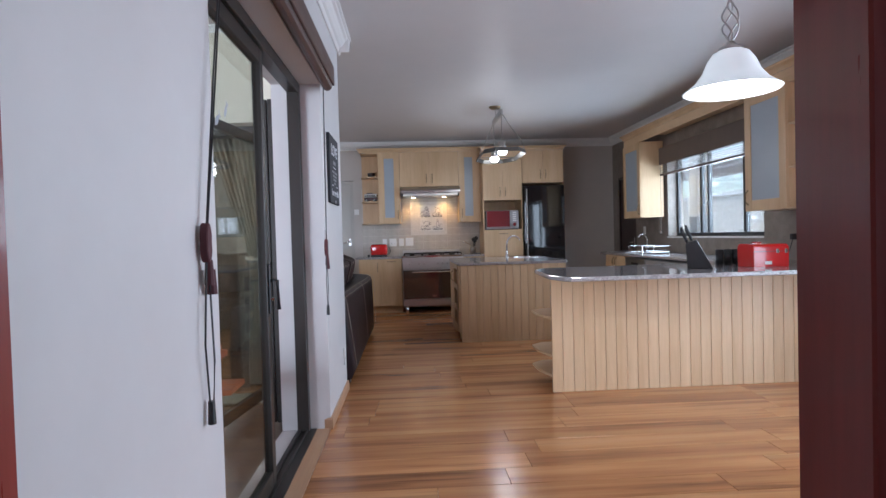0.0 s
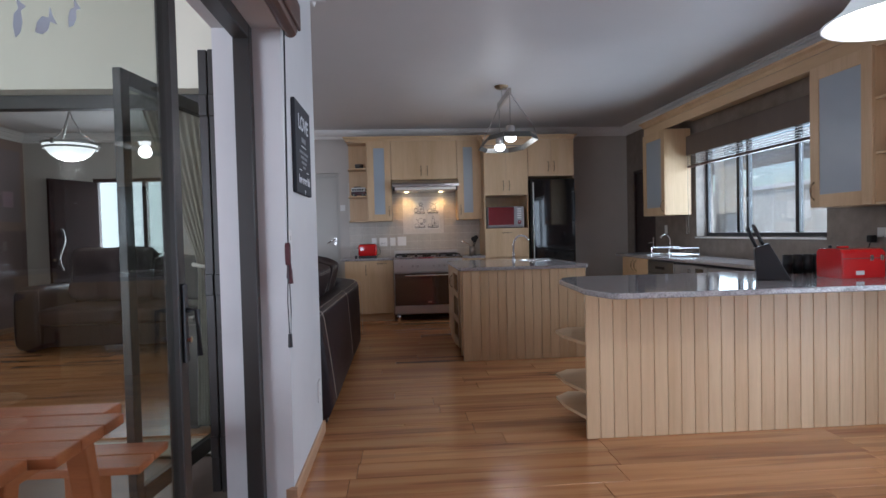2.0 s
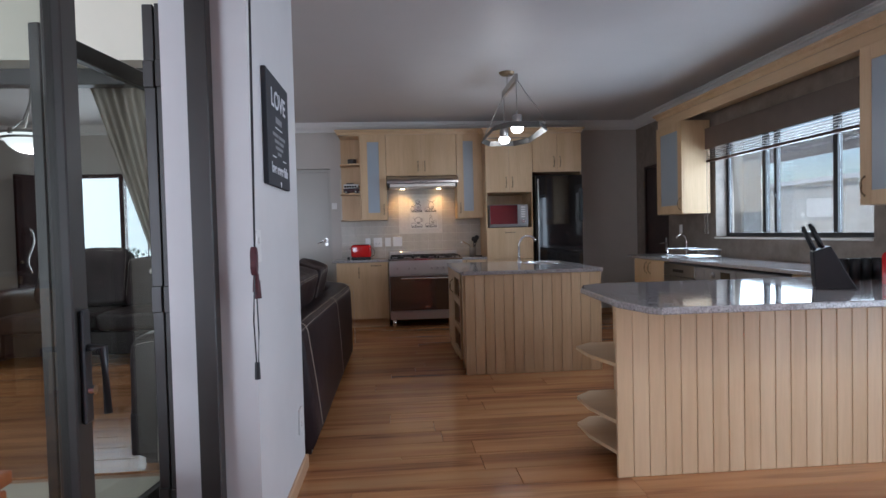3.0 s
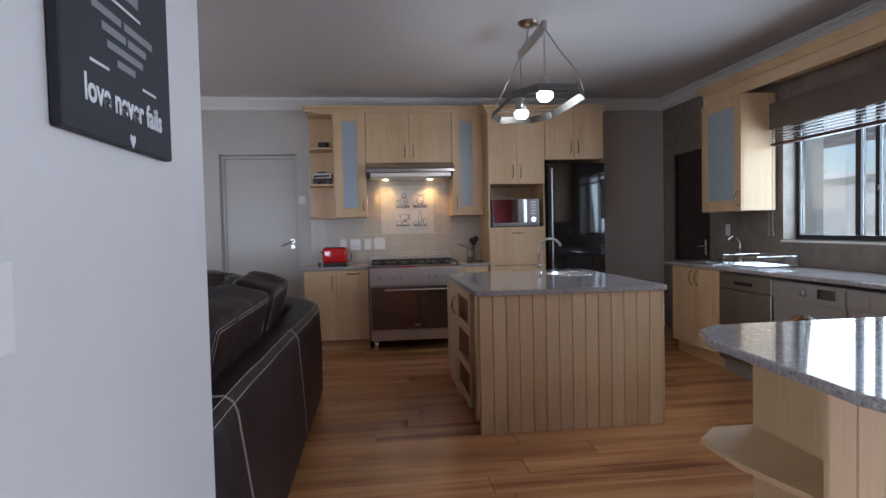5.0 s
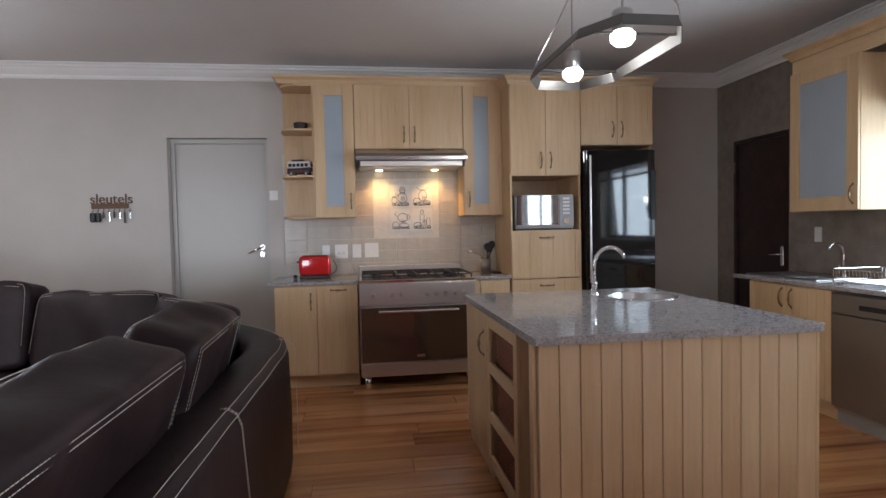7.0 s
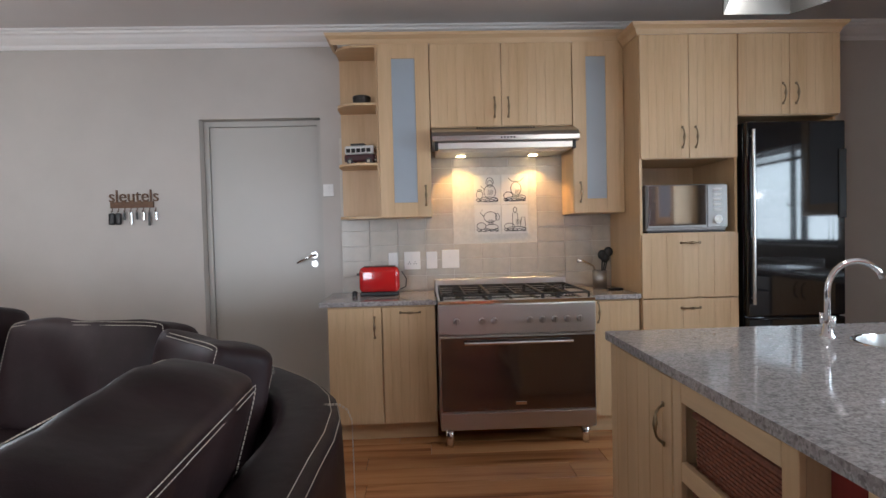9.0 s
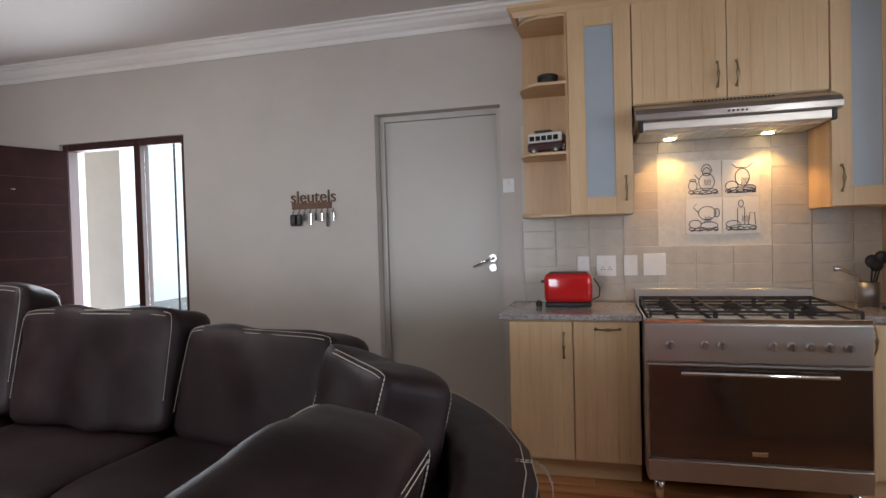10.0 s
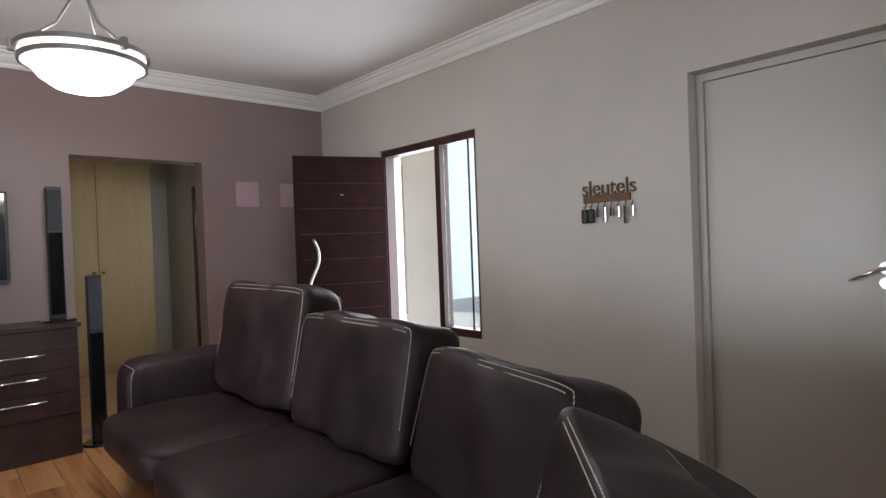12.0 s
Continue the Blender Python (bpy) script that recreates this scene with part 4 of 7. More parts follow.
# ---------------------------------------------------------------- peninsula
PX0, PY0, PY1 = 1.79, 4.245, 4.86
p = thing("breakfast_peninsula", (3.0, 4.5, 0), "maple peninsula with boarded front and open end shelves", "peninsula")
bm = nb()
box(bm, PX0 + 0.22, RIGHT - 0.001, PY0 + 0.021, PY1, 0.0, 0.868)
part("body", bm, "maple", p)
n = 30
bw = (RIGHT - 0.002 - PX0) / n
for q in range(n):
    a = PX0 + q * bw
    part("board", one(a + 0.0012, a + bw - 0.0012, PY0, PY0 + 0.02, 0.0, 0.868, 0.003), "maple_board", p)
for z in (0.12, 0.275, 0.565):
    bm = nb()
    prism(bm, [(PX0 + 0.22, PY0 + 0.021), (PX0 + 0.22, PY1), (PX0 + 0.06, PY1), (PX0 - 0.05, PY1 - 0.10), (PX0 - 0.05, PY0 + 0.30), (PX0 + 0.02, PY0 + 0.021)], z - 0.018, z)
    bmesh.ops.recalc_face_normals(bm, faces=bm.faces)
    part("end_shelf", bm, "maple_h", p)
bm = nb()
prism(bm, [(1.80, 3.87), (1.84, 3.83), (RIGHT - 0.001, 3.83), (RIGHT - 0.001, 5.03), (1.96, 5.03), (1.85, 4.95), (1.78, 4.78), (1.74, 4.10)], 0.87, 0.902)
bmesh.ops.bevel(bm, geom=[e for e in bm.edges if abs(e.verts[0].co.z - e.verts[1].co.z) < 1e-5], offset=0.007, segments=2, affect="EDGES", profile=0.5)
solid("peninsula_worktop", bm, "granite", "polished speckled grey granite breakfast bar top", "worktop")

# ---------------------------------------------------------------- kitchen window side
XF = 3.765          # front plane of the base units
XU = 4.02          # front plane of the wall units


def socket_plate(at, w, h, face, label, switches=1, holes=0):
    """A white switch or socket plate on a wall; face is its outward direction in plan."""
    turn = {(-1, 0): -90, (0, -1): 0, (1, 0): 90}[face]
    with placed(at[0], at[1], at[2], turn):
        t = thing("wall_plate", (0, 0, 0), label, "socket" if holes else "switch")
        part("plate", one(-w / 2, w / 2, -0.009, -0.0005, -h / 2, h / 2, 0.003, 2), "white_plastic", t)
        for k in range(switches):
            x = (k + 0.5) / switches * w * 0.7 - w * 0.35
            part("rocker", one(x - 0.008, x + 0.008, -0.0125, -0.0092, -0.012 + h * 0.18, 0.012 + h * 0.18, 0.002), "white_plastic", t)
        for k in range(holes):
            bm = nb()
            x = (k + 0.5) / holes * w * 0.7 - w * 0.35
            for dx, dz in ((0, 0.006), (-0.009, -0.008), (0.009, -0.008)):
                cyl(bm, (x + dx, -0.0092, dz - h * 0.12), (x + dx, -0.0098, dz - h * 0.12), 0.004, seg=8)
            part("pin_holes", bm, "black", t)
    return t


# base units along the window wall, far end first
with placed(XF, 8.62, 0, -90):
    c = thing("base_cabinet", (0.3, 0.3, 0), "pale maple base cabinet with two doors beside the dishwasher", "cabinet")
    carcass(0.0, 0.84, 0.12, 0.868, 0.595, c)
    part("plinth", one(0.0, 0.84, 0.05, 0.58, 0, 0.12), "maple_y", c)
    for a, b, hx in ((0.002, 0.42, 0.37), (0.42, 0.838, 0.47)):
        d = part("door", grooved_front(a, b, 0.123, 0.862), "maple", c)
        bow_handle(hx, 0.77, True, d, -0.019)
    c = thing("base_cabinet", (3.3, 0.3, 0), "pale maple corner base cabinet under the worktop", "cabinet")
    carcass(2.99, 3.74, 0.12, 0.868, 0.595, c)
    part("plinth", one(2.99, 3.74, 0.05, 0.58, 0, 0.12), "maple_y", c)
    for a, b in ((2.992, 3.365), (3.365, 3.738)):
        d = part("door", grooved_front(a, b, 0.123, 0.862), "maple", c)
        bow_handle(b - 0.05, 0.77, True, d, -0.019)

    w = thing("dishwasher", (1.19, 0.3, 0), "grey steel dishwasher under the worktop", "dishwasher")
    part("body", one(0.848, 1.538, 0.0, 0.59, 0.09, 0.855, 0.003), "silver", w)
    part("door", one(0.848, 1.538, -0.03, -0.001, 0.115, 0.72, 0.005), "steel_grey", w)
    d = part("control_strip", one(0.848, 1.538, -0.03, -0.001, 0.725, 0.852, 0.005), "steel_grey", w)
    part("grip", one(1.07, 1.31, -0.034, -0.0305, 0.765, 0.795, 0.002), "black", d)
    part("kick_plate", one(0.853, 1.533, 0.02, 0.55, 0.0, 0.088), "silver", w)

    for x0, label, kind in ((1.55, "silver front-loading washing machine with a dark porthole", "washing machine"), (2.27, "silver tumble dryer with a dark porthole", "dryer")):
        w = thing(kind.replace(" ", "_"), (x0 + 0.3, 0.3, 0), label, kind)
        part("body", one(x0, x0 + 0.71, -0.02, 0.57, 0.015, 0.848, 0.01, 2), "silver", w)
        part("control_panel", one(x0 + 0.004, x0 + 0.706, -0.03, -0.0205, 0.715, 0.842, 0.004), "silver", w)
        part("drawer", one(x0 + 0.02, x0 + 0.19, -0.036, -0.0305, 0.735, 0.825, 0.003), "silver", w)
        part("display", one(x0 + 0.47, x0 + 0.63, -0.0335, -0.0305, 0.755, 0.82, 0.001), "black_gloss", w)
        part("dial", cyl(nb(), (x0 + 0.34, -0.03, 0.782), (x0 + 0.34, -0.052, 0.782), 0.028, 0.024, 24), "silver", w, smooth=True)
        bm = nb()
        N = 40
        prof = [(0.165, -0.02), (0.172, -0.045), (0.19, -0.052), (0.208, -0.045), (0.213, -0.02)]
        lathe(bm, [(r, -h) for r, h in prof], (0, 0, 0), N, pose(x0 + 0.355, 0, 0.43, 90, 0, 0))
        part("door_ring", bm, "chrome", w, "chrome door ring", smooth=True)
        bm = nb()
        lathe(bm, [(0.165, 0.03), (0.14, 0.045), (0.09, 0.058), (0.0, 0.062)], (0, 0, 0), N, pose(x0 + 0.355, 0, 0.43, 90, 0, 0))
        part("porthole", bm, "black_gloss", w, smooth=True)
        part("door_grip", one(x0 + 0.31, x0 + 0.40, -0.062, -0.046, 0.60, 0.64, 0.006, 2), "chrome", w)
        part("kick_vent", one(x0 + 0.03, x0 + 0.68, -0.024, -0.0205, 0.03, 0.10, 0.001), "steel_grey", w)

bm = nb()
prism(bm, [(XF - 0.04, 5.034), (RIGHT - 0.001, 5.034), (RIGHT - 0.001, 8.84), (XF + 0.0, 8.84), (XF - 0.04, 8.80)], 0.87, 0.902)
bmesh.ops.bevel(bm, geom=[e for e in bm.edges if abs(e.verts[0].co.z - e.verts[1].co.z) < 1e-5], offset=0.006, segments=2, affect="EDGES", profile=0.5)
solid("window_worktop", bm, "granite", "long speckled grey granite worktop under the window", "worktop")
solid("tile_splashback", one(RIGHT - 0.011, RIGHT - 0.001, 4.30, 8.84, 0.904, 1.128), "wall_dark", "low taupe tiled splashback under the window", "splashback")

# wall units by the window
with placed(XU, 8.48, 0, -90):
    c = thing("wall_cabinet", (0.3, 0.15, 1.39), "maple wall cabinet with frosted glass door beside the window", "cabinet")
    carcass(0.0, 0.64, 1.39, 2.43, 0.327, c)
    glass_front(0.002, 0.638, 1.392, 2.428, c, handle=(0.598, 1.50))
with placed(XU, 5.26, 0, -90):
    c = thing("wall_cabinet", (0.3, 0.15, 1.36), "maple wall cabinet with frosted glass door and brass handle", "cabinet")
    carcass(0.0, 0.62, 1.36, 2.43, 0.327, c)
    glass_front(0.002, 0.618, 1.362, 2.428, c, handle=(0.045, 1.49))
    c = thing("corner_shelf", (0.75, 0.15, 1.36), "rounded open maple end shelf holding small ornaments", "shelf unit")
    part("back_panel", one(0.627, 0.96, 0.317, 0.327, 1.36, 2.43), "maple", c)
    for z in (1.376, 1.715, 2.08, 2.43):
        bm = nb()
        pts = [(0.627, 0.316), (0.627, 0.0)]
        for k in range(9):
            a = math.pi / 2 * k / 8
            pts.append((0.70 + 0.26 * math.sin(a), 0.26 - 0.26 * math.cos(a)))
        pts.append((0.96, 0.316))
        prism(bm, pts, z - 0.016, z)
        bmesh.ops.recalc_face_normals(bm, faces=bm.faces)
        part("shelf", bm, "maple_h", c)
    # on the shelves
    v = thing("succulent_pot", (0.80, 0.13, 1.376), "small green succulent in a white square pot", "plant")
    part("pot", one(0.755, 0.855, 0.085, 0.175, 1.377, 1.455, 0.006, 2), "pot", v)
    rg = random.Random(3)
    for k in range(16):
        a, ti = rg.random() * 6.28, 0.15 + rg.random() * 0.6
        L = 0.05 + rg.random() * 0.035
        base = Vector((0.805, 0.13, 1.45))
        tip = base + Vector((math.cos(a) * math.sin(ti), math.sin(a) * math.sin(ti), math.cos(ti))) * L
        part("leaf", tube(nb(), [base, (base + tip) / 2, tip], [0.007, 0.009, 0.001], 6), "leaf", v, smooth=True)
    v = thing("glass_vase", (0.80, 0.13, 1.715), "clear glass on a white foot, an ornament", "vase")
    part("foot", lathe(nb(), [(0.0, 1.716), (0.028, 1.716), (0.035, 1.75), (0.03, 1.78), (0.0, 1.785)], (0.80, 0.13, 0), 20), "pot", v, smooth=True)
    part("glass", lathe(nb(), [(0.03, 1.785), (0.034, 1.82), (0.034, 1.89), (0.032, 1.89), (0.032, 1.82), (0.028, 1.786)], (0.80, 0.13, 0), 20), "glass", v, smooth=True)
    v = thing("berry_bowl", (0.80, 0.13, 2.08), "small dark bowl of dried berries", "ornament")
    part("bowl", lathe(nb(), [(0.0, 2.081), (0.03, 2.081), (0.05, 2.105), (0.046, 2.107), (0.0, 2.09)], (0.80, 0.13, 0), 20), "tin", v, smooth=True)
    for k in range(12):
        bm = nb()
        bmesh.ops.create_icosphere(bm, subdivisions=1, radius=0.011, matrix=Matrix.Translation((0.80 + 0.035 * math.cos(k * 2.4) * (k % 3) / 2.2, 0.13 + 0.035 * math.sin(k * 2.4) * (k % 3) / 2.2, 2.108 + 0.006 * (k % 2))))
        part("berry", bm, "tin", v, smooth=True)

# pelmet over the window joining the wall units
t = thing("pelmet", (4.1, 6.7, 2.52), "maple pelmet board running over the window between the cabinets", "pelmet")
part("board", one(XU + 0.001, XU + 0.02, 4.30, 8.479, 2.431, 2.53, 0.002), "maple_y", t)
with placed(XU, 8.48, 0, -90):
    crown(0.0, 4.18, 2.531, 0.327, True, True, t)
part("top_board", one(XU + 0.02, RIGHT - 0.001, 5.262, 7.838, 2.514, 2.529), "maple_y", t)

# window
g = thing("window_1", (4.53, 6.8, 1.13), "black framed kitchen window with sliding panes", "window", kind="structure")
WX0, WX1 = 4.515, 4.555
bm = nb()
for y0, y1, z0, z1 in ((5.57, 7.79, 1.12, 1.165), (5.57, 7.79, 2.155, 2.2), (5.57, 5.615, 1.165, 2.155), (7.745, 7.79, 1.165, 2.155)):
    box(bm, WX0, WX1, y0, y1, z0, z1, 0.003)
part("window_frame", bm, "frame_black", g)
for y, w in ((7.10, 0.055), (6.92, 0.04), (6.12, 0.055)):
    part("mullion", one(WX0 - 0.004, WX1 + 0.004, y - w / 2, y + w / 2, 1.166, 2.154, 0.003), "frame_black", g)
part("window_sill", one(RIGHT - 0.02, WX0 - 0.001, 5.56, 7.80, 1.102, 1.1195, 0.003), "cornice", g)
part("catch", cyl(nb(), (WX0 - 0.005, 6.92, 1.50), (WX0 - 0.03, 6.88, 1.54), 0.008, seg=8), "black", g)
for y0, y1 in ((5.616, 6.09), (6.15, 6.898), (6.942, 7.07), (7.13, 7.744)):
    ob = part("pane", one(WX0 + 0.018, WX0 + 0.023, y0, y1, 1.166, 2.154), "glass", g)
    ob.visible_shadow = False

b = thing("venetian_blind", (4.42, 6.8, 2.0), "dark wooden venetian blind drawn up over the window", "blind")
part("head_rail", one(4.30, 4.362, 5.62, 7.93, 2.23, 2.285, 0.003), "slat", b)
part("valance", one(4.285, 4.299, 5.60, 7.95, 2.10, 2.33, 0.003), "slat", b)
for k in range(5):
    z = 1.995 + 0.024 * k
    part("slat", one(4.31, 4.352, 5.63, 7.92, z, z + 0.003, 0.001, 1, pose(0, 0, 0)), "slat", b)
part("bottom_rail", one(4.298, 4.354, 5.63, 7.92, 1.955, 1.98, 0.003), "blind", b)
for y in (7.80, 7.86):
    part("cord", tube(nb(), [(4.29, y, 2.25), (4.285, y + 0.005, 1.7), (4.287, y, 1.2)], 0.0025, 5), "slat", b)
    part("cord_end", cyl(nb(), (4.287, y, 1.2), (4.287, y, 1.16), 0.004, 0.008, 8), "slat", b)

# dark door at the far end of the window wall
d = thing("door_2", (4.42, 9.4, 0), "dark brown timber back door, closed", "door", kind="structure")
part("door_frame", box(box(one(4.387, 4.45, 8.961, 9.0, 0, 2.108), 4.387, 4.45, 9.69, 9.729, 0, 2.108), 4.387, 4.45, 9.0, 9.69, 2.07, 2.108), "wenge", d)
l = part("door_leaf", one(4.41, 4.45, 9.002, 9.688, 0.005, 2.068, 0.003), "wenge", d)
part("handle", tube(nb(), [(4.40, 9.06, 1.03), (4.36, 9.06, 1.03), (4.355, 9.08, 1.03), (4.355, 9.17, 1.025)], 0.008, 8), "chrome", l, smooth=True)
part("handle_plate", one(4.392, 4.3995, 9.04, 9.08, 0.93, 1.10, 0.003), "chrome", l)
for z in (0.3, 1.8):
    part("hinge", cyl(nb(), (4.37, 9.695, z), (4.37, 9.695, z + 0.1), 0.008, seg=8), "brass", d)

# garden door of the dining side, closing the room
g = thing("window_2", (4.5, 2.2, 0), "dark framed glazed garden door", "window", kind="structure")
bm = nb()
for y0, y1, z0, z1 in ((1.15, 3.25, 0.0, 0.05), (1.15, 3.25, 2.05, 2.1), (1.15, 1.21, 0.05, 2.05), (3.19, 3.25, 0.05, 2.05), (2.16, 2.24, 0.05, 2.05)):
    box(bm, 4.49, 4.54, y0, y1, z0, z1)
part("window_frame", bm, "aluminium", g)
for y0, y1 in ((1.21, 2.16), (2.24, 3.19)):
    ob = part("pane", one(4.51, 4.516, y0, y1, 0.05, 2.05), "glass", g)
    ob.visible_shadow = False

socket_plate((RIGHT - 0.0, 4.97, 1.14), 0.12, 0.12, (-1, 0), "white double wall socket with a black plug", 1, 1)
socket_plate((RIGHT - 0.0, 8.62, 1.21), 0.075, 0.12, (-1, 0), "white light switch beside the back door")
v = thing("appliance_plug", (4.34, 5.02, 1.12), "black plug and cable hanging from the socket", "plug")
part("plug", one(4.30, 4.355, 5.0, 5.05, 1.09, 1.145, 0.01, 2), "black", v)
part("cable", tube(nb(), [(4.32, 5.03, 1.09), (4.31, 5.06, 1.0), (4.30, 5.10, 0.94), (4.25, 5.12, 0.912), (4.12, 5.05, 0.910)], 0.004, 6), "black", v, smooth=True)

# things on the window worktop and the bar
gooseneck("sink_tap", (4.25, 8.22, 0.902), 180, "chrome gooseneck tap at the kitchen sink", 0.25, 0.14)
k = thing("drop_in_sink", (4.02, 8.35, 0.902), "stainless drop-in kitchen sink with drainer", "sink")
part("rim", one(3.82, 4.22, 8.0, 8.76, 0.9025, 0.909, 0.003, 2), "steel", k)
part("bowl", one(3.86, 4.18, 8.36, 8.72, 0.9095, 0.9105), "steel_grey", k)
for q in range(6):
    part("drainer_rib", one(3.87, 4.17, 8.04 + 0.045 * q, 8.055 + 0.045 * q, 0.9095, 0.913, 0.001), "steel", k)

r = thing("dish_rack", (4.0, 7.65, 0.902), "white wire dish rack on the worktop", "dish rack")
rx0, rx1, ry0, ry1 = 3.83, 4.20, 7.38, 7.86
for z in (0.925, 1.0):
    part("rim_wire", tube(nb(), [(rx0, ry0, z), (rx1, ry0, z), (rx1, ry1, z), (rx0, ry1, z)], 0.0035, 6, True), "chrome", r)
for q in range(17):
    y = ry0 + 0.02 + q * (ry1 - ry0 - 0.04) / 16
    part("plate_wire", tube(nb(), [(rx0, y, 1.0), (rx0 + 0.01, y, 0.925), (rx1 - 0.01, y, 0.925), (rx1, y, 1.0)], 0.0022, 5), "chrome", r)
for x, y in ((rx0, ry0), (rx1, ry0), (rx0, ry1), (rx1, ry1)):
    part("post", tube(nb(), [(x, y, 0.903), (x, y, 1.0)], 0.0035, 6), "chrome", r)

k = thing("knife_block", (3.04, 4.30, 0.902), "slanted black knife block with black-handled knives", "knife block")
with placed(2.96, 4.36, 0.9025, -28):
    bm = nb()
    prof = [(0.0, 0.0), (0.19, 0.0), (0.07, 0.225), (-0.012, 0.195)]
    a = [bm.verts.new((x, -0.055, z)) for x, z in prof]
    b2 = [bm.verts.new((x, 0.055, z)) for x, z in prof]
    for q in range(4):
        bm.faces.new((a[q], a[(q + 1) % 4], b2[(q + 1) % 4], b2[q]))
    bm.faces.new(a)
    bm.faces.new(b2[::-1])
    bmesh.ops.recalc_face_normals(bm, faces=bm.faces)
    bmesh.ops.bevel(bm, geom=bm.edges[:], offset=0.004, segments=1, affect="EDGES")
    part("block", bm, "black", k)
    for q in range(6):
        y = -0.036 + 0.036 * (q % 3)
        o = 0.012 if q < 3 else 0.05
        x0, z0 = -0.012 + o, 0.198 + o * 0.37
        tip = (x0 - 0.046 - 0.006 * (q % 2), y, z0 + 0.10 + 0.012 * (q % 3))
        part("knife_handle", tube(nb(), [(x0, y, z0), ((x0 + tip[0]) / 2, y, (z0 + tip[2]) / 2), tip], [0.009, 0.011, 0.01], 8), "black", k, smooth=True)

v = thing("bread_bin", (3.59, 4.33, 0.902), "red enamel bread bin with chrome latches", "bread bin")
with placed(3.59, 4.34, 0.9025, 4):
    bm = nb()
    prof = [(-0.10, 0.0), (0.11, 0.0), (0.11, 0.155), (0.10, 0.172), (0.08, 0.18), (-0.055, 0.18), (-0.08, 0.174), (-0.10, 0.155)]
    a = [bm.verts.new((-0.155, y, z)) for y, z in prof]
    b2 = [bm.verts.new((0.155, y, z)) for y, z in prof]
    n = len(prof)
    for q in range(n):
        bm.faces.new((a[q], a[(q + 1) % n], b2[(q + 1) % n], b2[q]))
    bm.faces.new(a)
    bm.faces.new(b2[::-1])
    bmesh.ops.recalc_face_normals(bm, faces=bm.faces)
    bmesh.ops.bevel(bm, geom=bm.edges[:], offset=0.004, segments=2, affect="EDGES")
    part("body", bm, "red", v, smooth=False)
    part("lid_seam", one(-0.157, 0.157, -0.103, -0.1005, 0.118, 0.122), "black", v)
    for x in (0.05, 0.125):
        part("latch", one(x - 0.012, x + 0.012, -0.108, -0.1008, 0.105, 0.138, 0.003), "chrome", v)
    part("lid_knob", one(-0.10, -0.03, -0.02, 0.01, 0.181, 0.194, 0.005, 2), "red", v)
    part("name_plate", one(-0.06, 0.0, -0.1025, -0.1005, 0.02, 0.045, 0.001), "white_plastic", v)
v = thing("cutlery_caddy", (3.55, 4.72, 0.902), "dark four-part cutlery caddy", "caddy")
for q in range(4):
    x = 3.44 + q * 0.075
    part("cup", lathe(nb(), [(0.0, 0.9035), (0.033, 0.9035), (0.034, 1.03), (0.031, 1.03), (0.03, 0.91), (0.0, 0.908)], (x, 4.74, 0), 16), "black", v, smooth=True)
part("bottle", lathe(nb(), [(0.0, 0.9035), (0.028, 0.9035), (0.03, 1.02), (0.012, 1.05), (0.012, 1.085), (0.0, 1.09)], (3.745, 4.72, 0), 16), "black", v, smooth=True)

# back worktop
v = thing("toaster", (0.16, 9.78, 0.902), "red enamel two-slot toaster with black base", "toaster")
bm = one(0.0, 0.29, 9.68, 9.84, 0.925, 1.10, 0.035, 4)
part("shell", bm, "red", v, smooth=True)
part("base", one(0.006, 0.284, 9.685, 9.835, 0.903, 0.93, 0.006), "black", v)
part("slot_plate", one(0.03, 0.26, 9.715, 9.805, 1.094, 1.104, 0.003), "black", v)
part("lever", one(-0.022, 0.002, 9.745, 9.775, 1.04, 1.056, 0.003), "black", v)
part("cable", tube(nb(), [(0.28, 9.8, 0.93), (0.33, 9.82, 0.95), (0.335, 9.86, 1.0), (0.30, 9.93, 1.05)], 0.004, 6), "black", v, smooth=True)
part("lever_knob", lathe(nb(), [(0, 0.904), (0.018, 0.904), (0.02, 0.93), (0.0, 0.94)], (-0.035, 9.72, 0), 10), "black", v)
v = thing("utensil_holder", (1.80, 9.80, 0.902), "wire utensil holder with black ladles", "utensil holder")
part("pot", lathe(nb(), [(0.0, 0.9035), (0.05, 0.9035), (0.052, 1.03), (0.048, 1.03), (0.047, 0.91), (0.0, 0.908)], (1.78, 9.80, 0), 20), "steel_grey", v, smooth=True)
part("spoon", tube(nb(), [(1.77, 9.80, 0.95), (1.73, 9.79, 1.06), (1.64, 9.77, 1.10), (1.60, 9.765, 1.105)], [0.005, 0.005, 0.012, 0.016], 8), "chrome", v, smooth=True)
for x, z in ((1.80, 1.14), (1.845, 1.16), (1.82, 1.12)):
    bm = tube(nb(), [(1.79, 9.80, 0.93), ((1.79 + x) / 2, 9.80, 1.03), (x, 9.80, z - 0.03)], 0.005, 6)
    bmesh.ops.create_uvsphere(bm, u_segments=10, v_segments=8, radius=0.036, matrix=Matrix.LocRotScale((x, 9.80, z), None, (1, 0.5, 1)))
    part("ladle", bm, "black", v, smooth=True)
part("phone_stand", one(1.80, 1.90, 9.64, 9.70, 0.903, 0.912, 0.003), "black", v)

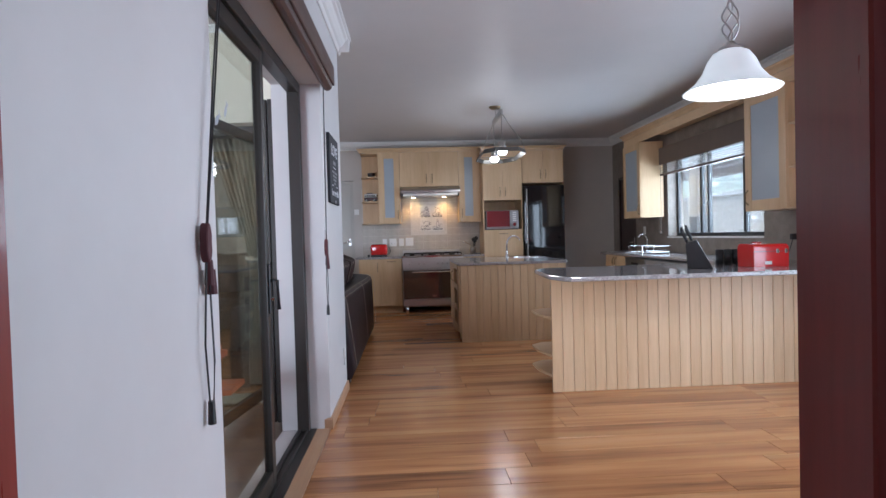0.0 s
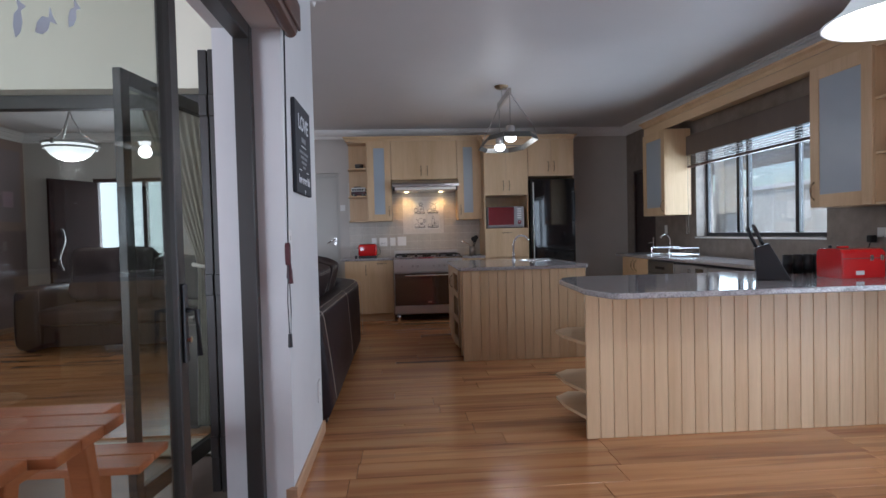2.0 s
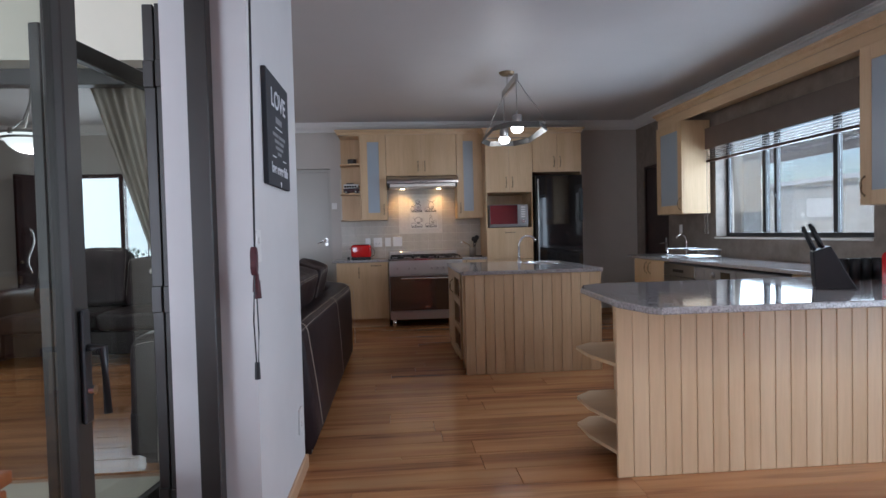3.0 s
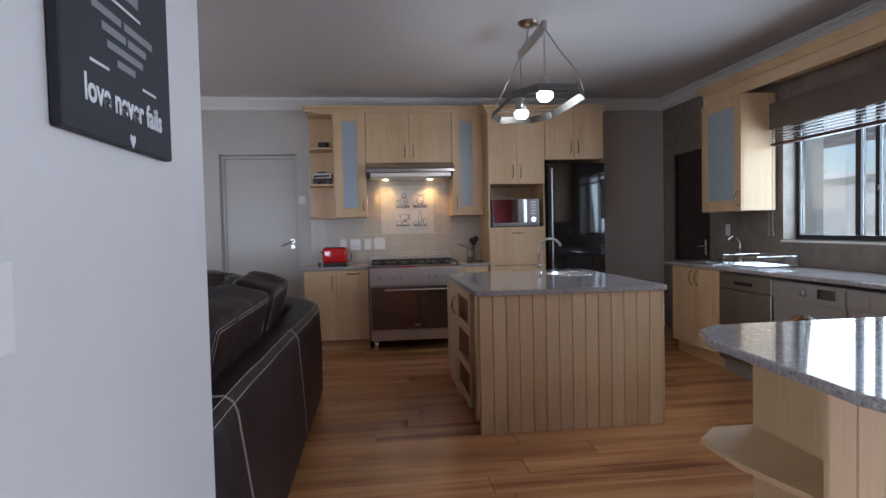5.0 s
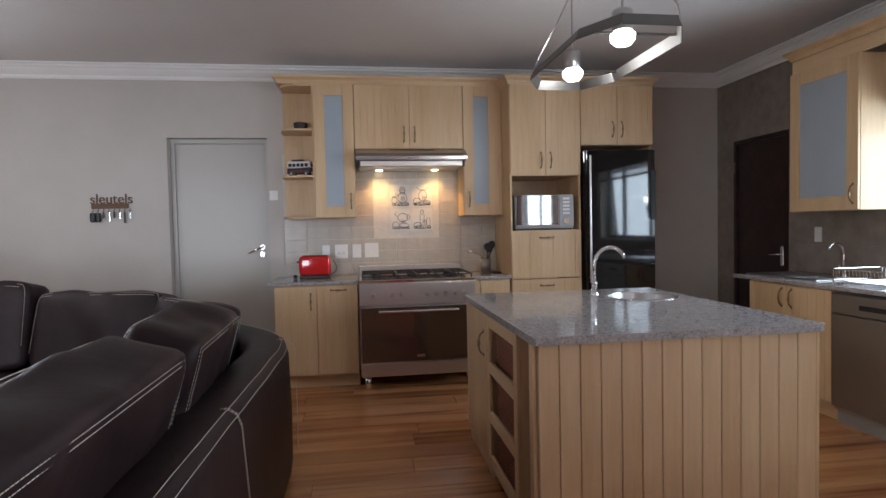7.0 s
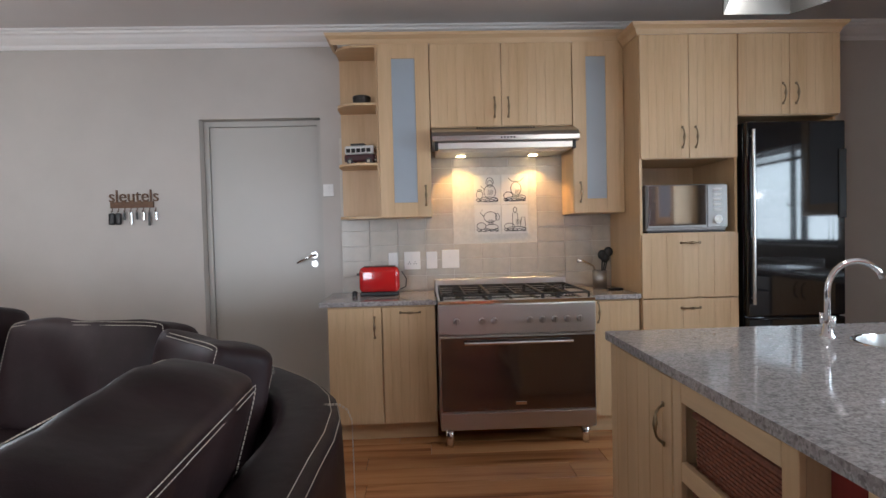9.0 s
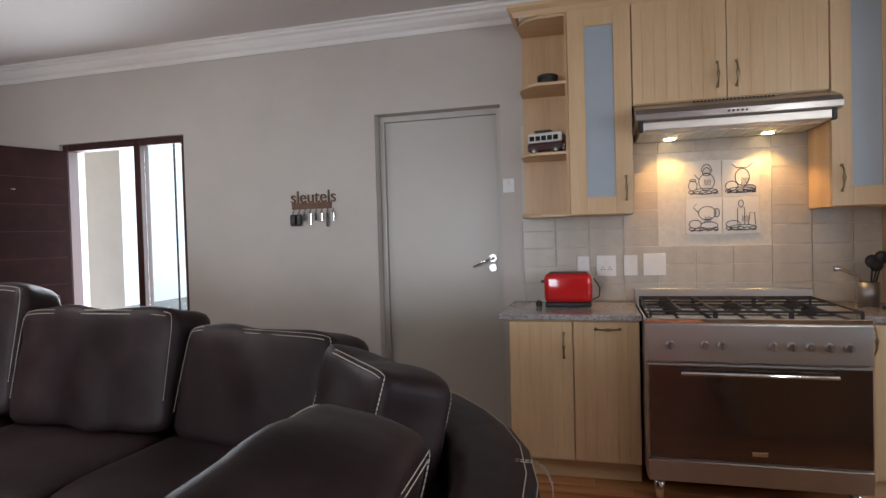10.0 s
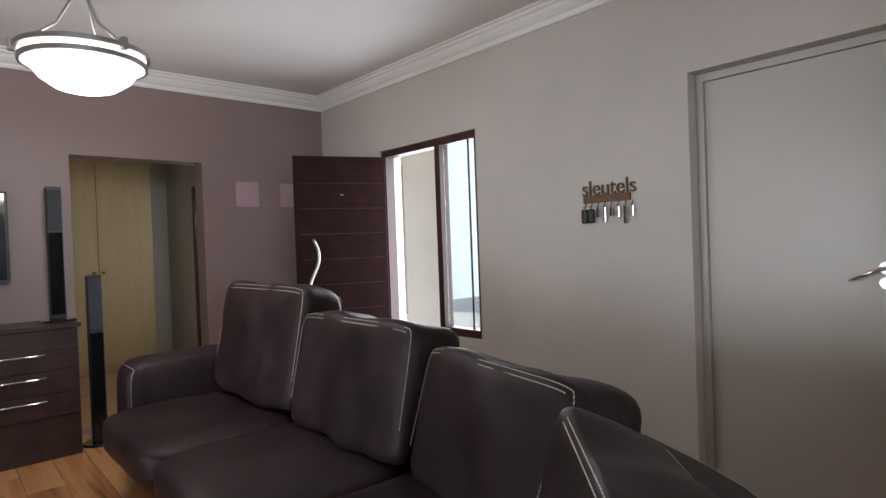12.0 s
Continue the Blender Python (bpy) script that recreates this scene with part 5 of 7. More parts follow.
socket_plate((0.235, 9.984, 1.13), 0.075, 0.115, (0, -1), "white single switch on the tiles")
socket_plate((0.38, 9.984, 1.125), 0.125, 0.13, (0, -1), "white double wall socket on the tiles", 1, 2)
socket_plate((0.53, 9.984, 1.125), 0.085, 0.125, (0, -1), "white cooker switch on the tiles")
socket_plate((0.675, 9.984, 1.13), 0.135, 0.135, (0, -1), "white isolator plate on the tiles")
socket_plate((-0.245, 10.0, 1.655), 0.08, 0.09, (0, -1), "white light switch beside the inner door")
socket_plate((-1.74, 10.0, 0.33), 0.12, 0.13, (0, -1), "white wall socket low on the lounge wall", 1, 1)

# tin and toy bus on the open shelf
v = thing("round_tin", (0.03, 9.82, 2.215), "small round dark tin on the shelf", "tin")
part("tin_body", lathe(nb(), [(0.0, 2.216), (0.06, 2.216), (0.063, 2.22), (0.063, 2.262), (0.0, 2.262)], (0.045, 9.80, 0), 28), "tin", v, smooth=False)
part("lid", lathe(nb(), [(0.066, 2.262), (0.066, 2.28), (0.06, 2.286), (0.0, 2.288)], (0.045, 9.80, 0), 28), "tin", v, smooth=False)
v = thing("toy_bus", (0.03, 9.80, 1.81), "maroon and white toy camper bus with a roof rack", "toy bus")
with placed(0.03, 9.80, 1.811, -12):
    part("lower_body", one(-0.115, 0.115, -0.045, 0.045, 0.02, 0.072, 0.012, 3), "bus_red", v)
    part("upper_body", one(-0.113, 0.11, -0.042, 0.042, 0.073, 0.132, 0.014, 3), "pot", v)
    for q in range(5):
        part("side_window", one(-0.098 + q * 0.038, -0.068 + q * 0.038, -0.0445, -0.0415, 0.084, 0.112, 0.001), "black_gloss", v)
    for y in (-0.02, 0.02):
        part("windscreen", one(0.1085, 0.1115, y - 0.016, y + 0.016, 0.084, 0.113, 0.001), "black_gloss", v)
    for x in (-0.07, 0.07):
        for y in (-0.042, 0.042):
            wh = part("wheel", cyl(nb(), (x, y - 0.008, 0.0225), (x, y + 0.008, 0.0225), 0.0225, seg=18), "black", v)
            part("hub_cap", cyl(nb(), (x, y - 0.0095, 0.0225), (x, y + 0.0095, 0.0225), 0.011, seg=12), "chrome", wh)
    part("bumper", one(0.113, 0.122, -0.044, 0.044, 0.022, 0.034, 0.003), "pot", v)
    part("roof_rack", one(-0.07, 0.03, -0.03, 0.03, 0.134, 0.148, 0.002), "tin", v)
    for y in (-0.026, 0.026):
        part("headlight", cyl(nb(), (0.114, y, 0.05), (0.119, y, 0.05), 0.009, seg=12), "chrome", v)

# ---------------------------------------------------------------- splashback tiles
t = thing("tiled_splashback", (0.9, 10.0, 0.9), "beige rectangular tiles with four drawn picture tiles", "splashback")
part("grout_bed", one(-0.155, 1.928, 9.9905, 9.9995, 0.903, 2.03), "grout", t)
tile_me = {}
TW, TH = 0.215, 0.112
for row in range(11):
    z = 0.905 + row * TH
    x = -0.153
    while x < 1.926:
        w = min(TW, 1.926 - x)
        if z > 1.43 and (x + w < 0.53 or x > 1.56):
            x += TW
            continue
        if not (x + w > 0.862 and x < 1.29 and z + TH > 1.30 and z < 1.745):
            key = round(w, 3)
            if key not in tile_me:
                bm = one(0, w - 0.004, 9.984, 9.9903, 0, TH - 0.004, 0.0012)
                bm.transform(AT[-1])
                me = bpy.data.meshes.new("tile")
                bm.to_mesh(me)
                bm.free()
                me.materials.append(M["tile"])
                tile_me[key] = me
            ob = new("tile", tile_me[key])
            ob.parent = t
            ob.matrix_parent_inverse = Matrix.Translation(-HOME[t.name])
            ob.location = (x * PLAN, 0, z)
        x += TW
for q, (x, z) in enumerate(((0.866, 1.526), (1.078, 1.526), (0.866, 1.306), (1.078, 1.306))):
    tl = part("picture_tile", one(x, x + 0.208, 9.982, 9.9903, z, z + 0.216, 0.0015), "deco", t, "pale tile with a dark kitchen drawing")
    bm = nb()
    cx, cz, Y = x + 0.104, z + 0.09, 9.9812

    def oval(a, b, rx, rz, start=0, end=360, n=20, r=0.0024):
        tube(bm, [(a + rx * math.cos(radians(start + (end - start) * k / n)), Y, b + rz * math.sin(radians(start + (end - start) * k / n))) for k in range(n + 1)], r, 5)

    def stroke(*pts, r=0.0024):
        tube(bm, [(a, Y, b) for a, b in pts], r, 5)

    for k in range(5):
        oval(cx - 0.07 + 0.034 * k, cz - 0.058 - 0.004 * (k % 2), 0.016, 0.008)
    for k in range(4):
        stroke((cx - 0.075 + 0.045 * k, cz - 0.072), (cx - 0.05 + 0.045 * k, cz - 0.068))
    for k in range(6):
        stroke((cx + 0.005 + 0.007 * k, cz - 0.025 + 0.006 * (k % 2)), (cx + 0.009 + 0.007 * k, cz + 0.018 - 0.004 * (k % 3)), r=0.0014)
    if q == 0:
        oval(cx + 0.02, cz, 0.045, 0.05, 0, 360)
        oval(cx + 0.02, cz + 0.06, 0.03, 0.045, 0, 180)
        oval(cx - 0.06, cz - 0.02, 0.025, 0.03)
        oval(cx - 0.06, cz + 0.012, 0.018, 0.007)
        oval(cx + 0.02, cz + 0.045, 0.022, 0.008)
        oval(cx + 0.02, cz + 0.05, 0.022, 0.035, 0, 180)
        oval(cx + 0.01, cz - 0.055, 0.07, 0.018)
        stroke((cx - 0.02, cz + 0.015), (cx - 0.05, cz + 0.045))
    elif q == 1:
        oval(cx + 0.01, cz + 0.02, 0.04, 0.05)
        stroke((cx - 0.05, cz + 0.1), (cx - 0.02, cz + 0.075), (cx + 0.04, cz + 0.075), (cx + 0.07, cz + 0.1))
        oval(cx - 0.05, cz - 0.03, 0.035, 0.028)
        oval(cx + 0.05, cz - 0.045, 0.035, 0.018)
        oval(cx, cz - 0.055, 0.075, 0.016)
    elif q == 2:
        oval(cx + 0.02, cz + 0.035, 0.05, 0.04)
        stroke((cx - 0.03, cz + 0.04), (cx - 0.06, cz + 0.07), (cx - 0.04, cz + 0.09))
        oval(cx - 0.05, cz - 0.03, 0.035, 0.025)
        oval(cx + 0.03, cz - 0.04, 0.05, 0.022)
        oval(cx + 0.075, cz + 0.035, 0.015, 0.025)
    else:
        stroke((cx - 0.02, cz - 0.04), (cx - 0.02, cz + 0.06), (cx + 0.02, cz + 0.06), (cx + 0.02, cz - 0.04))
        oval(cx, cz + 0.085, 0.014, 0.02)
        oval(cx - 0.045, cz - 0.035, 0.04, 0.022)
        stroke((cx + 0.04, cz - 0.04), (cx + 0.05, cz + 0.03), (cx + 0.075, cz + 0.03), (cx + 0.08, cz - 0.04))
        oval(cx + 0.01, cz - 0.055, 0.075, 0.016)
    part("drawing", bm, "ink", tl, "dark line drawing of kitchen things")

# ---------------------------------------------------------------- doors of the back wall
d = thing("door_1", (-0.75, 10.1, 0), "closed greige flush inner door with lever handle", "door", kind="structure")
part("door_frame", box(box(one(-1.204, -1.165, 10.09, 10.20, 0, 2.183), -0.335, -0.297, 10.09, 10.20, 0, 2.183), -1.165, -0.335, 10.09, 10.20, 2.145, 2.183), "doorpaint", d)
l = part("door_leaf", one(-1.163, -0.337, 10.11, 10.15, 0.006, 2.143, 0.002), "doorpaint", d)
part("handle", tube(nb(), [(-0.385, 10.11, 1.18), (-0.385, 10.06, 1.18), (-0.395, 10.053, 1.18), (-0.515, 10.053, 1.125)], 0.009, 10), "chrome", l, smooth=True)
part("rose", cyl(nb(), (-0.385, 10.11, 1.18), (-0.385, 10.10, 1.18), 0.026, seg=24), "steel", l)
part("key_rose", cyl(nb(), (-0.385, 10.11, 1.115), (-0.385, 10.10, 1.115), 0.026, seg=24), "steel", l)
structure("inner_door_backing", one(-1.3, -0.2, 10.252, 10.30, -0.1, 2.4), "wall", "plain wall behind the inner door")

d = thing("door_3", (-3.7, 10.1, 0), "dark mahogany front door standing open with a wavy handle", "door", kind="structure")
bm = nb()
for x0, x1, z0, z1 in ((-4.058, -4.0, 0.0, 2.163), (-3.33, -3.268, 0.0, 2.163), (-2.872, -2.822, 0.642, 2.163), (-4.0, -3.33, 2.11, 2.163), (-3.268, -2.872, 2.11, 2.163), (-3.268, -2.872, 0.642, 0.70)):
    box(bm, x0, x1, 10.03, 10.13, z0, z1, 0.004)
part("door_frame", bm, "mahogany_dark", d)
ob = part("side_light_glass", one(-3.266, -2.874, 10.075, 10.08, 0.702, 2.108), "glass", d)
ob.visible_shadow = False
bm = nb()
for x0, x1, z0, z1 in ((-2.965, -2.875, 0.70, 2.11),):
    box(bm, x0, x0 + 0.012, 10.05, 10.065, z0, z1, 0.002)
part("sash_bar", bm, "frame_black", d)
with placed(-3.985, 10.0, 0, -111):
    l = part("door_leaf", one(0.0, 0.80, -0.022, 0.022, 0.006, 2.105, 0.003), "mahogany", d)
    for k in range(9):
        part("plank_line", one(0.03, 0.77, 0.0221, 0.0228, 0.2 + 0.21 * k, 0.203 + 0.21 * k), "wenge", l)
    pts = []
    for k in range(21):
        s_ = k / 20
        pts.append((0.66 + 0.045 * math.sin(s_ * 2 * math.pi), 0.06, 0.86 + 0.56 * s_))
    bm = tube(nb(), pts, 0.014, 10)
    for k in (3, 17):
        cyl(bm, pts[k], (pts[k][0], 0.02, pts[k][2]), 0.008, seg=8)
    part("wavy_handle", bm, "steel", l, "wavy brushed steel pull handle", smooth=True)
    part("peephole", one(0.38, 0.41, 0.0222, 0.027, 1.78, 1.79, 0.001), "chrome", l)
    part("lock", cyl(nb(), (0.77, 0.022, 1.0), (0.77, 0.05, 1.0), 0.018, seg=14), "brass", l)

g = thing("window_3", (-4.65, 10.47, 0.65), "small dark framed window in the porch wall", "window", kind="structure")
bm = nb()
for y0, y1, z0, z1 in ((10.28, 10.66, 0.65, 0.70), (10.28, 10.66, 2.10, 2.15), (10.28, 10.32, 0.70, 2.10), (10.61, 10.66, 0.70, 2.10)):
    box(bm, -4.66, -4.60, y0, y1, z0, z1)
part("window_frame", bm, "mahogany_dark", g)
for z in (1.12, 1.68):
    part("stay", tube(nb(), [(-4.59, 10.61, z), (-4.56, 10.52, z + 0.01), (-4.53, 10.46, z - 0.04)], 0.008, 6), "frame_black", g)
part("pane", one(-4.635, -4.63, 10.321, 10.609, 0.701, 2.099), "glass", g)
v = thing("porch_lamp", (-3.02, 10.9, 2.1), "white glass porch ceiling lamp", "lamp")
part("shade", lathe(nb(), [(0.03, 2.22), (0.06, 2.16), (0.085, 2.05), (0.08, 2.04), (0.05, 2.15)], (-3.02, 10.9, 0), 20), "pot", v, smooth=True)
part("stem", cyl(nb(), (-3.02, 10.9, 2.22), (-3.02, 10.9, 2.55), 0.012, seg=10), "frame_black", v)

# key rack
v = thing("key_rack", (-1.70, 10.0, 1.578), "rusty cut-out word key rack with hanging keys", "key rack")
part("rail", one(-1.88, -1.558, 9.985, 9.998, 1.558, 1.603, 0.002), "keyrack", v)
cu = bpy.data.curves.new("word", "FONT")
cu.body, cu.size, cu.extrude, cu.align_x = "sleutels", 0.125, 0.005, "CENTER"
tmp = new("word", cu)
me = bpy.data.meshes.new_from_object(tmp.evaluated_get(bpy.context.evaluated_depsgraph_get()))
bpy.data.objects.remove(tmp)
bm = nb()
bm.from_mesh(me)
bm.transform(pose(-1.705, 9.992, 1.603, 90, 0, 0))
part("word", bm, "keyrack", v, "rusty cut-out lettering")
rg = random.Random(8)
for k in range(8):
    x = -1.865 + 0.046 * k
    part("hook", tube(nb(), [(x, 9.99, 1.558), (x, 9.985, 1.533), (x, 9.972, 1.528), (x, 9.968, 1.54)], 0.003, 6), "keyrack", v)
    L = 0.05 + 0.05 * rg.random()
    if k < 2:
        part("key_fob", one(x - 0.022, x + 0.022, 9.968, 9.984, 1.438, 1.523, 0.012, 2), "black", v)
    else:
        part("key", one(x - 0.009, x + 0.009, 9.974, 9.979, 1.528 - L, 1.526, 0.002), "chrome" if k % 2 else "black", v)

# ---------------------------------------------------------------- start doorway
d = thing("door_4", (0.7, 0.37, 0), "red mahogany door frame of the starting doorway", "door frame", kind="structure")
part("jamb", one(0.235, 0.27, 0.312, 0.424, 0, 2.03, 0.003), "mahogany_z", d)
part("jamb", one(1.141, 1.176, 0.312, 0.424, 0, 2.03, 0.003), "mahogany_z", d)
part("lintel", one(0.235, 1.176, 0.312, 0.424, 2.03, 2.063, 0.003), "mahogany_z", d)

# ---------------------------------------------------------------- folding glass doors
FX0, FX1 = -0.068, -0.012
d = thing("window_4", (-0.08, 2.3, 0), "bronze aluminium folding glass doors, partly open", "glass door", kind="structure")
bm = nb()
for y0, y1, z0, z1 in ((1.50, 1.55, 0.0, 2.189), (3.56, 3.619, 0.0, 2.189), (1.55, 3.56, 2.125, 2.189)):
    box(bm, FX0 - 0.01, FX1 + 0.01, y0, y1, z0, z1, 0.003)
part("door_frame", bm, "aluminium", d)
part("floor_track", box(box(one(FX0 - 0.02, FX1 + 0.05, 1.50, 3.62, -0.012, 0.006), FX0, FX0 + 0.012, 1.55, 3.56, 0.006, 0.02), FX1 - 0.012, FX1, 1.55, 3.56, 0.006, 0.02), "aluminium", d)
part("threshold", one(FX1 + 0.051, SIDE, 1.50, 3.62, -0.012, 0.004, 0.002), "skirt", d)


def leaf(length, z1, parent, handle_at=None):
    """A glazed leaf along local x from 0, in an aluminium frame."""
    bm = nb()
    s = 0.062
    for x0, x1, z0, zz in ((0, s, 0.03, z1), (length - s, length, 0.03, z1), (s, length - s, 0.03, 0.11), (s, length - s, z1 - 0.07, z1)):
        box(bm, x0, x1, -0.021, 0.021, z0, zz, 0.003)
    f = part("leaf_frame", bm, "aluminium", parent)
    ob = part("pane", one(s, length - s, -0.003, 0.003, 0.11, z1 - 0.07), "tinted", f)
    ob.visible_shadow = False
    if handle_at is not None:
        part("handle_plate", one(handle_at - 0.016, handle_at + 0.016, -0.032, -0.0215, 0.86, 1.10, 0.003), "frame_black", f)
        part("handle", tube(nb(), [(handle_at, -0.03, 1.02), (handle_at, -0.065, 1.02), (handle_at, -0.07, 0.88)], 0.009, 8), "frame_black", f, smooth=True)
        part("lock_cylinder", cyl(nb(), (handle_at, -0.03, 0.93), (handle_at, -0.045, 0.93), 0.01, seg=12), "chrome", f)
    return f


with placed(-0.04, 1.555, 0, 90):
    f = leaf(1.17, 2.12, d, 1.14)
    fish = [(0.0, 0.0), (0.02, 0.012), (0.045, 0.014), (0.065, 0.004), (0.085, 0.018), (0.082, 0.0), (0.085, -0.018), (0.065, -0.004), (0.045, -0.014), (0.02, -0.012)]
    for k, (x, z, sc, a) in enumerate(((0.415, 1.610, 0.9, 75), (0.475, 1.640, 1.0, 40), (0.595, 1.690, 0.9, 60), (0.235, 1.690, 1.3, 70))):
        bm = nb()
        prism(bm, [(px * sc, pz * sc) for px, pz in fish], 0.0, 0.0008)
        bm.transform(pose(x, -0.0032, z, 90, 0, 0) @ pose(0, 0, 0, 0, 0, a))
        part("fish_sticker", bm, "sticker", f, "frosted fish-shaped sticker")
for k, x in enumerate((-0.218, -0.268)):
    with placed(x, 3.70 + 0.01 * k, 0, 90):
        f = leaf(0.70, 2.12, d)
        for z in (0.25, 1.02, 1.86):
            part("hinge", one(-0.012, 0.0, -0.02, 0.02, z - 0.05, z + 0.05, 0.003), "aluminium", f)

# roller blind box over the doors, its cords and cord winders
b = thing("roman_blind", (0.17, 2.4, 2.1), "dark mahogany roller blind box over the glass doors", "blind")
part("head_box", one(SIDE + 0.001, SIDE + 0.075, 1.30, 3.66, 2.215, 2.30, 0.01, 2), "blind", b)
part("front_fascia", one(SIDE + 0.076, SIDE + 0.09, 1.29, 3.67, 2.19, 2.31, 0.004), "blind", b)
part("rolled_slats", tube(nb(), [(SIDE + 0.045, 1.33, 2.185), (SIDE + 0.045, 3.64, 2.185)], 0.034, 12), "blind", b)
for y, up, slant in ((3.56, 0.0, 0.0), (1.38, 0.05, 0.20)):
    zt = 2.17
    bm = nb()
    for o in (-0.006, 0.006):
        tube(bm, [(SIDE + 0.03, y + o + slant, zt), (SIDE + 0.025, y + o * 1.5 - 0.01 + slant * 0.42, 1.6 + up), (SIDE + 0.022, y + o * 0.5 - 0.02, 1.19 + up)], 0.0028, 5)
    part("cord", bm, "black", b)
    bm = nb()
    prism(bm, [(0.021 * math.cos(a_ * math.pi / 8) * (1.0 - 0.18 * (abs(math.sin(a_ * math.pi / 8)) < 0.3)), 0.052 * math.sin(a_ * math.pi / 8)) for a_ in range(16)], -0.011, 0.011, pose(SIDE + 0.02, y - 0.024, 1.16 + up, 90, 0, 90))
    bmesh.ops.bevel(bm, geom=bm.edges[:], offset=0.003, segments=1, affect="EDGES")
    part("cord_winder", bm, "cord", b)
    for o, l_ in ((-0.012, 0.0), (0.006, 0.025)):
        part("tassel", cyl(nb(), (SIDE + 0.022, y + o, 1.115 + up - l_), (SIDE + 0.022, y + o, 1.05 + up - l_), 0.010, 0.014, 10), "cord", b)
    bm = nb()
    tube(bm, [(SIDE + 0.02, y - 0.025, 1.12 + up), (SIDE + 0.018, y - 0.05, 0.95), (SIDE + 0.018, y - 0.03, 0.80), (SIDE + 0.02, y - 0.01, 0.78), (SIDE + 0.02, y + 0.01, 0.90), (SIDE + 0.02, y - 0.01, 1.10 + up)], 0.0028, 5)
    part("cord_loop", bm, "black", b)
    part("cord_weight", cyl(nb(), (SIDE + 0.018, y - 0.02, 0.80), (SIDE + 0.018, y - 0.02, 0.74), 0.009, 0.011, 10), "black", b)

socket_plate((SIDE, 3.665, 1.21), 0.075, 0.12, (1, 0), "white light switch on the pale wall", 1)
socket_plate((SIDE, 4.47, 0.30), 0.085, 0.13, (1, 0), "white wall socket low on the pale wall", 1, 1)

# picture
v = thing("wall_picture", (SIDE + 0.015, 4.055, 1.68), "charcoal canvas with white lettering about love", "picture")
part("canvas", one(SIDE + 0.001, SIDE + 0.022, 3.82, 4.29, 1.458, 1.925, 0.003), "canvas", v)


def lettering(text, size, y, z, width=None):
    cu = bpy.data.curves.new("text", "FONT")
    cu.body, cu.size, cu.extrude, cu.align_x, cu.offset = text, size, 0.0006, "CENTER", 0.0016
    tmp = new("text", cu)
    me = bpy.data.meshes.new_from_object(tmp.evaluated_get(bpy.context.evaluated_depsgraph_get()))
    bpy.data.objects.remove(tmp)
    bm = nb()
    bm.from_mesh(me)
    if width:
        xs = [w.co.x for w in bm.verts]
        bm.transform(Matrix.Diagonal((width / (max(xs) - min(xs)), 1, 1, 1)))
    bm.transform(pose(SIDE + 0.0235, y, z, 90, 0, 90))
    return part("lettering", bm, "print", v, "white printed lettering")


lettering("LOVE", 0.105, 4.055, 1.79, 0.30)
lettering("love never fails", 0.060, 4.055, 1.512, 0.34)
for z, h, spans in ((1.742, 0.026, ((-0.075, 0.075),)), (1.708, 0.005, ((-0.085, 0.085),)), (1.676, 0.014, ((-0.15, -0.02), (-0.005, 0.15))), (1.650, 0.014, ((-0.11, 0.0), (0.012, 0.11))), (1.624, 0.013, ((-0.09, 0.09),)), (1.600, 0.013, ((-0.045, 0.045),)), (1.580, 0.005, ((-0.165, -0.085), (0.085, 0.165)))):
    for a, b in spans:
        part("text_bar", one(SIDE + 0.0222, SIDE + 0.0232, 4.055 + 0.88 * a, 4.055 + 0.88 * b, z - h / 2, z + h / 2), "print_grey" if h > 0.01 else "print", v, "grey line of small print")
part("heart", prism(nb(), [(0.0, -0.014), (0.012, 0.001), (0.0115, 0.009), (0.006, 0.011), (0.0, 0.006), (-0.006, 0.011), (-0.0115, 0.009), (-0.012, 0.001)], 0, 0.001, pose(SIDE + 0.0225, 4.07, 1.472, 90, 0, 90)), "print", v)

# ---------------------------------------------------------------- sofa
SX, SYB, SXL, SYN, R = 0.175, 8.78, -3.86, 4.74, 1.35


def rounded(center, half, m=None, k=5.0, n=8, wob=0.0, seed=0.0):
    """A stuffed cushion: a box with soft swollen faces and slight wrinkles."""
    bm = nb()
    bmesh.ops.create_cube(bm, size=2.0)
    bmesh.ops.subdivide_edges(bm, edges=bm.edges[:], cuts=n, use_grid_fill=True)
    for w in bm.verts:
        q = w.co
        r = (abs(q.x) ** k + abs(q.y) ** k + abs(q.z) ** k) ** (1 / k)
        p = q / r
        p = Vector((p.x * half[0], p.y * half[1], p.z * half[2]))
        if wob:
            p += p.normalized() * wob * noise.noise(p * 5 + Vector((seed, 2 * seed, 0)))
        w.co = p
    mm = Matrix.Translation(center) @ (m if m is not None else Matrix())
    bm.transform(mm)
    return bm


def seam(points, center, half, m=None, k=5.0, r=0.0016, scale=1.004):
    """A stitched thread on a cushion's edge, in the cushion's own cube coordinates; short stitches with gaps."""
    bm = nb()
    mm = Matrix.Translation(center) @ (m if m is not None else Matrix())
    pts = []
    for a, b in zip(points, points[1:]):
        for i in range(26):
            q = Vector(a).lerp(Vector(b), i / 26)
            rr = (abs(q.x) ** k + abs(q.y) ** k + abs(q.z) ** k) ** (1 / k)
            q = q / rr * scale
            pts.append(mm @ Vector((q.x * half[0], q.y * half[1], q.z * half[2])))
    stitch(bm, pts, r)
    return bm


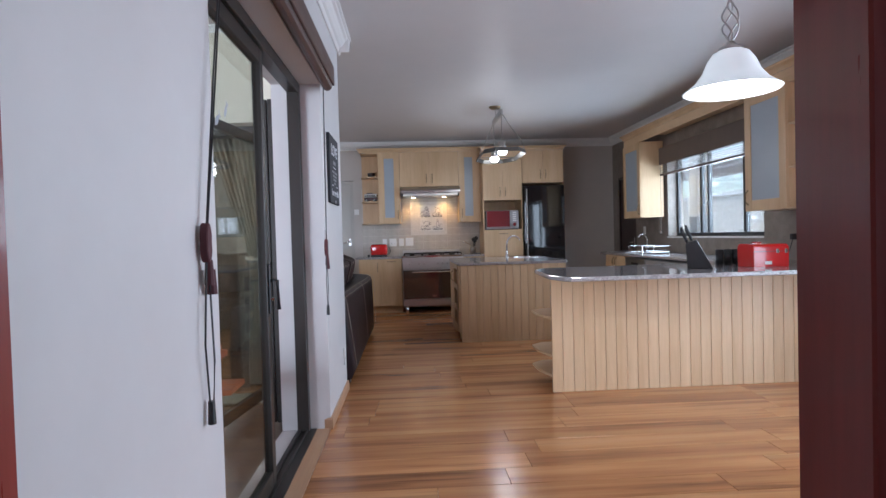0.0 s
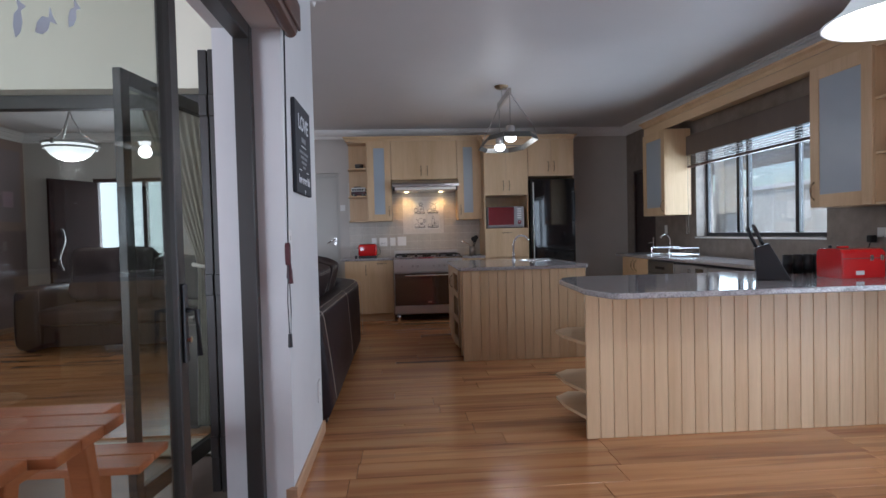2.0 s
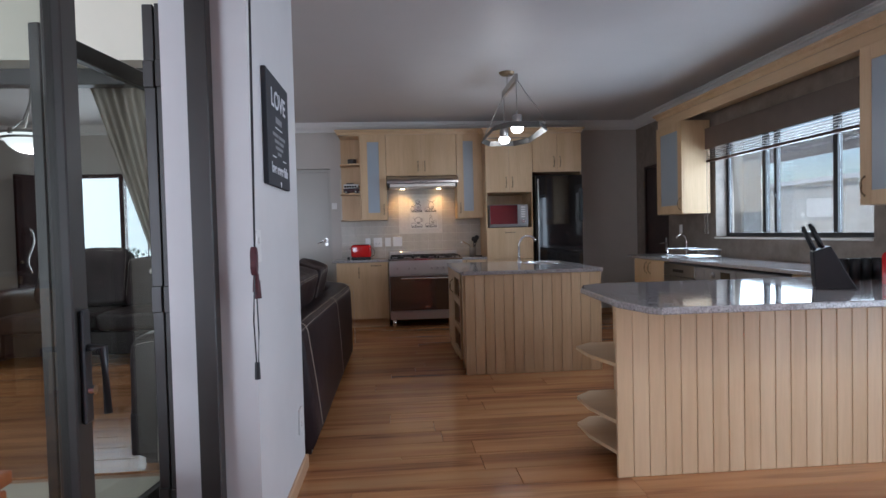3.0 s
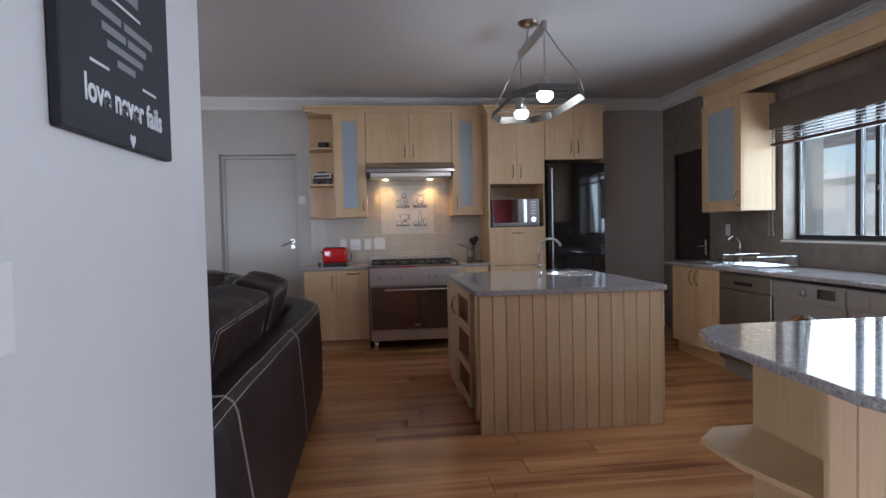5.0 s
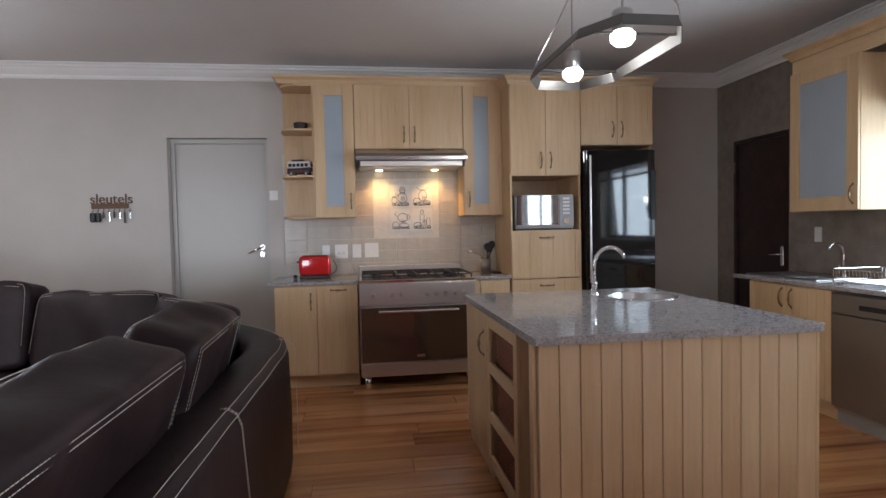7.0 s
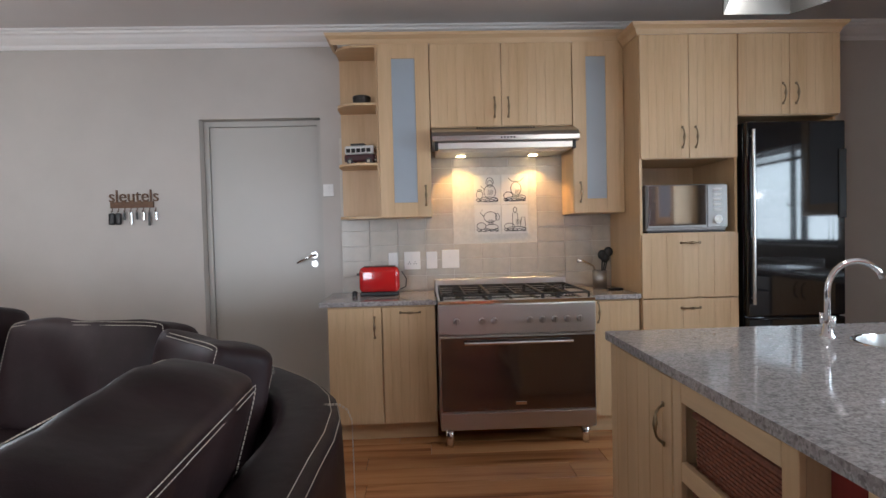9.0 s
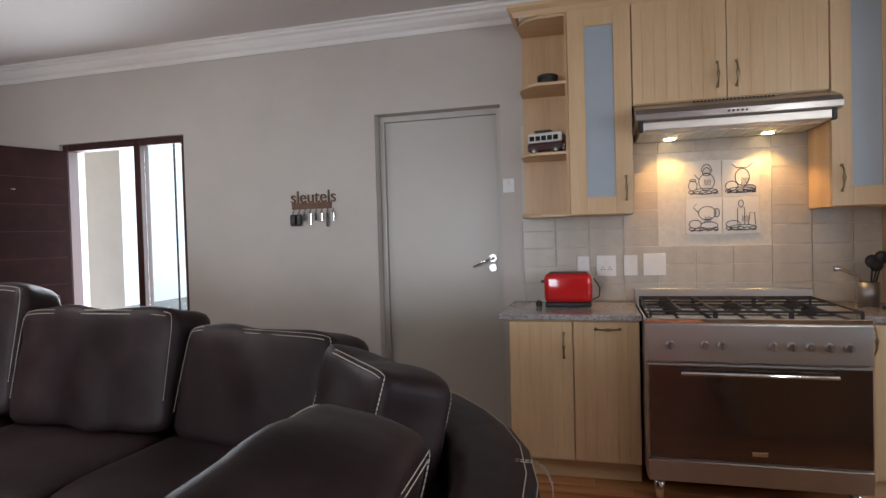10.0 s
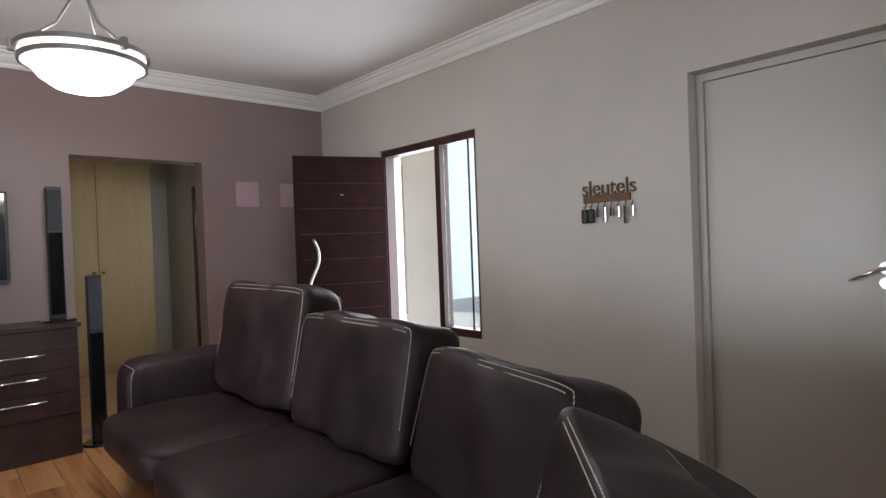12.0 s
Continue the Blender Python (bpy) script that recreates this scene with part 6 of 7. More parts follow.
def stitch(bm, pts, r=0.0015, dash=0.010, gap=0.004):
    """Dashes of thread along a line."""
    d, on, cur = 0.0, True, [Vector(pts[0])]
    for a, b in zip(pts, pts[1:]):
        a, b = Vector(a), Vector(b)
        L = (b - a).length
        s = 0.0
        while s < L:
            step = min((dash if on else gap) - d, L - s)
            s += step
            d += step
            p = a.lerp(b, s / L)
            if on:
                cur.append(p)
            if d >= (dash if on else gap) - 1e-6:
                if on and len(cur) > 1:
                    tube(bm, [cur[0], cur[-1]], r, 4)
                on, d = not on, 0.0
                cur = [p]
    return bm


def frame_path(n=10):
    pts = [((SX, SYN + (SYB - R - SYN) * k / 12), (-1.0, 0.0)) for k in range(13)]
    for k in range(1, n + 1):
        a = math.pi / 2 * k / n
        pts.append(((SX - R + R * math.cos(a), SYB - R + R * math.sin(a)), (-math.cos(a), -math.sin(a))))
    pts += [((SX - R + (SXL - SX + R) * k / 12, SYB), (0.0, -1.0)) for k in range(1, 13)]
    return pts


so = thing("corner_sofa", (-0.4, 8.0, 0), "dark brown leather corner sofa with cream double stitching", "sofa")
TOP = 0.722
prof = [(0.02, 0.05), (0.0, 0.08), (-0.006, 0.35), (0.0, TOP - 0.06), (0.012, TOP - 0.018), (0.04, TOP - 0.002), (0.10, TOP + 0.004), (0.19, TOP), (0.225, TOP - 0.018), (0.24, TOP - 0.06), (0.245, 0.30), (0.245, 0.05)]
bm = nb()
rings = []


def lean_in(y, z):
    """How far the kitchen side of the sofa leans inward towards its near end."""
    return 0.09 * max(0.0, min(1.0, (7.9 - y) / 3.0)) * max(0.0, min(1.0, (z - 0.05) / 0.6))


for (x, y), (nx, ny) in frame_path():
    wob = 0.006 * noise.noise(Vector((x * 2.1, y * 2.1, 0.3)))
    rings.append([bm.verts.new((x + nx * (o + wob + lean_in(y, z)), y + ny * (o + wob), z + (0.008 * noise.noise(Vector((x * 3, y * 3, 5))) if z > 0.4 else 0))) for o, z in prof])
for a, b2 in zip(rings, rings[1:]):
    for k in range(len(prof)):
        bm.faces.new((a[k], a[(k + 1) % len(prof)], b2[(k + 1) % len(prof)], b2[k]))
bm.faces.new(rings[0])
bm.faces.new(rings[-1][::-1])
bmesh.ops.recalc_face_normals(bm, faces=bm.faces)
fr = part("back_frame", bm, "leather", so, smooth=True)
for off, dz in ((0.006, -0.028), (0.036, 0.0005)):
    bm = nb()
    stitch(bm, [(x + nx * (off + lean_in(y, TOP)), y + ny * off, TOP + dz + 0.008 * noise.noise(Vector((x * 3, y * 3, 5)))) for (x, y), (nx, ny) in frame_path()], 0.0016)
    part("edge_stitching", bm, "thread", fr, "cream double stitching")
for yy in (5.05, 6.42, 7.72):
    bm = nb()
    for o in (-0.007, 0.007):
        stitch(bm, [(px - lean_in(yy, pz), py, pz) for px, py, pz in ((SX - 0.24, yy + o, TOP - 0.03), (SX - 0.19, yy + o, TOP + 0.002), (SX - 0.04, yy + o, TOP + 0.001), (SX - 0.008, yy + o, TOP - 0.02), (SX + 0.008, yy + o, TOP - 0.06), (SX + 0.009, yy + o, 0.35), (SX + 0.004, yy + o, 0.09))], 0.0016)
    part("cross_stitching", bm, "thread", fr, "cream double stitching")
part("base", box(one(SX - 1.05, SX - 0.246, SYN + 0.01, SYB - 0.95, 0.06, 0.30, 0.015, 2), SXL + 0.01, SX - 0.25, SYB - 0.95, SYB - 0.246, 0.06, 0.30, 0.015, 2), "leather", so)
for x, y in ((SX - 0.08, SYN + 0.1), (SX - 0.95, SYN + 0.1), (SXL + 0.1, SYB - 0.1), (SXL + 0.1, SYB - 0.85), (SX - 0.4, SYB - 0.3)):
    part("foot", one(x - 0.04, x + 0.04, y - 0.04, y + 0.04, 0.0, 0.061, 0.004), "wenge", so)
# arms at both ends
for c_, h_ in (((SX - 0.64, SYN + 0.15, 0.375), (0.42, 0.145, 0.36)), ((SXL + 0.155, SYB - 0.62, 0.38), (0.165, 0.40, 0.36))):
    a = part("arm", rounded(c_, h_, None, 7, 10, 0.008, 2), "leather", so, smooth=True)
    if c_[0] > -2:
        part("arm_stitching", seam([(-1, -1, 0.93), (1, -1, 0.93)], c_, h_, None, 7), "thread", a)
    else:
        part("arm_stitching", seam([(-0.93, -1, -0.8), (-0.93, -1, 1), (0.93, -1, 1), (0.93, -1, -0.8)], c_, h_, None, 7), "thread", a)
# seats
for c_, h_ in (((SX - 0.66, 5.72, 0.415), (0.42, 0.44, 0.10)), ((SX - 0.66, 6.62, 0.415), (0.42, 0.45, 0.10)), ((SX - 0.70, 7.75, 0.415), (0.45, 0.66, 0.10)), ((-1.12, 8.05, 0.415), (0.50, 0.46, 0.10)), ((-2.08, 8.05, 0.415), (0.47, 0.46, 0.10)), ((-3.04, 8.05, 0.415), (0.50, 0.46, 0.10))):
    a = part("seat_cushion", rounded(c_, h_, None, 6, 9, 0.012, c_[0]), "leather", so, smooth=True)
# back cushions: (centre, half width, half height, turn)
for c_, hw, hh, turn, lean in (((-0.18, 5.70, 0.75), 0.62, 0.26, -90, 16), ((-0.19, 6.80, 0.75), 0.44, 0.26, -88, 16), ((-0.46, 7.96, 0.71), 0.29, 0.22, -46, 18), ((-1.12, 8.37, 0.705), 0.44, 0.25, -12, 17), ((-2.03, 8.42, 0.76), 0.47, 0.275, 0, 13), ((-2.98, 8.42, 0.83), 0.50, 0.325, 2, 12)):
    m = pose(0, 0, 0, 0, 0, turn) @ pose(0, 0, 0, -lean, 0, 0)
    h_ = (hw, 0.135, hh)
    a = part("back_cushion", rounded(c_, h_, m, 9, 15, 0.03, c_[0] * 3 + c_[1]), "leather", so, smooth=True)
    for o in (0.90, 0.99):
        part("cushion_stitching", seam([(-1, -o, -0.6), (-1, -o, 1), (1, -o, 1), (1, -o, -0.6)] if o > 0.95 else [(-1, -1, 0.9), (1, -1, 0.9)], c_, h_, m, 9, 0.0016, 1.012), "thread", a, "cream double stitching")
    for q in (0.86, 0.94):
        part("rear_stitching", seam([(-q, 1, -0.5), (-q, 1, q), (q, 1, q), (q, 1, -0.5)], c_, h_, m, 9, 0.0013, 1.014), "thread", a, "cream double stitching")

# ---------------------------------------------------------------- hanging lamps
# dining lamp: bell glass on a twisted cage stem
lx, ly = 2.315, 2.57
v = thing("dining_pendant_lamp", (lx, ly, CEIL), "lit white glass bell pendant on a twisted metal stem", "pendant lamp")
part("ceiling_rose", lathe(nb(), [(0.0, CEIL - 0.03), (0.03, CEIL - 0.03), (0.055, CEIL - 0.01), (0.06, CEIL - 0.0005)], (lx, ly, 0), 24), "steel", v, smooth=True)
part("rod", cyl(nb(), (lx, ly, 2.28), (lx, ly, CEIL - 0.02), 0.006, seg=10), "steel", v)
for k in range(4):
    pts = []
    for q in range(17):
        s_ = q / 16
        a = k * math.pi / 2 + s_ * 3.6
        rr = 0.006 + 0.036 * math.sin(math.pi * s_)
        pts.append((lx + rr * math.cos(a), ly + rr * math.sin(a), 2.29 - 0.20 * s_))
    part("cage_wire", tube(nb(), pts, 0.0045, 6), "steel", v, smooth=True)
part("cap", lathe(nb(), [(0.0, 2.1), (0.02, 2.095), (0.03, 2.08), (0.058, 2.065), (0.06, 2.05)], (lx, ly, 0), 24), "steel", v, smooth=True)
sh = [(0.055, 2.055), (0.085, 2.04), (0.11, 2.005), (0.135, 1.95), (0.17, 1.905), (0.21, 1.875), (0.228, 1.865)]
part("shade", lathe(nb(), sh + [(r - 0.004, z - 0.004) for r, z in sh[::-1]], (lx, ly, 0), 40), "shade", v, "lit white opal glass bell", smooth=True)
bm = nb()
bmesh.ops.create_uvsphere(bm, u_segments=16, v_segments=10, radius=0.055, matrix=Matrix.Translation((lx, ly, 1.92)))
part("bulb", bm, "bulb", v, smooth=True)
lamp("dining_lamp_light", "POINT", pose(lx, ly, 1.85), 24, (1.0, 0.97, 0.9), radius=0.06)

# island lamp: tray frame hung from a bar, two bulbs
v = thing("island_pendant_lamp", (1.89, 7.4, CEIL), "brushed steel tray pendant with two lit bulbs", "pendant lamp")
part("ceiling_rose", lathe(nb(), [(0.0, CEIL - 0.035), (0.05, CEIL - 0.033), (0.075, CEIL - 0.015), (0.08, CEIL - 0.0005)], (1.85, 7.30, 0), 28), "brass", v, smooth=True)
bm = nb()
BZ = 2.69
box(bm, 1.87, 1.90, 6.98, 7.72, BZ - 0.035, BZ + 0.035, 0.003)
part("top_bar", bm, "steel", v)
for y0, y1 in ((7.28, 7.05), (7.33, 7.66)):
    part("chain", tube(nb(), [(1.86, y0, CEIL - 0.03), (1.892, (y0 + y1) / 2, (CEIL + BZ) / 2 - 0.005), (1.89, y1, BZ + 0.03)], 0.006, 6), "steel", v)
ring = [(1.65, 7.0), (1.65, 7.76), (1.77, 7.99), (2.05, 7.99), (2.18, 7.76), (2.18, 7.0), (2.05, 6.78), (1.77, 6.78)]
bm = nb()
n = len(ring)
for k in range(n):
    p0, p1 = Vector((*ring[k], 2.215)), Vector((*ring[(k + 1) % n], 2.215))
    dd = p1 - p0
    box(bm, -dd.length / 2 - 0.002, dd.length / 2 + 0.002, -0.003, 0.003, -0.028, 0.028, 0, 1, Matrix.Translation((p0 + p1) / 2) @ pose(0, 0, 0, 24, 0, math.degrees(math.atan2(dd.y, dd.x))))
part("tray_frame", bm, "tray_steel", v)
for y, y2 in ((7.02, 6.76), (7.70, 7.98)):
    for x in ((2.16,) if y < 7.4 else (1.67,)):
        pts = [(1.89, y, BZ), (1.89 + (x - 1.89) * 0.35, y + (y2 - y) * 0.2, 2.52), (1.89 + (x - 1.89) * 0.8, y + (y2 - y) * 0.5, 2.33), (x, y + (y2 - y) * 0.3, 2.225)]
        part("strap", tube(nb(), pts, 0.006, 4), "steel", v)
    part("rod", cyl(nb(), (1.89, y, 2.34), (1.89, y, BZ), 0.006, seg=8), "steel", v)
    part("lamp_socket", lathe(nb(), [(0.0, 2.345), (0.045, 2.34), (0.05, 2.33), (0.05, 2.245), (0.045, 2.24)], (1.89, y, 0), 20), "steel", v, smooth=True)
    bm = lathe(nb(), [(0.045, 2.243), (0.062, 2.225), (0.06, 2.20), (0.04, 2.178), (0.0, 2.17)], (1.89, y, 0), 20)
    part("bulb", bm, "bulb", v, "lit opal bulb", smooth=True)
    part("cross_arm", box(nb(), 1.66, 2.17, y - 0.008, y + 0.008, 2.228, 2.236), "tray_steel", v)
    lamp("island_lamp_light", "POINT", pose(1.89, y, 2.12), 6, (1.0, 0.95, 0.86), radius=0.06)

# lounge bowl lamp
lx, ly = -2.99, 7.52
v = thing("bowl_pendant_lamp", (lx, ly, CEIL), "lit white glass bowl pendant with steel rings", "pendant lamp")
part("ceiling_rose", lathe(nb(), [(0.0, CEIL - 0.03), (0.04, CEIL - 0.03), (0.065, CEIL - 0.008), (0.07, CEIL - 0.0005)], (lx, ly, 0), 24), "steel", v, smooth=True)
part("stem", cyl(nb(), (lx, ly, 2.60), (lx, ly, CEIL - 0.02), 0.011, seg=12), "steel", v)
part("bowl", lathe(nb(), [(0.247, 2.262), (0.236, 2.225), (0.193, 2.168), (0.13, 2.126), (0.055, 2.107), (0.0, 2.104)], (lx, ly, 0), 48), "shade_bowl", v, "lit white glass bowl", smooth=True)
for z, r in ((2.283, 0.271), (2.238, 0.258)):
    part("ring", lathe(nb(), [(r, z - 0.011), (r + 0.012, z - 0.011), (r + 0.012, z + 0.011), (r, z + 0.011), (r, z - 0.011)], (lx, ly, 0), 48), "steel", v, smooth=False)
part("lit_band", lathe(nb(), [(0.260, 2.245), (0.265, 2.275)], (lx, ly, 0), 48), "shade_bowl", v, "lit glass band", smooth=True)
for k in range(3):
    a = k * 2.094 + 0.4
    c_, s_ = math.cos(a), math.sin(a)
    part("arm", tube(nb(), [(lx, ly, 2.66), (lx + 0.03 * c_, ly + 0.03 * s_, 2.56), (lx + 0.11 * c_, ly + 0.11 * s_, 2.41), (lx + 0.268 * c_, ly + 0.268 * s_, 2.288)], 0.007, 8), "steel", v, smooth=True)
    part("clip", one(-0.016, 0.016, -0.012, 0.012, -0.02, 0.035, 0.003, 1, pose(lx + 0.283 * c_, ly + 0.283 * s_, 2.278, 0, 0, math.degrees(a))), "steel", v)
lamp("bowl_lamp_light", "POINT", pose(lx, ly, 2.03), 34, (1.0, 0.96, 0.88), radius=0.12)

# ---------------------------------------------------------------- lounge things
v = thing("tv_cabinet", (-4.78, 6.9, 0), "low dark veneer television cabinet with long steel handles", "cabinet")
part("body", one(LEFT + 0.001, -4.62, 5.95, 7.70, 0.0, 0.87, 0.004), "wenge", v)
part("top", one(LEFT + 0.001, -4.60, 5.93, 7.72, 0.871, 0.90, 0.003), "wenge", v)
for k in range(3):
    z = 0.29 + 0.155 * k
    dr = part("drawer_front", one(-4.619, -4.60, 6.85, 7.695, z, z + 0.15, 0.003), "wenge", v)
    part("handle", tube(nb(), [(-4.585, 7.0, z + 0.11), (-4.585, 7.50, z + 0.11)], 0.006, 8), "chrome", dr, smooth=True)
v = thing("television", (LEFT + 0.04, 6.8, 1.4), "wide black flat television on the mauve wall", "television")
part("panel", one(LEFT + 0.001, LEFT + 0.06, 6.22, 7.36, 1.19, 1.82, 0.006, 2), "black", v)
part("screen", one(LEFT + 0.0605, LEFT + 0.064, 6.24, 7.34, 1.21, 1.805), "screen", v)
for x, y, z0, h, lab in ((-4.86, 7.62, 0.90, 0.95, "slim black tower speaker standing on the television cabinet"), (-4.78, 7.84, 0.0, 1.21, "slim black tower speaker standing on the floor by the passage")):
    v = thing("tower_speaker", (x, y, z0), lab, "speaker", "tower speakers")
    part("foot", lathe(nb(), [(0.0, z0 + 0.015), (0.11, z0 + 0.012), (0.125, z0 + 0.001), (0.0, z0 + 0.001)], (x, y, 0), 28), "black_gloss", v, smooth=False)
    part("column", one(x - 0.035, x + 0.03, y - 0.05, y + 0.05, z0 + 0.014, z0 + h, 0.008, 2), "black", v)
    part("grille", one(x + 0.0305, x + 0.037, y - 0.044, y + 0.044, z0 + h * 0.68, z0 + h - 0.02, 0.002), "canvas", v)
    part("gloss_panel", one(x + 0.0305, x + 0.036, y - 0.044, y + 0.044, z0 + 0.05, z0 + h * 0.66, 0.002), "black_gloss", v)
for y in (9.18, 9.62):
    solid("pink_wall_panel", one(LEFT + 0.0005, LEFT + 0.006, y - 0.11, y + 0.11, 1.745, 1.965), "pink", "small square pink patch on the mauve wall", "wall patch", "pink patches")

# passage cupboard
v = thing("built_in_cupboard", (-8.0, 8.4, 0), "tall beech built-in cupboard with two doors in the passage", "cupboard")
part("body", one(-8.10, -7.70, 7.205, 9.05, 0.0, 2.45), "cupboard", v)
for a, b in ((7.22, 7.82), (7.825, 8.43), (8.435, 9.04)):
    dd = part("door", one(-7.699, -7.68, a, b, 0.06, 2.40, 0.003), "cupboard", v)
    part("knob", lathe(nb(), [(0.0, 0.03), (0.016, 0.028), (0.018, 0.018), (0.008, 0.012), (0.008, 0.0)], (0, 0, 0), 14, pose(-7.68, b - 0.05 if a < 8 else a + 0.05, 1.15, 0, 90, 0)), "brass", dd, smooth=True)
d = thing("door_5", (-6.2, 9.34, 0), "dark timber passage door frame, door ajar", "door", kind="structure")
part("door_frame", one(-6.95, -6.87, 9.30, 9.349, 0, 2.1), "wenge", d)
part("door_leaf", one(-6.87, -6.10, 9.33, 9.349, 0, 2.05), "wenge", d)

# ---------------------------------------------------------------- patio things
v = thing("patio_table", (-1.1, 2.6, 0), "orange varnished pine garden table on the patio", "table")
for k in range(5):
    part("top_board", one(-1.86, -0.27 - 0.07 * (k in (0, 4)), 2.30 + 0.13 * k, 2.427 + 0.13 * k, 0.645, 0.68, 0.006, 2), "pine", v)
for x in (-1.66, -0.42):
    for y, dy in ((2.44, -0.14), (2.80, 0.14)):
        part("leg", box(nb(), -0.035, 0.035, -0.03, 0.03, 0.0, 0.67, 0.004, 1, Matrix.Translation((x, y + dy, -0.028)) @ Matrix.Shear("XY", 4, (0.0, -dy / 0.67))), "pine", v)
    part("cross_rail", one(x - 0.02, x + 0.02, 2.32, 2.92, 0.59, 0.644, 0.003), "pine", v)
part("brace", one(-1.64, -0.44, 2.58, 2.64, 0.30, 0.36, 0.004), "pine", v)
for y in (1.96, 3.06):
    v = thing("patio_bench", (-1.1, y + 0.13, 0), "orange varnished pine garden bench on the patio", "bench")
    for k in range(2):
        part("seat_board", one(-1.85, -0.34, y + 0.14 * k, y + 0.135 + 0.14 * k, 0.38, 0.41, 0.005, 2), "pine", v)
    for x in (-1.7, -0.6):
        part("leg", one(x - 0.03, x + 0.03, y + 0.02, y + 0.25, -0.028, 0.379, 0.004), "pine", v)

# lounge stacking door frame and its open leaf
d = thing("window_5", (-2.0, 4.55, 0), "bronze aluminium stacking door frame between patio and lounge", "glass door", kind="structure")
bm = nb()
for x0, x1, z0, z1 in ((-3.6, -3.54, 0, 2.1), (-0.46, -0.40, 0, 2.1), (-3.54, -0.46, 2.02, 2.1)):
    box(bm, x0, x1, 4.50, 4.58, z0, z1, 0.003)
part("door_frame", bm, "aluminium", d)
with placed(-0.47, 4.50, 0, -98):
    leaf(0.95, 2.0, d)
with placed(-3.50, 4.50, 0, -88):
    leaf(0.95, 2.0, d)

# sheer curtain tied back at the lounge opening
v = thing("curtain", (-0.7, 4.70, 0), "sheer beige curtain tied back beside the lounge opening", "curtain")
bm = nb()
rows = []
for r in range(25):
    f = r / 24
    z = 2.18 - 2.12 * f
    tie = math.exp(-((f - 0.52) / 0.16) ** 2)
    left = -1.02 + 0.36 * min(1.0, f / 0.52) - 0.08 * max(0.0, f - 0.52)
    rows.append([bm.verts.new((left + (-0.50 - left) * c / 60, 4.675 + (0.022 - 0.012 * tie) * math.sin(c * 1.05 + 0.6 * f) + 0.006 * math.sin(c * 0.37 + 4 * f), z)) for c in range(61)])
for a, b2 in zip(rows, rows[1:]):
    for c in range(60):
        bm.faces.new((a[c], a[c + 1], b2[c + 1], b2[c]))
back = bmesh.ops.solidify(bm, geom=bm.faces[:], thickness=0.003)
part("drape", bm, "mauve_curtain", v, smooth=True)
part("tie_back", tube(nb(), [(-0.68, 4.64, 1.08), (-0.56, 4.625, 1.06), (-0.47, 4.64, 1.10)], 0.014, 8), "mauve_curtain", v, smooth=True)
part("rod", tube(nb(), [(-3.7, 4.675, 2.2), (-0.3, 4.675, 2.2)], 0.012, 10), "mahogany_dark", v, smooth=True)

# ---------------------------------------------------------------- outside
b = thing("boundary_wall", (7.4, 7, -0.25), "pale plastered boundary wall with coping outside the window", "wall")
part("wall", one(7.3, 7.5, -6, 24, -0.3, 1.86), "exterior", b)
part("coping", one(7.26, 7.54, -6, 24, 1.861, 1.93), "cornice", b)
b = thing("neighbour_carport", (9.5, 8, 0), "grey ribbed carport roof beyond the boundary wall", "carport")
bm = nb()
for k in range(60):
    y = -4 + k * 0.42
    box(bm, 7.75, 12.5, y, y + 0.405, 0, 0.03 + 0.02 * (k % 2), 0, 1, pose(0, 0, 2.2) @ Matrix.Shear("XY", 4, (0, 0)) @ pose(0, 0, 0, 0, -4, 0))
part("roof_sheet", bm, "roof_sheet", b)
part("fascia", one(7.70, 7.745, -4, 21.2, 2.62, 2.85), "cornice", b)
for y in (-3, 3, 9, 15):
    part("post", one(8.0, 8.1, y, y + 0.1, -0.25, 2.72), "cornice", b)
b = thing("porch_pillar", (5.25, 8.35, -0.25), "white plastered pillar outside the window", "pillar")
part("shaft", one(5.2, 5.45, 8.55, 8.8, -0.25, 3.0, 0.01), "exterior", b)

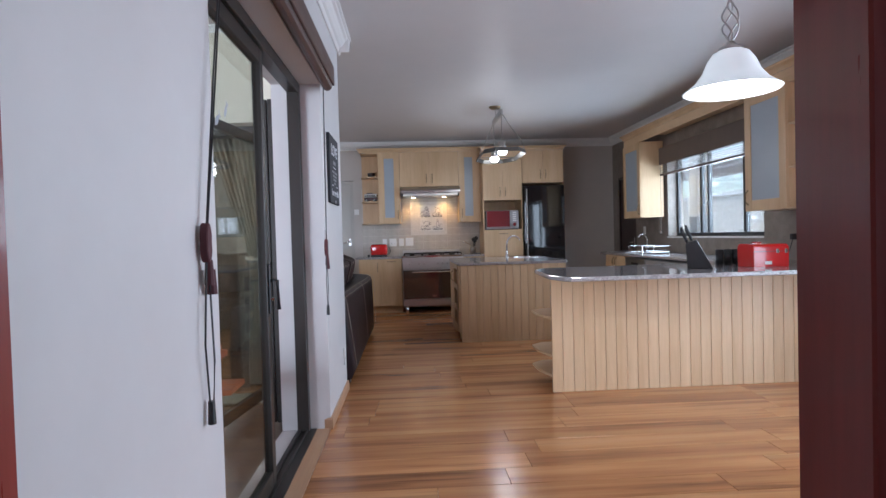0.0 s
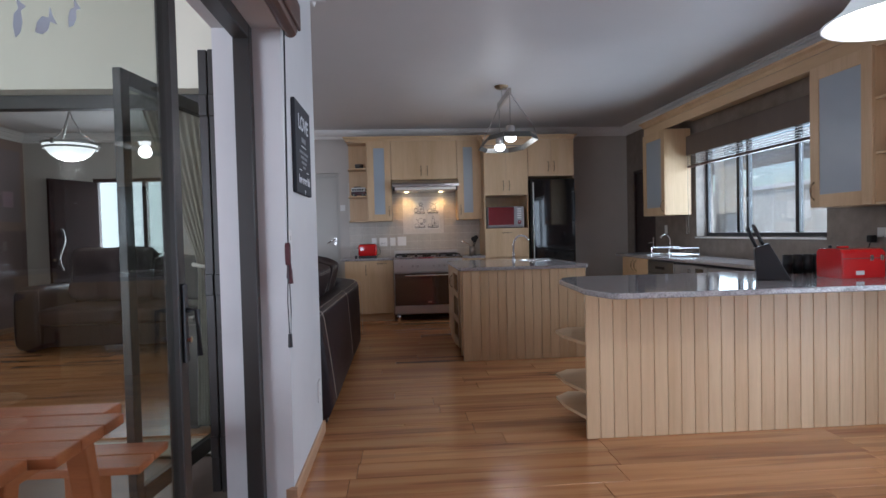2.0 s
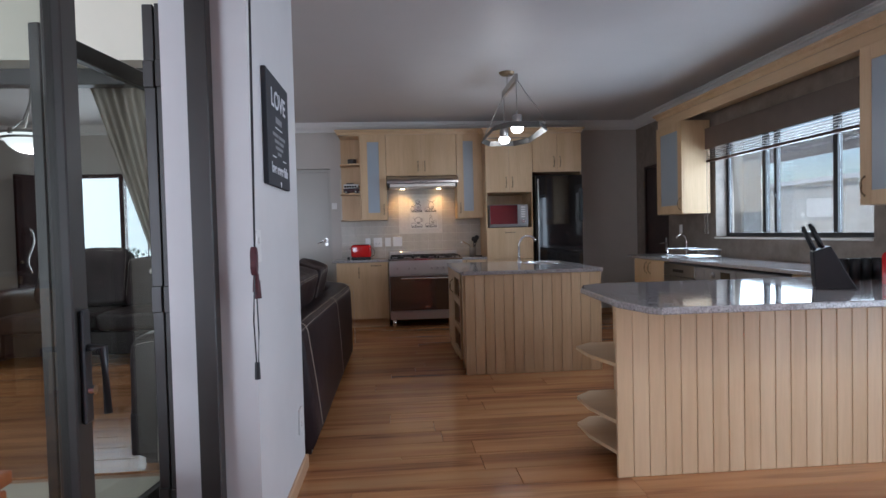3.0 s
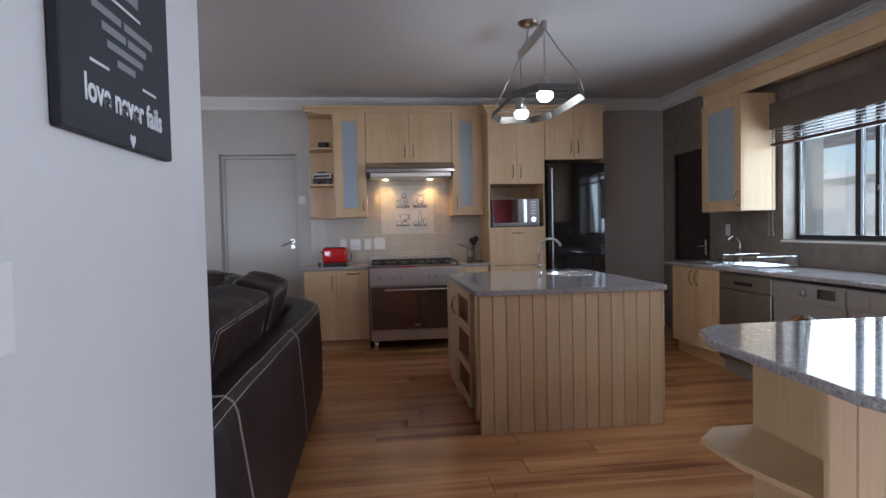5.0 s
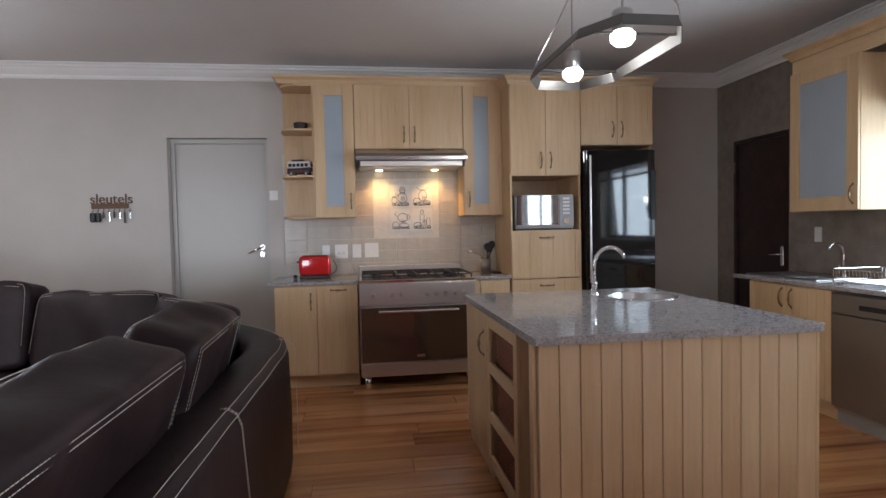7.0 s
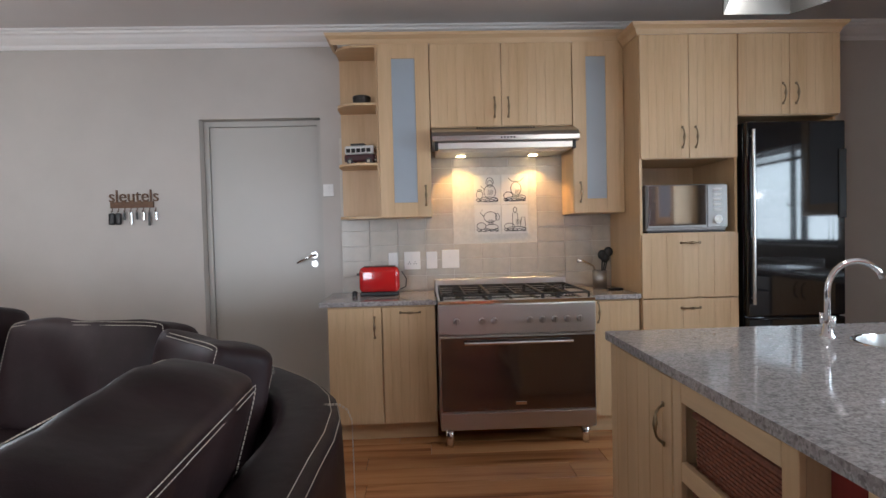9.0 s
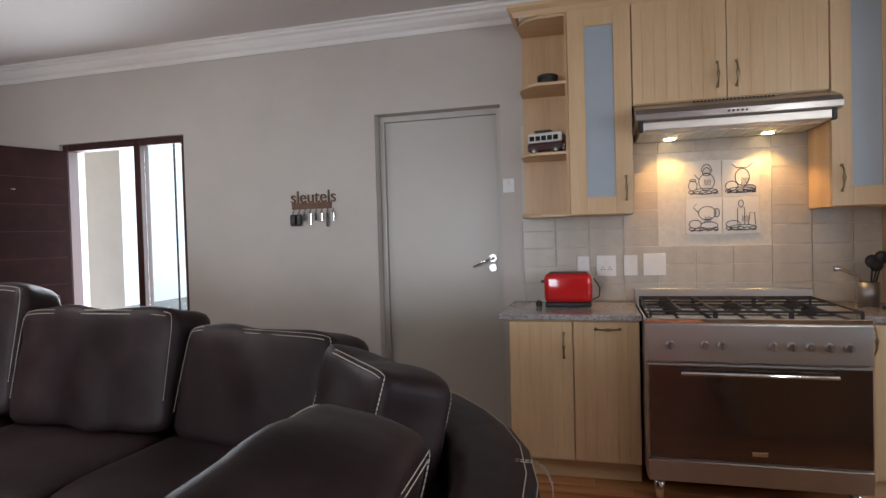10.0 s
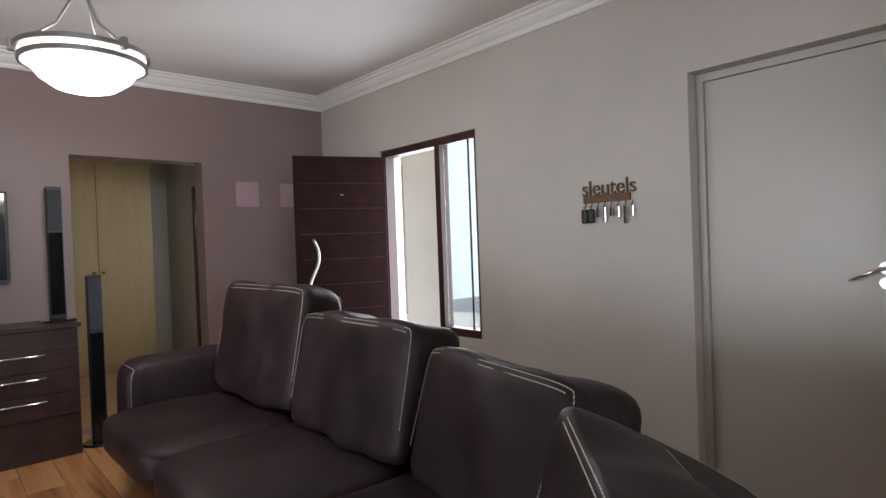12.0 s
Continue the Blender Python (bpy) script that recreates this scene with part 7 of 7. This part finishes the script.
# shrub beyond the porch
v = thing("garden_shrub", (-4.95, 13.9, -0.25), "leafy green garden shrub beyond the porch", "shrub")
rg = random.Random(21)
bm = nb()
for q in range(7):
    a = q * 0.9
    tube(bm, [(-4.95, 13.9, -0.25), (-4.95 + 0.10 * math.cos(a), 13.9 + 0.10 * math.sin(a), 0.4), (-4.95 + 0.26 * math.cos(a), 13.9 + 0.26 * math.sin(a), 0.85)], [0.02, 0.012, 0.005], 6)
part("stems", bm, "keyrack", v)
verts, faces = [], []
for q in range(420):
    a, r, z = rg.random() * 6.283, 0.36 * rg.random() ** 0.5, 0.2 + 0.85 * rg.random()
    c = Vector((-4.95 + r * math.cos(a), 13.9 + r * math.sin(a), z - 0.25 * r))
    d1 = Vector((rg.uniform(-1, 1), rg.uniform(-1, 1), rg.uniform(-0.2, 1))).normalized()
    d2 = d1.cross(Vector((rg.uniform(-1, 1), rg.uniform(-1, 1), 0.3))).normalized()
    k = len(verts)
    verts += [c, c + d1 * 0.05 + d2 * 0.02, c + d1 * 0.11, c + d1 * 0.05 - d2 * 0.02]
    faces.append((k, k + 1, k + 2, k + 3))
bm = nb()
vs = [bm.verts.new(p) for p in verts]
for f_ in faces:
    bm.faces.new([vs[k] for k in f_])
tagged(part("foliage", bm, "leaf", v, "many small green leaves"), kind="stuff")

# ---------------------------------------------------------------- floor planks
plank_me = {}


def plank(length, width):
    key = (round(length, 3), round(width, 3))
    if key not in plank_me:
        bm = one(0, length - 0.0025, 0, width - 0.0025, -0.012, 0.0, 0.0012)
        me = bpy.data.meshes.new("plank")
        bm.to_mesh(me)
        bm.free()
        me.materials.append(M["planks"])
        plank_me[key] = me
    return plank_me[key]


rng = random.Random(4)
PW, PL = 0.193, 1.38


def lay(x0, x1, y0, y1):
    y = y0
    while y < y1 - 0.01:
        w = min(PW, y1 - y)
        x = x0 - rng.random() * PL
        while x < x1 - 0.01:
            a, b = max(x, x0), min(x + PL, x1)
            if b - a > 0.02:
                ob = new("plank", plank(b - a, w))
                ob.parent = floor
                ob.location = (a, y, 0.0)
            x += PL
        y += PW


lay(SIDE * PLAN, RIGHT * PLAN, 0.42 * PLAN, 4.69 * PLAN)
lay(LEFT * PLAN, RIGHT * PLAN, 4.69 * PLAN, BACK * PLAN)
